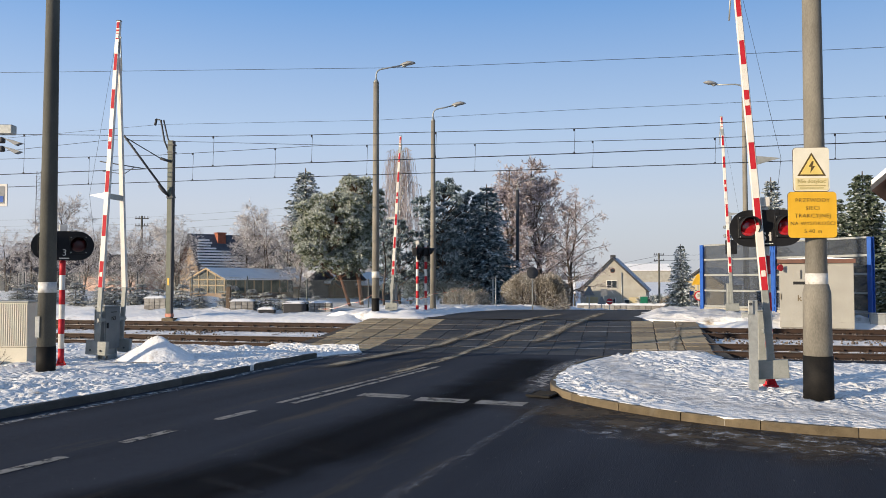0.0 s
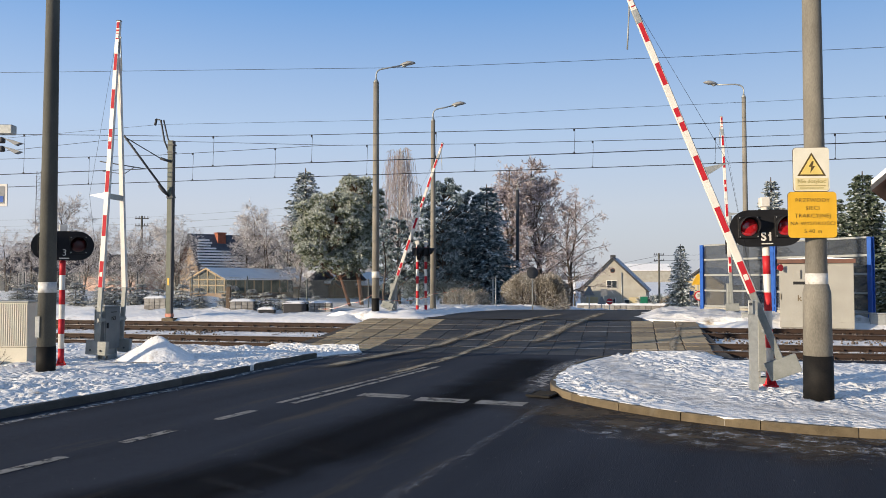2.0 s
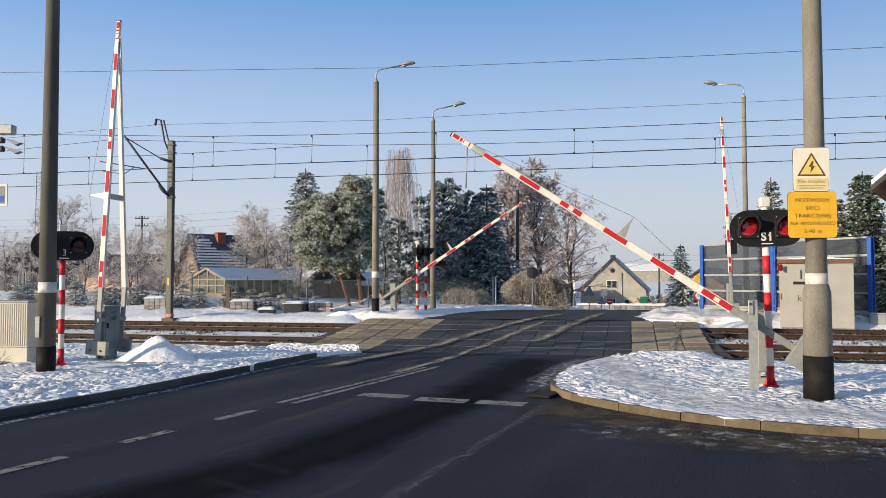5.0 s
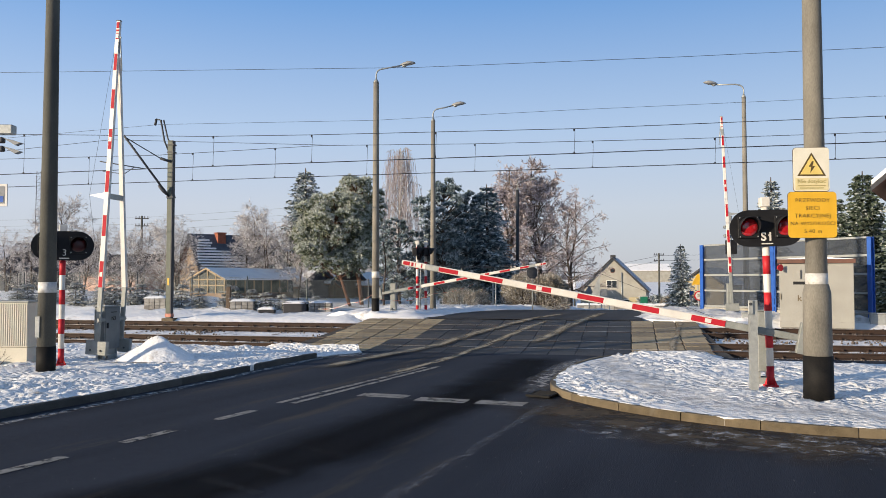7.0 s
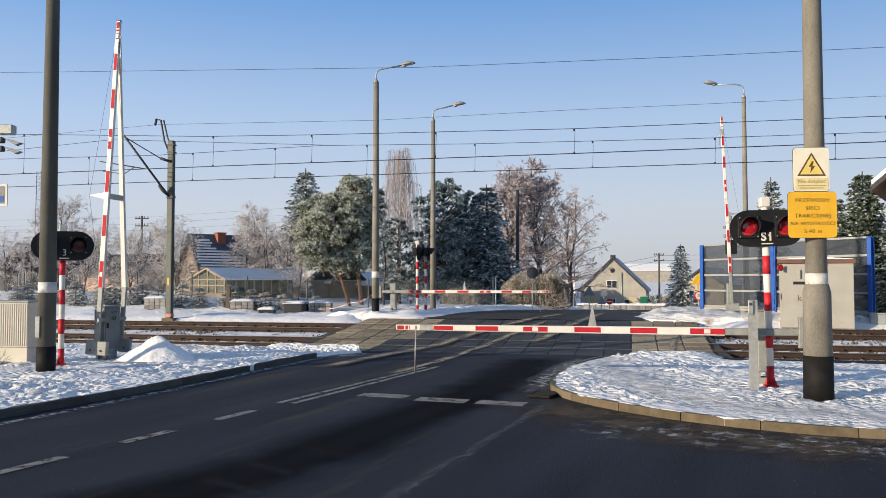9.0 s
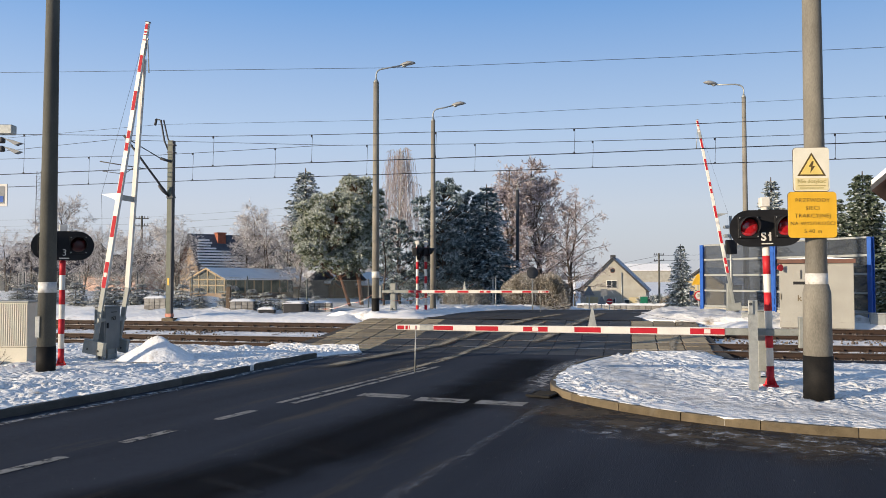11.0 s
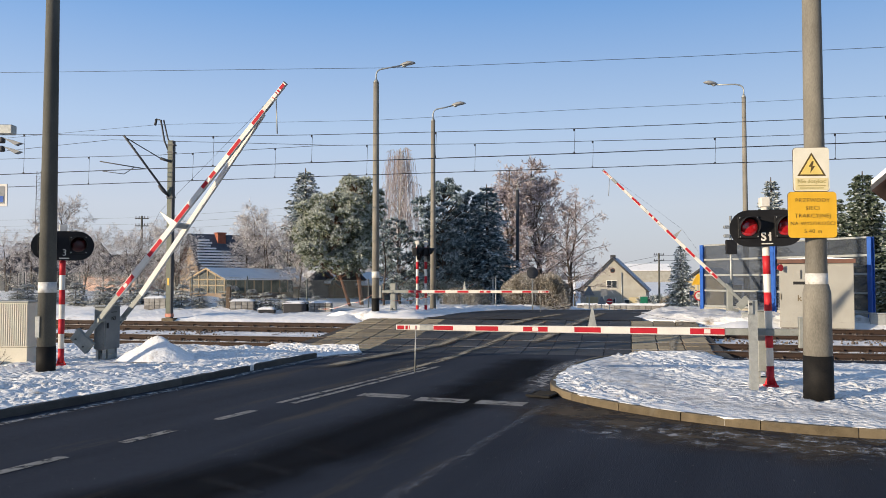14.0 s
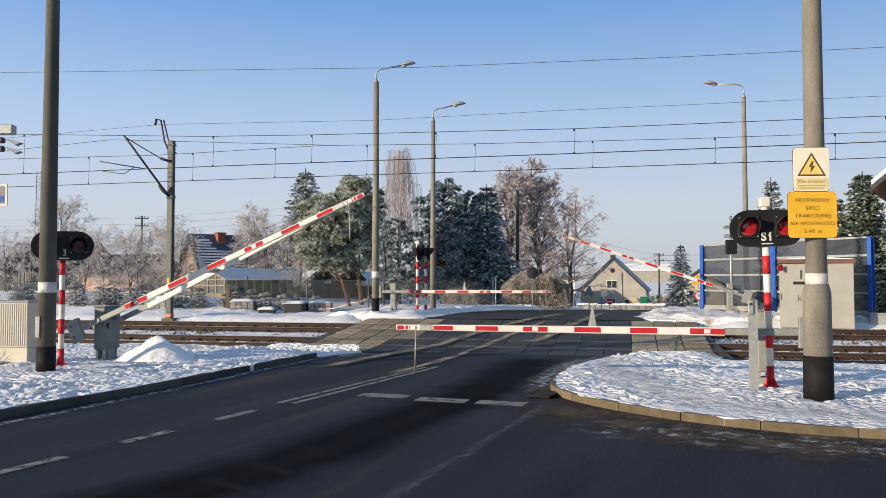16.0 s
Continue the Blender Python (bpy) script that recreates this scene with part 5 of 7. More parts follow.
def pine(x, y, z, h, w, needles, label, clumps=60, trunk_lean=0.1, bare=0.3, tuft=0.30, bark=None, tips=None, frost=0.5):
    """A pine: bent trunk, limbs that end in rounded pads of needle tufts, the outer tufts white with frost."""
    ob = thing("pine_tree", pose(x, y, z), label, "tree", "pine trees")
    line = [Vector((0, 0, -0.3)), Vector((-trunk_lean * h * 0.35, rnd(-0.1, 0.1), h * 0.33)), Vector((-trunk_lean * h * 0.5, 0, h * 0.65)), Vector((-trunk_lean * h * 0.4, 0, h * 0.93))]
    part("trunk", Shape().tube(line, [0.017 * h, 0.015 * h, 0.010 * h, 0.003 * h], 9), bark or PINE_BARK, ob)
    green, white, limbs = Shape(), Shape(), Shape()

    def burst(p, nn, mesh, n):
        for _ in range(n):
            d = (nn * 0.9 + rand_dir() * 0.85 + Vector((0, 0, 0.22))).normalized()
            blade(mesh, p, d, tuft * rnd(0.35, 0.62), tuft * rnd(0.07, 0.12), nn + rand_dir() * 0.8)

    for i in range(clumps):
        f = bare + (0.97 - bare) * ((i + rnd(0, 0.9)) / clumps) ** 0.92
        rel = (f - bare) / (1 - bare)
        a = i * 2.39996 + rnd(-0.5, 0.5)
        env = w / 2 * math.sin(math.pi * min(1, rel * 0.8 + 0.17)) ** 0.6 * (0.78 + 0.5 * noise.noise(Vector((math.cos(a) * 1.1, math.sin(a) * 1.1, f * 3.2 + x))))
        rr = max(0.05, env) * (rnd(0.25, 1.0) ** 0.5)
        q = min(2.999, f * 3.1)
        core = line[int(q)].lerp(line[int(q) + 1], q - int(q))
        c = Vector((core.x + math.cos(a) * rr, core.y + math.sin(a) * rr, f * h + 0.14 * rr))
        root = Vector((core.x, core.y, max(0.1 * h, core.z - 0.35 * rr - 0.1)))
        limbs.tube([root, root.lerp(c, 0.55) + Vector((0, 0, -0.06 * rr)), c], [0.0075 * h, 0.005 * h, 0.002 * h], 4, caps=False)
        R = w * rnd(0.085, 0.16) * (1.1 - 0.5 * rel)
        for t in range(int(74 * (R / 0.55) ** 1.8) + 14):
            d = rand_dir()
            if d.z < 0 and random.random() < 0.65:
                d.z = -d.z
            inner = random.random() < 0.3
            k = rnd(0.25, 0.7) if inner else rnd(0.82, 1.1) * (0.9 + 0.35 * noise.noise(d * 1.7 + c))
            p = c + Vector((d.x * R, d.y * R, d.z * R * 0.68)) * k
            nn = Vector((d.x, d.y, d.z + 0.3)).normalized()
            pale = not inner and random.random() < frost * (0.7 + 0.7 * max(0.0, d.z))
            burst(p, nn, white if pale else green, 15)
    raw("branching", limbs, bark or PINE_BARK, ob)
    raw("crown", green, needles, ob)
    raw("frosted_needle_layer", white, tips or PINE_TIP, ob, "frosted outer needles")
    return ob


def birch(x, y, z, h, w, label):
    """A weeping birch: slim pale trunk, arching limbs, long hanging twigs."""
    ob = thing("birch_tree", pose(x, y, z), label, "tree", "bare trees")
    lead = [Vector((rnd(-0.05, 0.05) * (k > 0), rnd(-0.1, 0.1), h * 0.96 * k / 6 - 0.3 * (k == 0))) for k in range(7)]
    part("trunk", Shape().tube(lead, [0.011 * h * (1.05 - k / 6.6) for k in range(7)], 8), BIRCH_BARK, ob, "pale trunk")
    limbs, hang = Shape(), Shape()
    for i in range(64):
        f = 0.34 + 0.62 * (i + rnd(0, 0.9)) / 64
        a = i * 2.4 + rnd(-0.3, 0.3)
        out = Vector((math.cos(a), math.sin(a), 0))
        reach = w / 2 * rnd(0.55, 1.0) * (1.0 - 0.55 * max(0, f - 0.6) / 0.36)
        p0 = Vector((0, 0, f * h * 0.96))
        p1 = p0 + out * reach * 0.5 + Vector((0, 0, reach * 0.75))
        p2 = p0 + out * reach + Vector((0, 0, reach * 0.55))
        limbs.tube([p0, p1, p2], [0.0035 * h, 0.002 * h, 0.001 * h], 4, caps=False)
        for k in range(15):
            t = rnd(0.2, 1.0)
            b = p0.lerp(p1, t * 2) if t < 0.5 else p1.lerp(p2, t * 2 - 1)
            b = b + rand_dir() * 0.12
            fall = h * rnd(0.07, 0.2) * (0.6 + 0.6 * t)
            mid = b + Vector((out.x * 0.1 + rnd(-0.08, 0.08), out.y * 0.1, -fall * 0.45))
            hang.tube([b, mid, mid + Vector((rnd(-0.1, 0.1), rnd(-0.1, 0.1), -fall * 0.55))], [0.009, 0.011, 0.007], 3, caps=False, smooth=False)
            if k % 2:
                blade(hang, mid, (Vector((rnd(-0.5, 0.5), rnd(-0.5, 0.5), -1))).normalized(), fall * 0.4, 0.025)
    raw("branching", limbs, BIRCH_BARK, ob)
    raw("crown", hang, BIRCH_T, ob, "hanging frosted twigs")
    return ob


def broadleaf(x, y, z, h, w, twigs, label, limbs=18, fork=0.15, droop=0.0, leaf=0.22, lw=0.03, name="bare_tree", group="bare trees", trunk=0.014, stems=1, bark=None, subs=6, low=0.35, fans=4):
    """A leafless tree: one or more leaders, curved limbs from low down to the top, branches, frosted twigs."""
    ob = thing(name, pose(x, y, z), label, "tree", group)
    wood, fine, bole = Shape(), Shape(), Shape()
    k = h / 8

    def twig(b, dd, L):
        blade(fine, b, dd, L * 1.5, lw * k * 0.6)
        for _ in range(fans):
            p = b + dd * L * rnd(0.1, 1.3)
            blade(fine, p, (dd + rand_dir() * 0.85 + Vector((0, 0, -droop))).normalized(), L * rnd(0.5, 1.0), lw * k * rnd(0.5, 1.1))

    for sidx in range(stems):
        lean = Vector((rnd(-1, 1), rnd(-1, 1), 0)) * (0.16 * w if stems > 1 else 0.03 * w)
        hh = h * (1 if sidx == 0 else rnd(0.78, 0.96))
        lead = [Vector((lean.x * 0.1 * (sidx > 0), lean.y * 0.1 * (sidx > 0), -0.3))]
        for i in range(1, 7):
            t = i / 6
            lead.append(Vector((lean.x * t + rnd(-0.02, 0.02) * h, lean.y * t + rnd(-0.02, 0.02) * h, hh * t)))
        bole.tube(lead, [trunk * h * (1.05 - i / 6.3) + 0.006 for i in range(7)], 8)

        def on_lead(f):
            q = min(5.999, f * 6)
            return lead[int(q)].lerp(lead[int(q) + 1], q - int(q))
        n = max(6, int(limbs / stems ** 0.5))
        for i in range(n):
            f = fork + (0.97 - fork) * (i + rnd(0, 0.9)) / n
            a = i * 2.4 + rnd(-0.4, 0.4) + sidx
            rel = (f - fork) / (1 - fork)
            reach = w / 2 * (low + (1 - low) * math.sin(math.pi * min(1, 0.12 + rel * 0.9)) ** 0.8) * rnd(0.7, 1.12) * (1 - 0.45 * rel)
            rise = reach * (0.35 + 1.0 * rel) - droop * reach * 0.9
            p0 = on_lead(f * 0.94)
            out = Vector((math.cos(a), math.sin(a), 0))
            p1 = p0 + out * reach * 0.45 + Vector((0, 0, rise * 0.55 + 0.25 * droop * reach)) + rand_dir() * reach * 0.06
            p2 = p0 + out * reach + Vector((0, 0, rise)) + rand_dir() * reach * 0.08
            r0 = trunk * h * (0.42 - 0.25 * rel)
            wood.tube([p0, p1, p2], [r0, r0 * 0.6, r0 * 0.18], 4, caps=False)
            for j in range(subs):
                t = 0.2 + 0.8 * (j + rnd(0, 0.9)) / subs
                b0 = p0.lerp(p1, t * 2) if t < 0.5 else p1.lerp(p2, t * 2 - 1)
                d = ((p2 - p0).normalized() * 0.7 + rand_dir() * 0.85 + Vector((0, 0, 0.25 - droop * 1.1))).normalized()
                L = reach * rnd(0.25, 0.5) * (1.15 - 0.5 * t) + 0.12 * k
                b1 = b0 + d * L
                wood.tube([b0, b1], [r0 * 0.28, r0 * 0.08], 3, caps=False)
                for m in range(5):
                    q = b0.lerp(b1, rnd(0.2, 1.0))
                    twig(q, (d * 0.7 + rand_dir() * 0.8 + Vector((0, 0, 0.1 - droop * 1.3))).normalized(), leaf * k * rnd(0.6, 1.3))
            for m in range(3):
                twig(p2, (out + rand_dir() * 0.8 + Vector((0, 0, 0.2 - droop))).normalized(), leaf * k * rnd(0.7, 1.3))
        for m in range(5):
            twig(on_lead(0.97), (Vector((0, 0, 1)) + rand_dir() * 0.8).normalized(), leaf * k)
    part("trunk", bole, bark or BARK, ob)
    raw("branching", wood, bark or BARK, ob)
    raw("crown", fine, twigs, ob)
    return ob


def bush(x, y, z, w, d, h, twigs, label, n=2600, name="hedge", size=0.22, category="hedge", lw=0.02):
    """A dense bush of fine stems and twigs."""
    ob = thing(name, pose(x, y, z), label, category, category + "s")
    s, stems = Shape(), Shape()
    for i in range(n):
        a, t = rnd(0, 6.283), random.random() ** 0.5
        f = random.random() ** 0.7
        env = (1 - max(0, f - 0.55) ** 2 * 3.2)
        ex = math.copysign(abs(math.cos(a)) ** 0.6, math.cos(a)) * t * w / 2 * env
        ey = math.copysign(abs(math.sin(a)) ** 0.6, math.sin(a)) * t * d / 2 * env
        hz = h * (0.88 + 0.22 * noise.noise(Vector((ex * 0.8 + x, ey, 3))))
        p = Vector((ex, ey, f * hz))
        dd = (Vector((ex / w, ey / d, 0.6)) + rand_dir() * 0.55).normalized()
        blade(s, p, dd, size * rnd(0.6, 1.5), lw * rnd(0.6, 1.5))
        if i % 22 == 0:
            stems.tube([Vector((ex * 0.55, ey * 0.6, -0.05)), p], [0.016, 0.006], 3, caps=False)
    raw("stem_work", stems, BARK, ob)
    raw("twig_work", s, twigs, ob)
    return ob


def mound(x, y, z, w, d, h, twigs, label, n):
    """A clipped, rounded hedge: short twigs crowded at its uneven skin over a darker inside."""
    ob = thing("hedge", pose(x, y, z), label, "hedge", "hedges")
    s, stems = Shape(), Shape()
    for i in range(n):
        o = rand_dir()
        o.z = abs(o.z) ** 0.8
        lump = 1 + 0.16 * noise.noise(Vector((o.x * 2.6, o.y * 2.6, o.z * 2.6 + x))) + 0.06 * noise.noise(Vector((o.x * 8, o.y * 8, o.z * 8)))
        k = lump * (1 - 0.28 * random.random() ** 2)
        p = Vector((math.copysign(abs(o.x) ** 0.8, o.x) * w / 2, math.copysign(abs(o.y) ** 0.8, o.y) * d / 2, o.z ** 0.75 * h * 0.97)) * k
        blade(s, p, (Vector((o.x, o.y, o.z + 0.35)) + rand_dir() * 0.9).normalized(), rnd(0.08, 0.2), rnd(0.016, 0.034))
        if i % 60 == 0:
            stems.tube([Vector((p.x * 0.3, p.y * 0.3, -0.05)), p * 0.97], [0.02, 0.006], 3, caps=False)
    raw("stem_work", stems, BARK, ob)
    raw("twig_work", s, twigs, ob)
    return ob


def D(px, Y):
    """East position of a bearing at depth Y."""
    return px * Y


def ground_at(x, y):
    return gz(*uv_of(x, y))


# big trees behind the crossing
spruce(-0.177 * 52, 52, 0.3, 9.0, 2.5, SPRUCE_N, "tall frosted spruce behind the garden fence", dense=1.15, size=0.44)
pine(-0.116 * 40, 40, 0.4, 5.6, 5.2, PINE_N, "broad frosted pine with a leaning reddish trunk", 84, 0.36, 0.33, 0.34, frost=0.85)
pine(-0.103 * 42, 42, 0.4, 7.0, 3.9, PINE_N, "frosted pine with a reddish trunk", 72, 0.12, 0.32, 0.34, frost=0.85)
birch(-0.055 * 62, 62, 0.0, 12.9, 4.4, "slender weeping birch with frosted hanging twigs")
# bluish group: its haze and shade come from the needle colours
pine(-0.055 * 47, 47, 0.3, 5.2, 3.6, PINE_B, "frosted pine with bluish shade put into its colour", 44, 0.05, 0.08, 0.34, BARK, PINE_TIP_B, 0.65)
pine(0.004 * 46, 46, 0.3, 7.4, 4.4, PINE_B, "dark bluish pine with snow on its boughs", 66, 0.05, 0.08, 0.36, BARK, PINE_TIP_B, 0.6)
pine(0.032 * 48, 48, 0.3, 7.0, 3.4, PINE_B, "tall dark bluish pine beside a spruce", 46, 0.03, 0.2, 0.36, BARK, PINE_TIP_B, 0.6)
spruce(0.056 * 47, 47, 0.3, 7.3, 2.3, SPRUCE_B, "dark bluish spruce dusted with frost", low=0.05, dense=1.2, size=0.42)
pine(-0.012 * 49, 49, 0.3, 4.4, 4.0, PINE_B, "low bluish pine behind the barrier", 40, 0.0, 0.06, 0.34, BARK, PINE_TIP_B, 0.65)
broadleaf(-0.075 * 44, 44, 0.3, 4.6, 3.2, TWIG_FROST, "frosted bare tree behind the lamp post", limbs=16, subs=5)
broadleaf(0.086 * 58, 58, -0.4, 10.6, 4.4, TWIG_BROWN, "tall leafless tree with brown frosted twigs", limbs=26, fork=0.16, stems=2, leaf=0.26, lw=0.05, subs=8, fans=6)
broadleaf(0.126 * 60, 60, -0.4, 11.2, 7.4, TWIG_BROWN, "wide leafless tree with brown frosted crown", limbs=30, fork=0.14, stems=3, leaf=0.27, lw=0.05, subs=9, fans=6)
broadleaf(0.162 * 58, 58, -0.4, 8.6, 6.4, TWIG_BROWN, "leafless tree with drooping frosted branches", limbs=24, fork=0.14, stems=2, leaf=0.27, lw=0.036, droop=0.25, subs=7, fans=6)
mound(0.119 * 42.5, 42.5, 0.15, 3.5, 2.0, 2.05, HEDGE_T, "rounded brown hedge dusted with frost", 22000)
bush(0.022 * 41, 41, 0.3, 1.8, 1.0, 1.0, HEDGE_T, "dry bush behind the wire fence", 1200, "bush", 0.3, "bush")
bush(0.045 * 42, 42, 0.3, 1.2, 0.9, 0.9, HEDGE_T, "dry bush behind the wire fence", 800, "bush", 0.3, "bush")
# right side
spruce(0.305 * 76, 76, -1.0, 6.3, 1.6, SPRUCE_N, "narrow snowy spruce beside the road", low=0.03, dense=1.1, size=0.38)
spruce(0.422 * 62, 62, -0.4, 10.4, 2.0, SPRUCE_N, "spruce behind the glass screen", dense=1.0, size=0.45)
spruce(0.505 * 48, 48, 0.1, 6.9, 1.9, SPRUCE_D, "dark spruce behind the hut", low=0.03, dense=1.1, size=0.42)
spruce(0.54 * 52, 52, 0.1, 9.0, 2.7, SPRUCE_D, "dark spruce with snow on its boughs", low=0.03, dense=1.3, size=0.46)
spruce(0.587 * 33, 33, 0.2, 4.8, 1.5, SPRUCE_D, "dark spruce beside the glass screen", low=0.03, dense=1.3, size=0.36)
# frosted gardens on the other side
for b, Y, h, w, dr in ((-0.49, 62, 6.8, 5.6, 0.0), (-0.435, 50, 3.9, 4.0, 0.2), (-0.40, 47, 3.4, 3.6, 0.2), (-0.36, 46, 4.2, 4.4, 0.15), (-0.342, 45, 3.5, 3.2, 0.2), (-0.385, 52, 4.2, 3.6, 0.1),
                       (-0.252, 48, 4.1, 3.4, 0.25), (-0.235, 56, 6.0, 4.0, 0.1), (-0.225, 47, 4.3, 4.0, 0.25), (-0.198, 50, 4.6, 3.6, 0.2), (-0.56, 55, 3.8, 4.0, 0.1), (-0.525, 48, 3.0, 3.4, 0.1), (-0.46, 45, 3.0, 3.4, 0.1), (-0.185, 45, 2.8, 2.4, 0.1)):
    broadleaf(b * Y, Y, ground_at(b * Y, Y) - 0.05, h, w, TWIG_FROST, "frosted leafless fruit tree in the gardens", limbs=22, fork=0.14, leaf=0.46, lw=0.036, fans=10, name="fruit_tree", group="fruit trees", droop=dr, subs=5, stems=2, low=0.6)
# young conifers along the fence
young = spruce(-0.50 * 37.0, 37.0, ground_at(-0.50 * 37, 37) - 0.05, 1.15, 0.46, SPRUCE_Y, "small frosted young spruce by the wire fence", dense=1.3, size=0.17, name="young_spruce", low=0.02)
young["group"] = "young spruces by the fence"
for b, Y, k in ((-0.545, 37.2, 0.9), (-0.53, 37.5, 1.05), (-0.515, 37.3, 0.85), (-0.47, 36.9, 1.1), (-0.44, 36.5, 0.95), (-0.42, 36.9, 1.15), (-0.40, 36.4, 0.9), (-0.385, 36.8, 1.0), (-0.365, 36.2, 0.85), (-0.335, 36.0, 1.1),
                (-0.31, 36.1, 0.95), (-0.275, 35.6, 1.15), (-0.245, 35.2, 1.0), (-0.26, 35.5, 0.75), (-0.225, 35.0, 0.9), (-0.205, 35.0, 0.8), (-0.163, 34.8, 0.75), (-0.15, 34.6, 0.65)):
    x = b * Y
    copy_thing(young, pose(x, Y, ground_at(x, Y) - 0.05, 0, 0, rnd(0, 360)) @ pose(0, 0, 0, rnd(-8, 8), rnd(-8, 8), 0) @ Matrix.Diagonal((k * rnd(0.9, 1.4), k * rnd(0.9, 1.4), k, 1)))


# ---- houses ----
def house(name, m, w, d, eave, ridge, walls, roof, label, over=0.35, gable_openings=(), chimneys=(), side_openings=()):
    """A gabled house; its gable faces local -y, w wide and d deep."""
    ob = thing(name, m, label, "house", "houses")
    s = Shape().prism([(-w / 2, -1.5), (w / 2, -1.5), (w / 2, eave), (0, ridge), (-w / 2, eave)], 0, d)
    part("wall", s, walls, ob)
    sl = (ridge - eave) / (w / 2)
    for sg in (-1, 1):
        a, b = (0, ridge + 0.16), (sg * (w / 2 + over), eave - over * sl + 0.16)
        t = 0.14
        part("roof", Shape().prism([a, b, (b[0], b[1] - t), (a[0], a[1] - t)], -over, d + over), roof, ob)
        part("soffit", Shape().prism([(a[0], a[1] - t - 0.004), (b[0], b[1] - t - 0.004), (b[0], b[1] - t - 0.09), (a[0], a[1] - t - 0.09)], -over + 0.02, d + over - 0.02), BRICK_ROOF, ob, "dark eave boards")
        part("barge_board", Shape().prism([(a[0], a[1] - 0.02), (b[0], b[1] - 0.02), (b[0], b[1] - 0.28), (a[0], a[1] - 0.28)], -over - 0.05, -over), ROOF_DARK, ob)
    for x, z, ww, hh in gable_openings:
        win = part("window", Shape().box(x - ww / 2, -0.04, z, x + ww / 2, 0.05, z + hh), PANE, ob, "dark window pane")
        f = 0.07
        part("window_frame", Shape().box(x - ww / 2 - f, -0.07, z - f, x - ww / 2, 0.02, z + hh + f).box(x + ww / 2, -0.07, z - f, x + ww / 2 + f, 0.02, z + hh + f)
             .box(x - ww / 2, -0.07, z - f, x + ww / 2, 0.02, z).box(x - ww / 2, -0.07, z + hh, x + ww / 2, 0.02, z + hh + f).box(x - 0.03, -0.06, z, x + 0.03, 0.0, z + hh), WHITE, win, "white frame")
    for x, y, cw, ch in chimneys:
        zb = ridge - abs(x) * sl
        c = part("chimney", Shape().box(x - cw / 2, y - cw / 2, zb - 0.5, x + cw / 2, y + cw / 2, zb + ch, 0.01), BRICK, ob, "red brick chimney")
        part("chimney_cap", Shape().box(x - cw / 2 - 0.05, y - cw / 2 - 0.05, zb + ch, x + cw / 2 + 0.05, y + cw / 2 + 0.05, zb + ch + 0.08), BRICK, c)
    return ob


# house at the end of the road
hb = -1.9
fh = house("house", pose(0.2175 * 95, 95, hb, 0, 0, -17), 7.8, 9.5, 2.55, 6.35, PLASTER, ROOF_SNOW, "old cream gabled house with snow on its roof", 0.25,
           [(-0.1, 2.75, 1.15, 0.85), (0.0, 0.75, 0.6, 0.7), (2.1, 0.15, 1.45, 1.15)])
part("round_window", Shape().tube([(0, -0.03, 4.85), (0, 0.02, 4.85)], 0.24, 14), PANE, fh, "small round window")
part("window_rim", Shape().tube([(0, -0.015, 4.85), (0, 0.02, 4.85)], 0.32, 14), BRICK_ROOF, fh)
part("downpipe", Shape().tube([(1.05, -0.12, 0), (1.05, -0.12, 4.6)], 0.06, 6), GALV, fh)
part("chimney", Shape().box(-0.3, 0.4, 5.9, 0.3, 1.0, 6.75, 0.02), ROOF_DARK, fh, "dark chimney")
for xx in (-2.5, 2.6):
    part("buttress", Shape().box(xx - 0.7, -0.1, -1, xx + 0.7, -0.003, 1.6, 0.02), PLASTER_YELLOW, fh, "yellowed plaster patch")
# outbuilding and yellow house by it
house("outbuilding", pose(0.166 * 92, 92, -2.0, 0, 0, 80), 5.0, 4.0, 2.4, 3.6, PLASTER_BROWN, SNOW, "low outbuilding under thick snow beside the house")
house("house", pose(0.332 * 90, 90, -1.4, 0, 0, -40), 5.0, 6.0, 2.8, 4.5, PLASTER_YELLOW, SNOW, "yellow house with a snowy roof behind the spruce", 0.3, [(0.5, 1.2, 0.9, 1.0)])
house("house", pose(0.288 * 300, 300, 0.3, 0, 0, 85), 11, 18, 5.0, 7.5, PLASTER, SNOW, "distant pale house with a snowy roof")
# gardens: gabled house with two chimneys
gh = house("house", pose(-0.322 * 57, 57, 0.3, 0, 0, -52), 4.8, 6.4, 2.0, 4.75, PLASTER_BROWN, ROOF_TILE, "brown garden house with snowy tiles, two brick chimneys", 0.3,
           [(0.3, 1.2, 0.9, 0.9)], [(0.3, 2.0, 0.62, 0.55), (0.3, 4.9, 0.6, 0.45)])
for k in range(11):
    t0 = 0.14 + k * 0.068
    a, b = (t0 * 2.7, 4.75 + 0.175 - t0 * 2.7 * 1.146), ((t0 + 0.034) * 2.7, 4.75 + 0.175 - (t0 + 0.034) * 2.7 * 1.146)
    y0 = -0.25 + max(0, 0.5 - k * 0.13) + rnd(0, 0.2)
    part("snow_strip", Shape().prism([a, b, (b[0] + 0.02, b[1] + 0.02), (a[0] + 0.02, a[1] + 0.02)], y0, 0.7 + 0.34 * k + rnd(-0.3, 0.6)), SNOW, gh, "snow lying along a row of tiles")
house("house", pose(-0.445 * 68, 68, 0.3, 0, 0, 70), 6.0, 9.0, 2.4, 4.7, WALL_GREY, ROOF_DARK, "dark garden house behind frosted trees", 0.3, (), [(0.2, 3.0, 0.6, 0.6)])
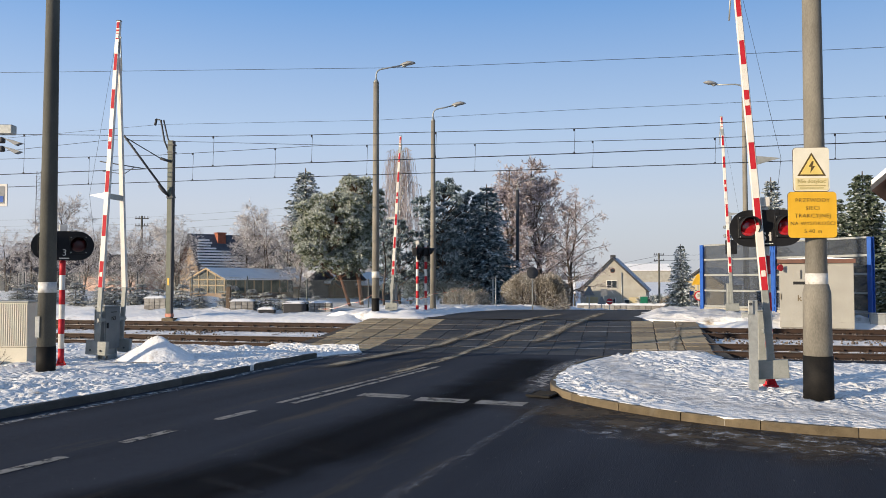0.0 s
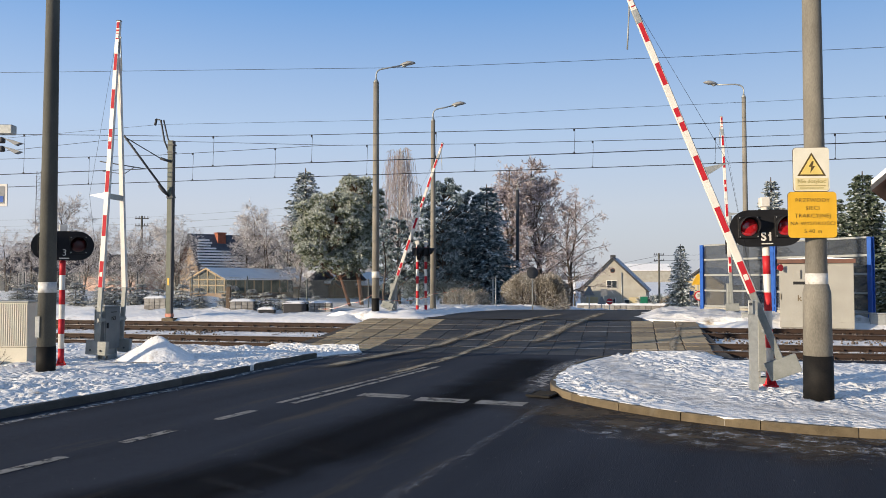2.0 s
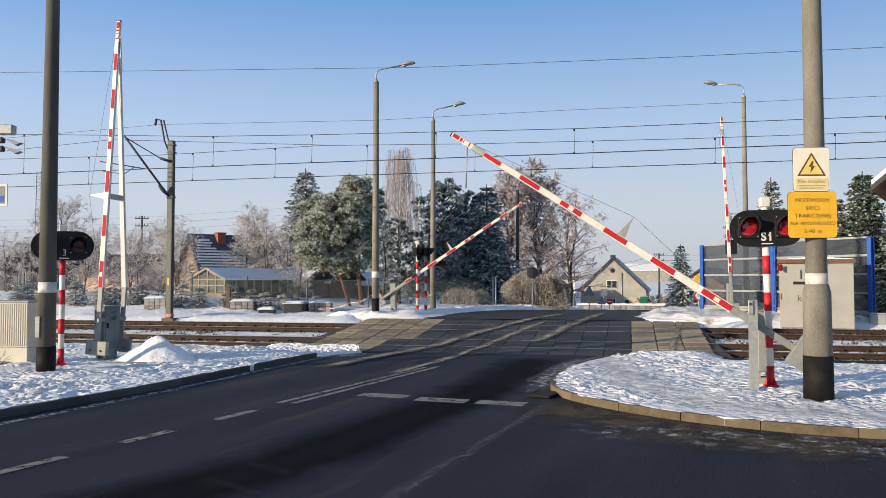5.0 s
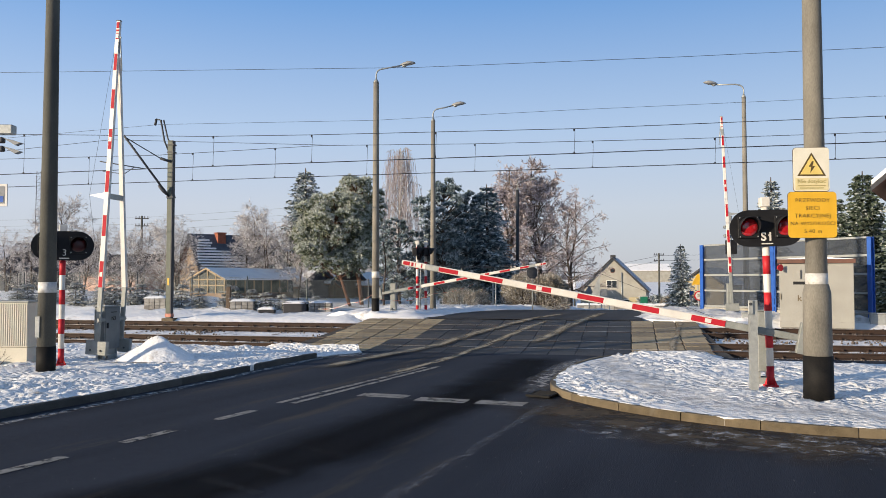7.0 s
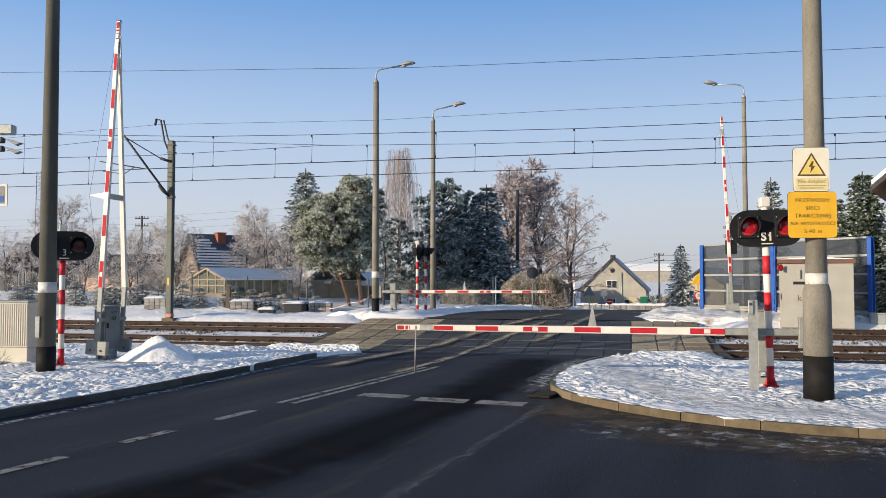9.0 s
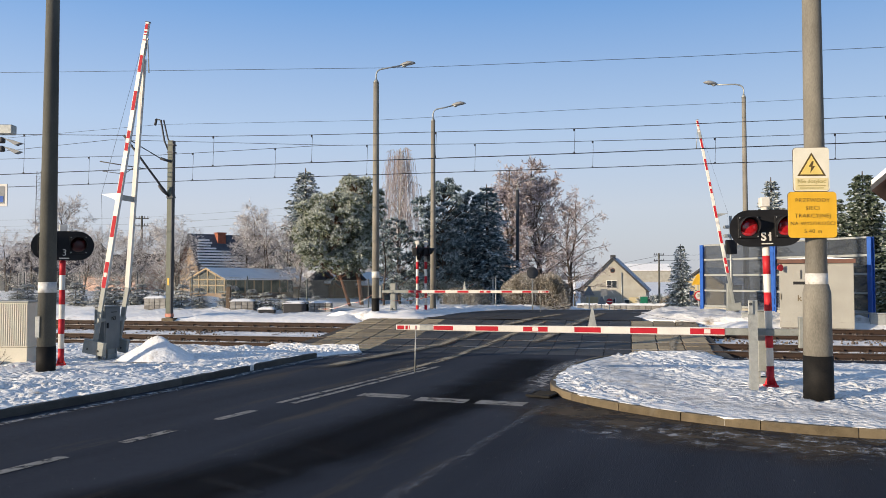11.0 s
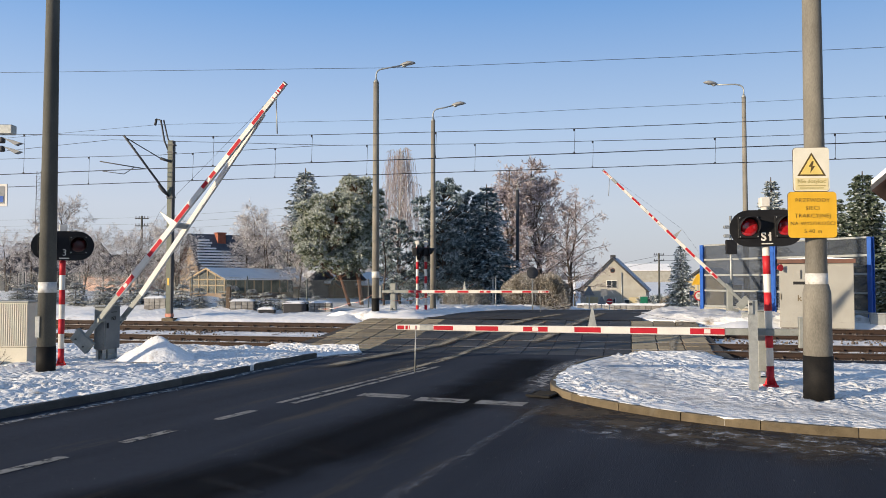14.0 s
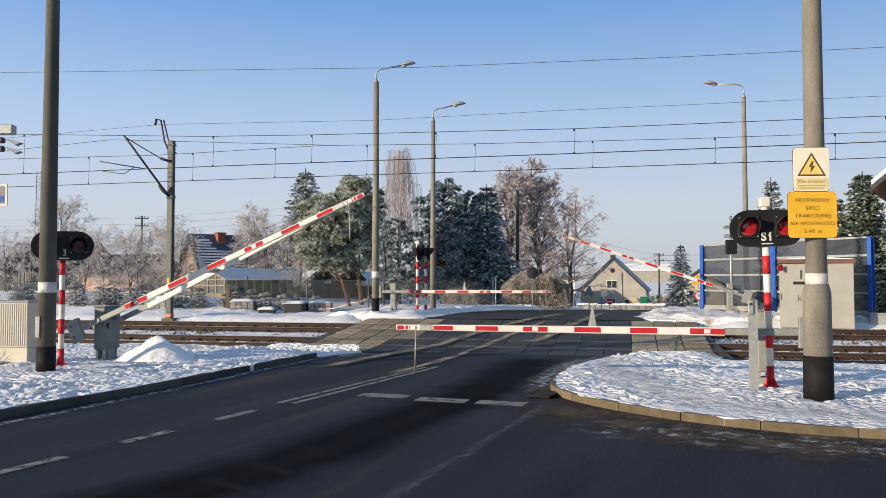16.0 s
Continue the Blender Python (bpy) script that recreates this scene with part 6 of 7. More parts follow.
house("house", pose(-0.535 * 62, 62, 0.2, 0, 0, 86), 5.4, 8.0, 3.2, 4.2, WALL_GREY, ROOF_SNOW, "grey flat garden house behind the fence", 0.2, [(-0.5, 1.2, 0.8, 0.9)])
house("house", pose(-0.36 * 60, 60, 0.3, 0, 0, 60), 5.0, 6.0, 2.0, 3.4, PINK_WALL, ROOF_DARK, "low garden house with a dark roof")
house("garden_shed", pose(-0.125 * 50, 50, 0.3, 0, 0, 60), 3.2, 4.2, 1.5, 2.5, WOOD, SNOW, "wooden garden shed under snow behind the pine")
house("garden_shed", pose(-0.16 * 48, 48, 0.3, 0, 0, 50), 2.8, 3.6, 1.3, 2.2, WALL_GREY, SNOW, "dark garden shed with a snowy roof")
house("garden_shed", pose(-0.062 * 52, 52, 0.2, 0, 0, 75), 2.6, 3.4, 1.4, 2.0, WALL_GREY, SNOW, "grey garden shed with a snowy roof")
# house whose eave reaches in at the edge
eh = house("house", pose(26.75, 37.6, 0.4, 0, 0, -35), 9.0, 9.0, 6.75, 10.6, PLASTER, SNOW, "house with snow on a dark overhanging eave", 0.75)

for sg in (-1, 1):
    part("snow_layer", Shape().prism([(0, 10.6 + 0.165), (sg * 5.2, 6.75 - 0.7 * 0.8556 + 0.165), (sg * 5.2, 6.75 - 0.7 * 0.8556 + 0.40), (0, 10.6 + 0.42)], -0.83, 9.8), SNOW, eh, "thick snow on the roof edge")

# greenhouse
gr = thing("greenhouse", pose(-0.302 * 42, 42, ground_at(-12.4, 42) - 0.02, 0, 0, -27), "wooden greenhouse with glass gable and snow on its roof", "greenhouse")
gw, gd, ge, gt = 2.5, 5.8, 1.05, 1.62
part("gable_pane", Shape().prism([(-gw / 2, 0.3), (gw / 2, 0.3), (gw / 2, ge), (0, gt - 0.04), (-gw / 2, ge)], 0.02, 0.03), GREENHOUSE_GLASS, gr, "dusty glass")
part("base_wall", Shape().box(-gw / 2, 0, -0.2, gw / 2, 0.06, 0.3).box(gw / 2 - 0.06, 0.06, -0.2, gw / 2, gd, 0.3).box(-gw / 2, 0.06, -0.2, -gw / 2 + 0.06, gd, 0.3), PLASTER_BROWN, gr)
part("side_pane", Shape().box(gw / 2 - 0.03, 0.05, 0.3, gw / 2 - 0.02, gd, ge), GREEN_PANE, gr, "dark green side glass")
for k in range(8):
    part("side_bar", Shape().box(gw / 2 - 0.02, 0.05 + k * 0.74, 0.3, gw / 2 + 0.03, 0.11 + k * 0.74, ge), TIMBER, gr, "pale timber bar")
for xx in (-gw / 2, -gw / 4, 0.0, gw / 4 - 0.05, gw / 2 - 0.06):
    part("frame_post", Shape().box(xx, -0.03, 0.25, xx + 0.06, 0.02, ge + (gt - ge) * (1 - abs(xx + 0.03) / (gw / 2)) - 0.02), TIMBER, gr, "pale timber post")
part("cross_rail", Shape().box(-gw / 2, -0.035, ge - 0.05, gw / 2, 0.0, ge + 0.02).box(-gw / 2, -0.035, 0.7, gw / 2, 0.0, 0.75), TIMBER, gr)
for sg in (-1, 1):
    part("roof", Shape().prism([(0, gt + 0.06), (sg * (gw / 2 + 0.15), ge), (sg * (gw / 2 + 0.15), ge - 0.05), (0, gt + 0.01)], -0.12, gd + 0.1), SNOW, gr, "roof panes under snow")
    part("barge_board", Shape().prism([(0, gt + 0.05), (sg * (gw / 2 + 0.15), ge - 0.01), (sg * (gw / 2 + 0.15), ge - 0.09), (0, gt - 0.05)], -0.15, -0.12), TIMBER, gr, "pale barge board")
part("rear_roof", Shape().prism([(-1.3, 0.9), (1.4, 0.9), (0, 1.4)], gd + 0.15, gd + 2.2), SNOW, gr, "lower snowy roof behind")

# ---- wire fence ----
fence = thing("wire_fence", Matrix(), "grey chain-link fence on steel posts round the gardens", "fence")
LINE = [(-24.5, 40.5), (-20.5, 38.2), (-17.5, 37.6), (-14.5, 37.0), (-11.7, 36.4), (-9.0, 35.9), (-6.2, 35.6), (-3.4, 35.6), (-0.8, 36.2), (1.8, 37.4)]
for i, ((x0, y0), (x1, y1)) in enumerate(zip(LINE, LINE[1:])):
    a, b = Vector((x0, y0, ground_at(x0, y0))), Vector((x1, y1, ground_at(x1, y1)))
    part("post", Shape().tube([a - Vector((0, 0, 0.2)), a + Vector((0, 0, 1.48))], 0.028, 8), FENCE_WIRE, fence)
    s = Shape()
    L = (b - a).length
    n, hgt = int(L / 0.085), 1.34
    for k in range(-int(hgt / 0.085), n):
        for sg in (0, 1):
            t0, t1 = k * 0.085, k * 0.085 + hgt
            c0, c1 = max(0, t0), min(L, t1)
            z0, z1 = c0 - t0, c1 - t0
            if sg:
                z0, z1 = hgt - z0, hgt - z1
            p0, p1 = a.lerp(b, c0 / L) + Vector((0, 0, z0 + 0.06)), a.lerp(b, c1 / L) + Vector((0, 0, z1 + 0.06))
            s.tube([p0, p1], 0.003, 3, caps=False, smooth=False)
    for z in (0.06, 0.7, 1.4):
        s.tube([a + Vector((0, 0, z)), b + Vector((0, 0, z))], 0.006, 4, caps=False)
    raw("mesh", s, FENCE_WIRE, fence)


# ---- stone blocks, snow heap, cabinets ----
def capped_block(x, y, w, d, h, body, label, name="stone_block", category="stone block"):
    ob = thing(name, pose(x, y, ground_at(x, y) + 0.02, 0, 0, rnd(-8, 6)), label, category, category + "s")
    n = 3
    if body is STONE:
        for i in range(4):
            for j in range(n):
                part("stone", Shape().box(-w / 2 + i * w / 4 + 0.008, -d / 2, j * h / n - 0.04, -w / 2 + (i + 1) * w / 4 - 0.008, d / 2, (j + 1) * h / n - 0.05, 0.015), STONE, ob)
    else:
        part("crate", Shape().box(-w / 2, -d / 2, -0.05, w / 2, d / 2, h, 0.03), body, ob)
    s = Shape()
    nx, ny = 9, 6
    for j in range(ny + 1):
        for i in range(nx + 1):
            fx, fy = i / nx - 0.5, j / ny - 0.5
            edge = max(abs(fx), abs(fy)) * 2
            s.v.append((fx * (w + 0.08), fy * (d + 0.08), h - 0.05 + (0.11 + 0.04 * noise.noise(Vector((i * 0.7 + x, j * 0.7, 1)))) * (1 - edge ** 4)))
    for j in range(ny):
        for i in range(nx):
            k = j * (nx + 1) + i
            s.f.append((k, k + 1, k + nx + 2, k + nx + 1))
            s.smooth.append(True)
    part("snow_cap", s, SNOW, ob, "cap of snow")


capped_block(-0.3655 * 35.4, 35.4, 1.0, 0.6, 0.5, STONE, "pale stone pile with a cap of snow")
capped_block(-0.256 * 34.6, 34.6, 1.02, 0.6, 0.48, STONE, "stacked grey stones with a cap of snow")
capped_block(-0.156 * 34.4, 34.4, 0.95, 0.6, 0.45, STONE, "stacked grey stones with a cap of snow")
capped_block(-0.188 * 34.2, 34.2, 1.0, 0.6, 0.44, DARK_BOX, "dark crate with a cap of snow", "crate", "crate")
capped_block(-0.225 * 34.3, 34.3, 0.7, 0.4, 0.16, DARK_BOX, "dark tyre-like heap under snow", "crate", "crate")
wp = thing("wooden_post", pose(-0.2745 * 35.2, 35.2, ground_at(-9.6, 35.2)), "weathered wooden post by the wire fence", "post")
part("post", Shape().box(-0.09, -0.09, -0.2, 0.09, 0.09, 1.05, 0.02), WOOD, wp)

heap = Shape()
n = 40
for j in range(n + 1):
    for i in range(n + 1):
        fx, fy = i / n * 2 - 1, j / n * 2 - 1
        r = math.hypot(fx, fy)
        z = 0.50 * max(0, 1 - r) ** 0.9 * (1 + 0.18 * noise.noise(Vector((fx * 3, fy * 3, 5)))) + 0.02 * noise.noise(Vector((fx * 11, fy * 11, 2))) * (r < 0.95)
        heap.v.append((fx * 0.75, fy * 0.6, z - 0.03))
for j in range(n):
    for i in range(n):
        k = j * (n + 1) + i
        heap.f.append((k, k + 1, k + n + 2, k + n + 1))
        heap.smooth.append(True)
ob = part("snow_mound", heap, SNOW, None, m=pose(-0.365 * 17.2, 17.2, 0.13) @ Matrix.Diagonal((1.15, 1.0, 1.05, 1)))
tagged(ob, "small pointed mound of shovelled snow, grass beside it", "snow mound")
hg = Shape()
for i in range(70):
    a = rnd(0.2, 1.1) * (1 if i % 2 else -1)
    p = Vector((0.24 * a + rnd(-0.08, 0.08), rnd(-0.1, 0.15), 0.36 - 0.2 * abs(a)))
    blade(hg, p, (Vector((a, rnd(-0.3, 0.3), 0.5))).normalized(), rnd(0.08, 0.22), 0.012)
raw("dry_grass", hg, HEDGE_T, ob, "dry grass stalks")

p = W(-12.22, 14.2)
cab = thing("cable_cabinet", pose(p.x, p.y, 0.1, 0, 0, -4), "cream ribbed cable cabinet with snow at its foot", "cabinet")
part("base", Shape().box(-0.40, -0.18, -0.1, 0.40, 0.18, 0.34, 0.01), CREAM, cab)
body = part("body", Shape().box(-0.41, -0.19, 0.345, 0.41, 0.19, 1.27, 0.012), CREAM, cab)
part("lid", Shape().box(-0.43, -0.21, 1.27, 0.43, 0.21, 1.31, 0.012), GREY, cab, "grey lid")
for k in range(17):
    x = -0.38 + k * 0.047
    part("rib", Shape().box(x, -0.202, 0.37, x + 0.026, -0.188, 1.25, 0.004), CREAM, body)
p = W(-12.9, 13.4)
bx = thing("junction_box", pose(p.x, p.y, 0.1, 0, 0, -4), "low black junction box in the snow", "junction box")
part("box", Shape().box(-0.15, -0.12, -0.05, 0.15, 0.12, 0.2, 0.02), DARK_BOX, bx)
bush(W(-12.0, 13.2).x, W(-12.0, 13.2).y, 0.12, 0.7, 0.4, 0.3, HEDGE_T, "dry weeds in the snow by the pole", 90, "dry_weed", 0.2, "weed", 0.008)

# pole at the picture's border that carries floodlights and a panel
p = W(-15.6, 16.1)
fp = thing("floodlight_pole", pose(p.x, p.y, 0.1), "steel pole with grey floodlights and cameras", "pole")
part("pole", Shape().tube([(0, 0, -0.2), (0, 0, 6.2)], [0.09, 0.06], 12), GALV, fp)
part("cross_arm", Shape().tube([(0, 0, 5.08), (1.0, 0, 5.08)], 0.025, 8), GALV, fp)
part("camera_box", Shape().box(1.0, -0.12, 5.3, 1.40, 0.12, 5.53, 0.02), GALV, fp, "grey camera housing")
for z in (5.16, 4.95):
    fl = part("floodlight", Shape().box(0.95, -0.08, z - 0.07, 1.16, 0.08, z + 0.07, 0.03), DARK_STEEL, fp)
    part("reflector", Shape().add([(1.16, -0.05, z + 0.05), (1.16, 0.05, z + 0.05), (1.38, 0.05, z + 0.0), (1.38, -0.05, z + 0.0), (1.60, -0.08, z - 0.07), (1.60, 0.08, z - 0.07), (1.46, 0.08, z - 0.13), (1.46, -0.08, z - 0.13)],
                                  [(0, 1, 2, 3), (3, 2, 5, 4), (4, 5, 6, 7), (0, 3, 4, 7), (1, 6, 5, 2), (0, 7, 6, 1)]), SIGN_BACK, fl)
    part("link", Shape().tube([(0, 0, z), (0.98, 0, z)], 0.02, 6), GALV, fp)
pl = part("panel", Shape().box(0.58, -0.05, 3.53, 1.29, -0.02, 4.08, 0.006), WHITE, fp, "white framed panel")
part("panel_field", Shape().box(0.63, -0.055, 3.6, 1.23, -0.051, 4.02), SIGN_BACK, pl)
part("panel_mark", Shape().box(1.08, -0.06, 3.63, 1.2, -0.056, 3.78), BLUE, pl, "blue mark")
part("panel_arm", Shape().tube([(0, 0, 3.8), (0.6, -0.03, 3.8)], 0.02, 6), GALV, fp)

# ---- glass screen and hut ----
A, B = Vector((11.4, 34.2, 0)), Vector((14.98, 27.3, 0))
way = (B - A).normalized()
L = (B - A).length
turn = math.degrees(math.atan2(way.y, way.x))
sc = thing("glass_screen", pose(A.x, A.y, 0.30, 0, 0, turn), "smoky glass screen wall with blue steel posts", "screen wall")
H = 3.05
for x, w in ((0.0, 0.09), (L * 0.475, 0.09), (L, 0.075)):
    part("post", Shape().box(x - w, -0.1, -0.3, x + w, -0.08, H).box(x - w, 0.08, -0.3, x + w, 0.1, H).box(x - 0.015, -0.08, -0.3, x + 0.015, 0.08, H), BLUE, sc, "blue steel post")
for k in range(8):
    x = L * 0.475
    part("rung", Shape().box(x - 0.17, -0.14, 0.1 + k * 0.36, x + 0.17, -0.102, 0.2 + k * 0.36), BLUE, sc)
part("post", Shape().box(L * 0.475 - 0.2, -0.145, -0.3, L * 0.475 - 0.15, -0.1, H - 0.1).box(L * 0.475 + 0.15, -0.145, -0.3, L * 0.475 + 0.2, -0.1, H - 0.1), BLUE, sc)
for x0, x1 in ((0.1, L * 0.475 - 0.1), (L * 0.475 + 0.1, L - 0.12)):
    part("plinth", Shape().box(x0, -0.07, -0.4, x1, 0.07, 0.36, 0.01), PLASTER, sc, "cream concrete plinth")
    for k in range(4):
        z0 = 0.38 + k * 0.665
        part("pane", Shape().box(x0, -0.012, z0 + 0.06, x1, 0.012, z0 + 0.655), SCREEN_GLASS, sc, "smoky glass pane")
        part("pane_rail", Shape().box(x0, -0.045, z0 - 0.01, x1, 0.045, z0 + 0.07, 0.006), GALV, sc, "pale metal rail")
    part("pane_rail", Shape().box(x0, -0.045, 3.0, x1, 0.045, 3.07, 0.006), GALV, sc, "pale metal rail")

hut = thing("signal_hut", pose(11.55, 26.8, 0.12, 0, 0, -24), "pale relay hut with a brown roof edge", "hut")
w, d, h = 2.27, 1.1, 2.28
part("wall", Shape().box(0, 0, 0.1, w, d, h, 0.012), HUT, hut)
part("plinth", Shape().box(0.03, 0.03, -0.5, w - 0.03, d - 0.03, 0.1), STONE, hut)
rf = part("roof", Shape().box(-0.06, -0.08, h, w + 0.06, d + 0.08, h + 0.14, 0.01), BRICK_ROOF, hut, "red-brown roof edge")
part("roof_top", Shape().prism([(-0.06, h + 0.14), (w + 0.06, h + 0.14), (w / 2, h + 0.22)], -0.08, d + 0.08), SNOW, hut, "thin snow on the roof")
dr = part("door_panel", Shape().box(0.35, -0.012, 0.16, 1.25, 0.003, 0.62, 0.004), HUT, hut)
part("vent", Shape().box(0.45, -0.03, 1.75, 0.66, 0.0, 2.05, 0.006), HUT, hut)
# dark strip that paints the shade at the vent's right side
part("vent_shade_strip", Shape().box(0.665, -0.034, 1.75, 0.69, 0.0, 2.05), DARK_STEEL, hut)
part("sign_bar", Shape().box(0.43, -0.006, 1.56, 1.05, -0.001, 1.66, 0.0), BLACK, hut, "dark bar of a maker's mark")
letters("k", 0.30, INK, hut, pose(0.62, -0.004, 1.09), label="dark letter k")
part("handle", Shape().box(0.03, -0.03, 1.05, 0.055, 0.0, 1.25), INK, hut)
part("hut_line", Shape().box(0.0, -0.004, 0.28, w, 0.0, 0.30), STONE, hut)
horn = part("siren", Shape().tube([(0.04, 0.02, 2.13), (0.0, -0.2, 2.13)], [0.03, 0.03], 8).tube([(0.0, -0.2, 2.13), (0.05, -0.25, 2.13)], [0.09, 0.12], 14), RED, hut, "round red siren")
# cable cabinets low by the hut
for bx, by, bw, bh in ((14.55, 26.6, 0.5, 0.62), (15.2, 26.9, 0.45, 0.55), (10.55, 27.6, 0.6, 0.6)):
    cb = thing("cable_box", pose(bx, by, 0.05, 0, 0, -20), "small grey cable box on the ground by the hut", "cable box", "cable boxes")
    part("body", Shape().box(0, 0, -0.4, bw, 0.35, bh, 0.015), GALV, cb)
    part("lid", Shape().box(-0.02, -0.02, bh + 0.002, bw + 0.02, 0.37, bh + 0.045, 0.01), GALV, cb)
# camera post between the barrier and the screen
p = D(0.3695, 30.6)
cp = thing("camera_post", pose(p, 30.6, 0.3), "thin galvanised post with cameras and a black lamp", "post")
part("post", Shape().tube([(0, 0, -0.2), (0, 0, 4.05)], 0.05, 10), GALV, cp)
part("lamp_box", Shape().box(-0.22, -0.12, 2.55, 0.2, 0.02, 3.1, 0.02), BLACK, cp, "black lamp box seen from behind")
for z in (3.2, 3.55):
    part("camera", Shape().box(-0.28, -0.1, z, -0.06, 0.06, z + 0.12, 0.02).tube([(-0.1, 0, z + 0.06), (0, 0, z + 0.06)], 0.02, 6), GALV, cp)
part("service_box", Shape().box(-0.2, -0.2, 0.0, 0.2, 0.1, 0.4, 0.02), GREY, cp)


# ---- road signs and far poles ----
def road_sign(bearing, Y, z, h, kind_, label, size=0.8, mat=None, post=None):
    x = bearing * Y
    ob = thing("road_sign", pose(x, Y, z, 0, 0, 0), label, "road sign", "road signs")
    part("post", Shape().tube([(0, 0, -0.8), (0, 0, h)], 0.035, 8), post or GALV, ob)
    r = size / 2
    if kind_ == "triangle":
        part("plate", Shape().prism([(-r, h - 0.6 * size), (r, h - 0.6 * size), (0.06, h + 0.25 * size), (-0.06, h + 0.25 * size)], -0.05, -0.04), mat, ob)
    elif kind_ == "round":
        rim = part("plate", Shape().prism([(r * math.cos(t * 0.2618), h - r + r * math.sin(t * 0.2618)) for t in range(24)], -0.05, -0.04), mat, ob)
        return ob, rim
    elif kind_ == "stop":
        part("plate", Shape().prism([(r * math.cos(t * 0.7854 + 0.3927), h - r + r * math.sin(t * 0.7854 + 0.3927)) for t in range(8)], -0.05, -0.04), mat, ob)
    else:
        part("plate", Shape().box(-r, -0.05, h - size, r, -0.04, h, 0.003), mat, ob)
    return ob, None


road_sign(0.187, 52, -0.1, 1.32, "triangle", "grey back of a triangular road sign", 0.72, SIGN_BACK)
road_sign(0.203, 56, -0.3, 0.75, "triangle", "grey back of a give-way sign", 0.6, SIGN_BACK)
road_sign(0.206, 70, -0.9, 1.9, "square", "small blue road sign by the house", 0.6, SIGN_BACK)
ob, rim = road_sign(0.213, 66, -0.8, 1.05, "round", "red no-entry sign on a grey post", 0.52, RED)
part("white_bar", Shape().box(-0.19, -0.056, 0.755, 0.19, -0.051, 0.825), WHITE, rim, "white bar")
ob, rim = road_sign(0.3275, 48, 0.0, 1.15, "round", "round speed limit sign with a red rim", 0.6, RED)
part("white_disc", Shape().prism([(0.225 * math.cos(t * 0.2618), 0.85 + 0.225 * math.sin(t * 0.2618)) for t in range(24)], -0.056, -0.051), WHITE, rim, "white disc")
letters("30", 0.27, INK, rim, pose(0, -0.058, 0.85), label="black 30")
road_sign(0.3265, 50, 0.0, 2.0, "triangle", "yellow and brown triangular sign by the screen", 0.8, YELLOW)
road_sign(0.318, 52, -0.1, 1.2, "square", "small blue sign by the road", 0.26, BLUE)
road_sign(0.257, 80, -1.2, 1.3, "square", "green sign beside the garden", 0.75, GREEN_PLASTIC)
road_sign(0.1145, 40, 0.2, 2.3, "stop", "grey back of an octagonal sign on a post", 0.62, DARK_STEEL)
for b in (0.064, 0.0675):
    road_sign(b, 38.5, 0.25, 1.75, "square", "slim grey sign post seen from its edge", 0.06, SIGN_BACK)
# low snowy wall before the house
gwall = thing("garden_wall", pose(0.172 * 80, 80, -1.2, 0, 0, -8), "low stone garden wall under snow", "garden wall")
for k in range(14):
    part("stone", Shape().box(k * 0.62, 0, -0.5, k * 0.62 + 0.6, 0.4, 0.45 + rnd(-0.08, 0.05), 0.05), STONE, gwall)
cap = Shape()
for k in range(60):
    for j in range(5):
        cap.v.append((k * 0.149 - 0.05, j * 0.14 - 0.08, 0.42 + 0.22 * math.sin(math.pi * j / 4) * (1 + 0.6 * noise.noise(Vector((k * 0.3, j, 2))))))
for k in range(59):
    for j in range(4):
        cap.f.append((k * 5 + j, k * 5 + j + 1, k * 5 + j + 6, k * 5 + j + 5))
        cap.smooth.append(True)
part("snow_cap", cap, SNOW, gwall, "thick snow")
for b, Y in ((0.262, 82), (0.276, 84), (0.292, 80), (0.315, 78)):
    bush(b * Y, Y, -1.4, 2.2, 1.2, 1.5, SPRUCE_N if b < 0.28 else HEDGE_T, "snowy shrub beside the house", 800, "shrub", 0.4, "shrub", 0.08)


def utility_pole(x, y, z, h, label):
    ob = thing("utility_pole", pose(x, y, z), label, "utility pole", "utility poles")
    part("pole", Shape().tube([(0, 0, -0.5), (0, 0, h)], [0.16, 0.11], 8), CONCRETE_DARK, ob)
    for k in range(2):
        part("cross_arm", Shape().box(-0.75, -0.05, h - 0.35 - k * 0.8, 0.75, 0.05, h - 0.25 - k * 0.8), DARK_STEEL, ob)
        for x_ in (-0.65, -0.3, 0.3, 0.65):
            part("insulator", Shape().tube([(x_, 0, h - 0.25 - k * 0.8), (x_, 0, h - 0.02 - k * 0.8)], [0.05, 0.035], 6), DARK_STEEL, ob)
    return ob


utility_pole(0.277 * 110, 110, -2.2, 7.8, "far concrete utility pole with insulators")
utility_pole(-0.387 * 85, 85, 0.3, 8.5, "dark wooden utility pole with insulators behind gardens")
utility_pole(0.1685 * 120, 120, -2.4, 5.6, "far concrete utility pole with insulators")
for z0, dz in ((5.4, 0.0), (4.7, 0.0)):
    pts = [Vector((-20, 118, z0 + 0.6)), Vector((0.1685 * 120, 120, z0 - 2.6 + 0.0)), Vector((0.277 * 110, 110, z0 - 0.2)), Vector((75, 100, z0 + 0.5))]
    tagged(part("power_line", Shape().tube(pts, 0.018, 4, caps=False), WIRE), "thin far power line over the roofs", "overhead wire")
for z0 in (9.6, 8.9, 8.2):
    pts = [Vector((-80, 95, z0 - 1.0)), Vector((-0.387 * 85, 85, z0 - 1.0)), Vector((-8, 75, z0 - 0.4)), Vector((5.7, 60, z0 - 1.4))]
    tagged(part("power_line", Shape().tube(pts, 0.010, 4, caps=False), FENCE_WIRE), "thin pale power line over the gardens", "overhead wire")

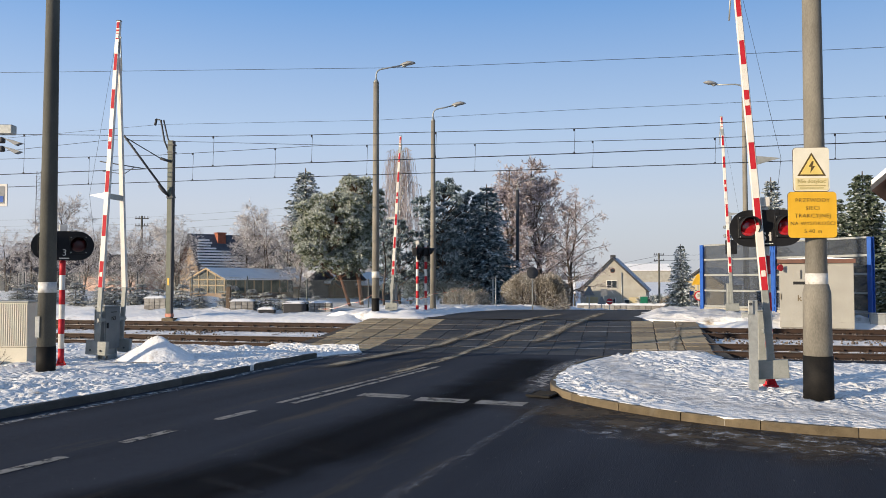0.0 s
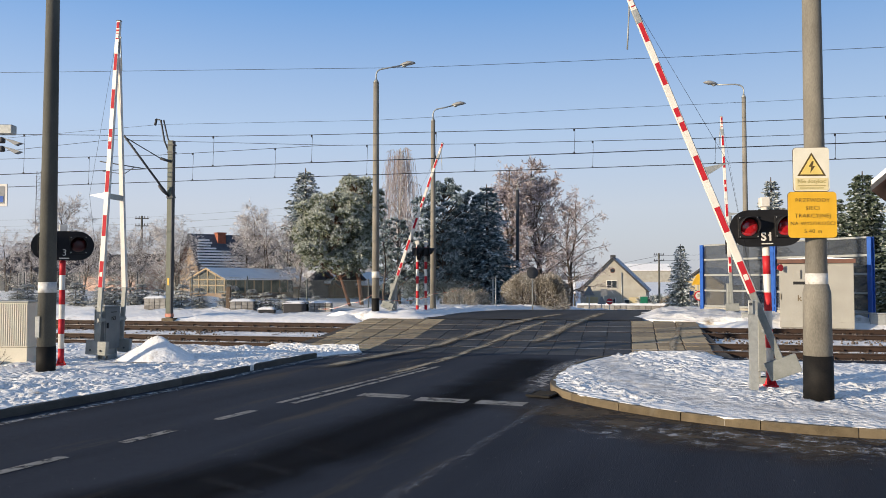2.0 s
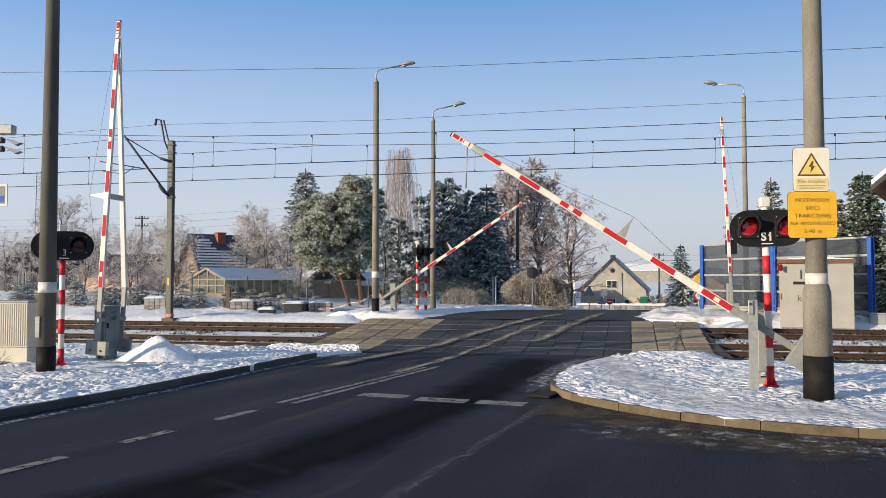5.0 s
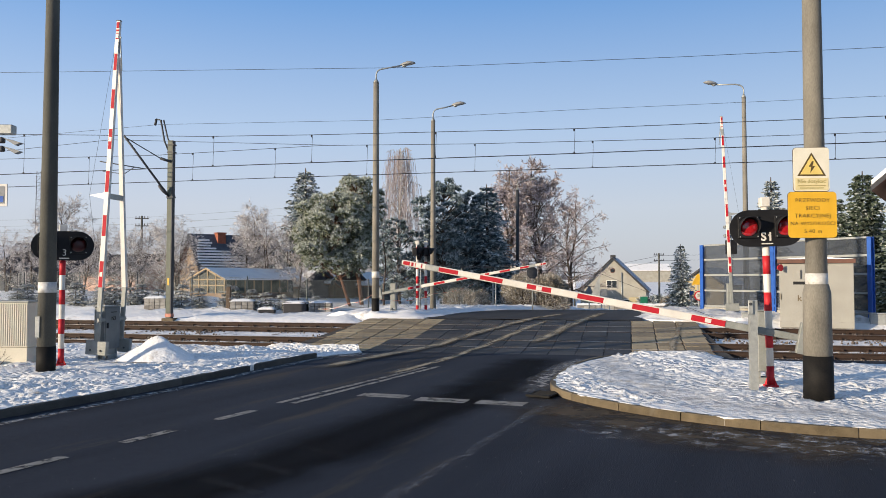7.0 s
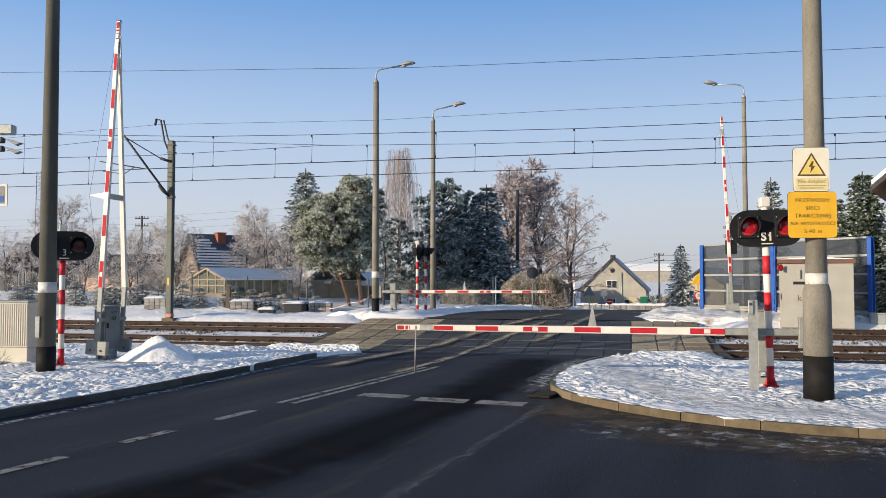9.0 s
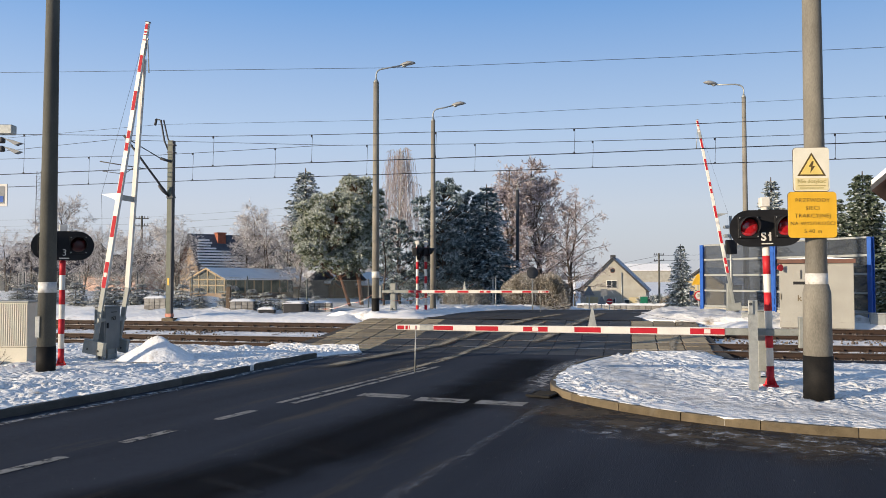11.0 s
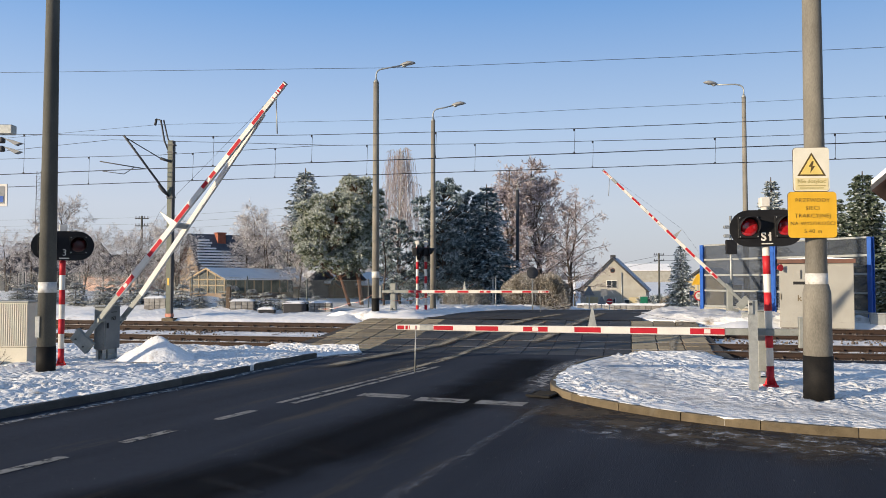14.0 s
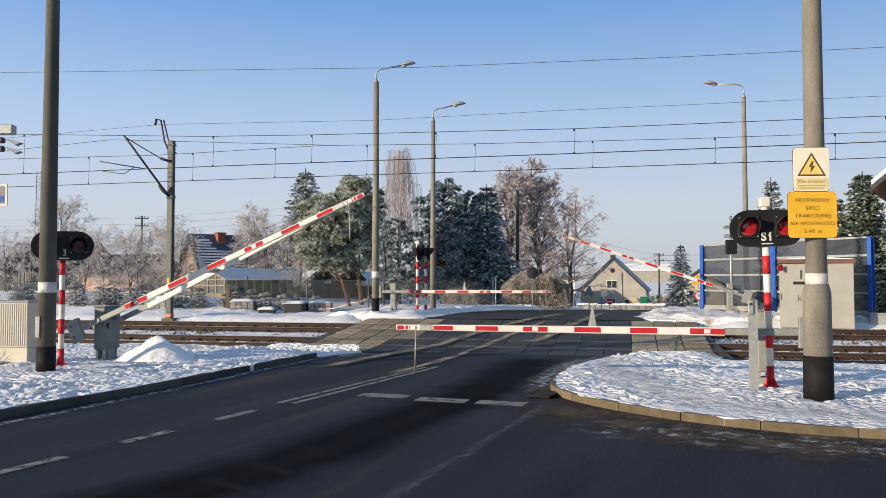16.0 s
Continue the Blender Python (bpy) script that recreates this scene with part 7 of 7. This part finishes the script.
# lattice radio mast, far off
lm = thing("radio_mast", pose(-0.519 * 260, 260, 0), "far lattice radio mast", "radio mast")
for sx, sy in ((-1, -1), (1, -1), (0, 1)):
    part("leg", Shape().tube([(sx * 1.0, sy * 1.0, -2), (sx * 0.7, sy * 0.7, 38)], 0.10, 5), WALL_GREY, lm)
for k in range(20):
    z = k * 1.9
    part("lattice", Shape().tube([(-0.95, -0.95, z), (0.9, -0.9, z + 1.9)], 0.06, 4).tube([(-0.95, -0.95, z), (0.95, -0.95, z)], 0.06, 4), WALL_GREY, lm)

# red and white tape from the lamp post
tape = thing("barrier_tape", Matrix(), "loose red and white plastic tape tied to the lamp post", "tape")
pts = [W(-11.8, 30.6, 0.62), W(-10.2, 30.0, 0.9), W(-9.15, 29.45, 1.22), W(-8.2, 30.2, 1.0), W(-7.0, 31.0, 1.25), W(-5.6, 33.5, 1.7)]
n = 0
for a, b in zip(pts, pts[1:]):
    m = max(2, int((b - a).length / 0.28))
    for k in range(m):
        p, q = a.lerp(b, k / m), a.lerp(b, (k + 1) / m)
        dp, dq = (Vector((0, 0, -0.10 * math.sin(math.pi * f))) for f in (k / m, (k + 1) / m))
        s = Shape()
        s.v = [tuple(p + dp), tuple(p + dp + Vector((0.004, 0.01, 0.024))), tuple(q + dq + Vector((0.004, 0.01, 0.024))), tuple(q + dq)]
        s.f, s.smooth = [(0, 1, 2, 3)], [False]
        part("tape_length", s, RED_TAPE if n % 2 else WHITE, tape)
        n += 1

# far woods and roofs on the horizon
fw = Shape()
for i in range(5200):
    a = rnd(-0.9, 0.9)
    Y = rnd(380, 620)
    x = a * Y
    hgt = (5 + 5 * noise.noise(Vector((x / 90, 1, 2))) + (5 if a < -0.05 else 0)) * rnd(0.5, 1.15)
    base = Vector((x, Y, -4))
    blade(fw, base, Vector((rnd(-0.06, 0.06), 0, 1)).normalized(), max(2.5, hgt) + 3, rnd(4, 9), Vector((0, 1, 0)))
tagged(raw("far_woods", fw, FAR_WOOD, None), "hazy bare woods on the horizon", "woods", kind="stuff")

# sand, salt, slush and damp on the road
for name, pts, half, mt, lab in (
        ("sand_streak", [(-4.35, 14.9), (-3.9, 17.5), (-3.6, 20.7), (-2.95, 25), (-2.2, 29.0)], 0.17, DIRT_THIN, "sandy streak along the lane line"),
        ("sand_streak", [(-6.0, 15.5), (-5.4, 19), (-4.95, 20.6), (-4.1, 24.8), (-2.9, 29.0), (-1.8, 32.8)], 0.24, DIRT_THIN, "sandy streak between the wheel tracks"),
        ("sand_streak", [(-2.2, 22.3), (-1.75, 24.5), (-1.4, 26.8), (-0.9, 29.0), (-0.2, 33.7)], 0.24, DIRT_THIN, "sandy streak between the wheel tracks"),
        ("sand_streak", [(1.5, 20.2), (1.75, 23), (2.2, 26.5), (2.5, 29)], 0.12, DIRT_THIN, "sand on the crossing's edge"),
        ("slush_streak", [(-8.25, 6.0), (-7.62, 9.3), (-7.35, 11.8), (-7.1, 15), (-6.9, 17.5), (-6.6, 19.0)], 0.15, SLUSH, "slush along the kerb"),
        ("slush_streak", [(-6.9, 17.8), (-6.5, 19.0), (-5.8, 19.9)], 0.7, SLUSH, "slush along the kerb"),
        ("slush_streak", [(-1.3, 13.0), (-1.22, 15), (-1.0, 17), (-0.5, 19.2)], 0.3, SLUSH, "slush along the kerb"),
        ("salt_streak", [(-2.2, 5.0), (-1.9, 6.2), (-1.53, 8.2), (-1.2, 10.2), (-0.95, 11.9), (-1.0, 12.8)], 0.10, SALT_LINE, "faint salt line"),
        ("brown_sand", [(-1.25, 12.6), (-0.8, 11.9), (0.0, 10.95), (0.9, 10.3), (2.2, 9.75), (4.5, 9.55), (9, 9.3)], 1.25, KERB_SAND, "brown sand along the kerb"),
        ("old_marking", [(-3.40, 8.33), (-2.74, 7.92)], 0.06, OLD_MARK, "faint old marking"),
        ("old_marking", [(-3.63, 7.44), (-2.97, 7.12)], 0.06, OLD_MARK, "faint old marking"),
        ("old_marking", [(-3.75, 6.77), (-2.99, 6.38)], 0.06, OLD_MARK, "faint old marking"),
        ("damp_track", [(-4.3, 4.5), (-3.48, 6.76), (-3.16, 7.9), (-2.83, 9.2), (-2.6, 10.6), (-2.2, 12.2), (-1.9, 14.5)], 0.5, WET, "damp dark wheel track"),
        ("salt_patch", [(-0.6, 9.9), (0.6, 10.0), (2.0, 9.6), (4.5, 9.2), (8, 9.0)], 0.75, SALT, "patches of ice before the kerb"),
        ("damp_track", [(-4.4, 4.5), (-3.5, 6.9), (-3.1, 8.2), (-2.7, 10.4), (-2.3, 12.5), (-1.9, 15.5), (-1.7, 19.3)], 0.85, WET, "damp dark wheel track")):
    lift = 0.011 if mt in (SLUSH, SALT, SALT_LINE) else 0.017 if mt is DIRT_THIN else 0.0085 if mt is OLD_MARK else 0.0055 if half == 0.5 else 0.004
    far_end = pts[-1][1] > 29.5
    part(name, ribbon(pts, half, lift + (0.03 if far_end else 0), 0.35), mt, road if pts[-1][1] < 20 else crossing, lab)

# gully grate at the kerb
p = W(-1.05, 12.78)
dn = thing("storm_drain", pose(p.x, p.y, 0.0, 0, 0, 62), "rusty iron gully grate at the kerb", "drain")
part("frame", Shape().box(-0.28, -0.2, -0.02, 0.28, -0.16, 0.008).box(-0.28, 0.16, -0.02, 0.28, 0.2, 0.014).box(-0.28, -0.16, -0.02, -0.24, 0.16, 0.014).box(0.24, -0.16, -0.02, 0.28, 0.16, 0.014), TAR, dn)
# no real hole: a flat black slab paints the shade in the opening
part("pit", Shape().box(-0.24, -0.16, -0.02, 0.24, 0.16, 0.005), TAR, dn, "black slab for the shaded opening")
for k in range(7):
    part("grate_bar", Shape().box(-0.2 + k * 0.064, -0.16, 0.0, -0.18 + k * 0.064, 0.16, 0.012), TAR, dn)

# grit and salt grains scattered on the road
grit = Shape()
for i in range(600):
    v = 5.0 + 13.5 * random.random() ** 1.4
    u = rnd(-7.0, 8.0)
    r = rnd(0.002, 0.0048)
    if u > -1.2 and v > 9.8:
        continue
    c = W(u, v, prof(v) + 0.004)
    k = len(grit.v)
    grit.v += [(c.x - r, c.y - r, c.z - 0.004), (c.x + r, c.y - r * 0.6, c.z - 0.004), (c.x, c.y + r, c.z - 0.004), (c.x, c.y, c.z + r)]
    grit.f += [(k, k + 1, k + 3), (k + 1, k + 2, k + 3), (k + 2, k, k + 3)]
    grit.smooth += [False] * 3
tagged(raw("grit", grit, GRIT, road), "pale grit and salt grains", kind="stuff")


def motions():
    """The four barriers close, the two on the entry lanes first."""
    right = [(0, 85.8), (0.5, 82.0), (1, 78.0), (1.5, 74.2), (2, 69.2), (2.5, 63.7), (3, 58.0), (3.5, 51.9), (4, 45.6), (4.6, 38.2), (5.3, 29.6), (6, 21.3),
             (6.5, 15.7), (7, 10.7), (7.5, 6.4), (8, 3.0), (8.4, 0.9), (8.8, 0.0), (10, 0.0), (16, 0.0)]
    far_left = [(0, 86.9), (0.5, 84.1), (1, 80.2), (1.5, 75.5), (2, 70.7), (2.5, 65.3), (3, 59.2), (3.5, 52.8), (4, 46.2), (4.6, 38.4), (5.3, 29.8), (6, 21.4),
                (6.5, 15.9), (7, 10.2), (7.5, 5.8), (8, 2.2), (8.4, 0.7), (8.8, 0.1), (10, 0.1), (16, 0.1)]
    left = [(0, 86.7), (9.6, 86.7), (10.1, 86.0), (10.6, 83.4), (11.3, 78.0), (11.5, 76.2), (12, 71.3), (12.5, 66.3), (13, 61.0), (13.5, 55.2), (14, 49.2), (14.5, 42.9),
            (15, 36.7), (15.5, 30.2), (16, 23.4)]
    far_right = [(0, 87.6), (9.6, 87.6), (10.1, 86.8), (10.6, 83.6), (11.3, 77.0), (11.5, 75.1), (12, 70.1), (12.5, 64.7), (13, 58.2), (13.5, 51.8), (14, 45.2), (14.5, 38.4),
                 (15, 31.9), (15.5, 25.5), (16, 19.3)]
    for (ob, arm, rod, piv, hang), rows in ((BR, right), (BL, left), (BFL, far_left), (BFR, far_right)):
        walk(arm, [(t, pose(*piv, 0, -a, 0)) for t, a in rows])
        walk(rod, [(t, pose(*hang, 0, min(a, 87.0) * 0.97, 0)) for t, a in rows])


motions()
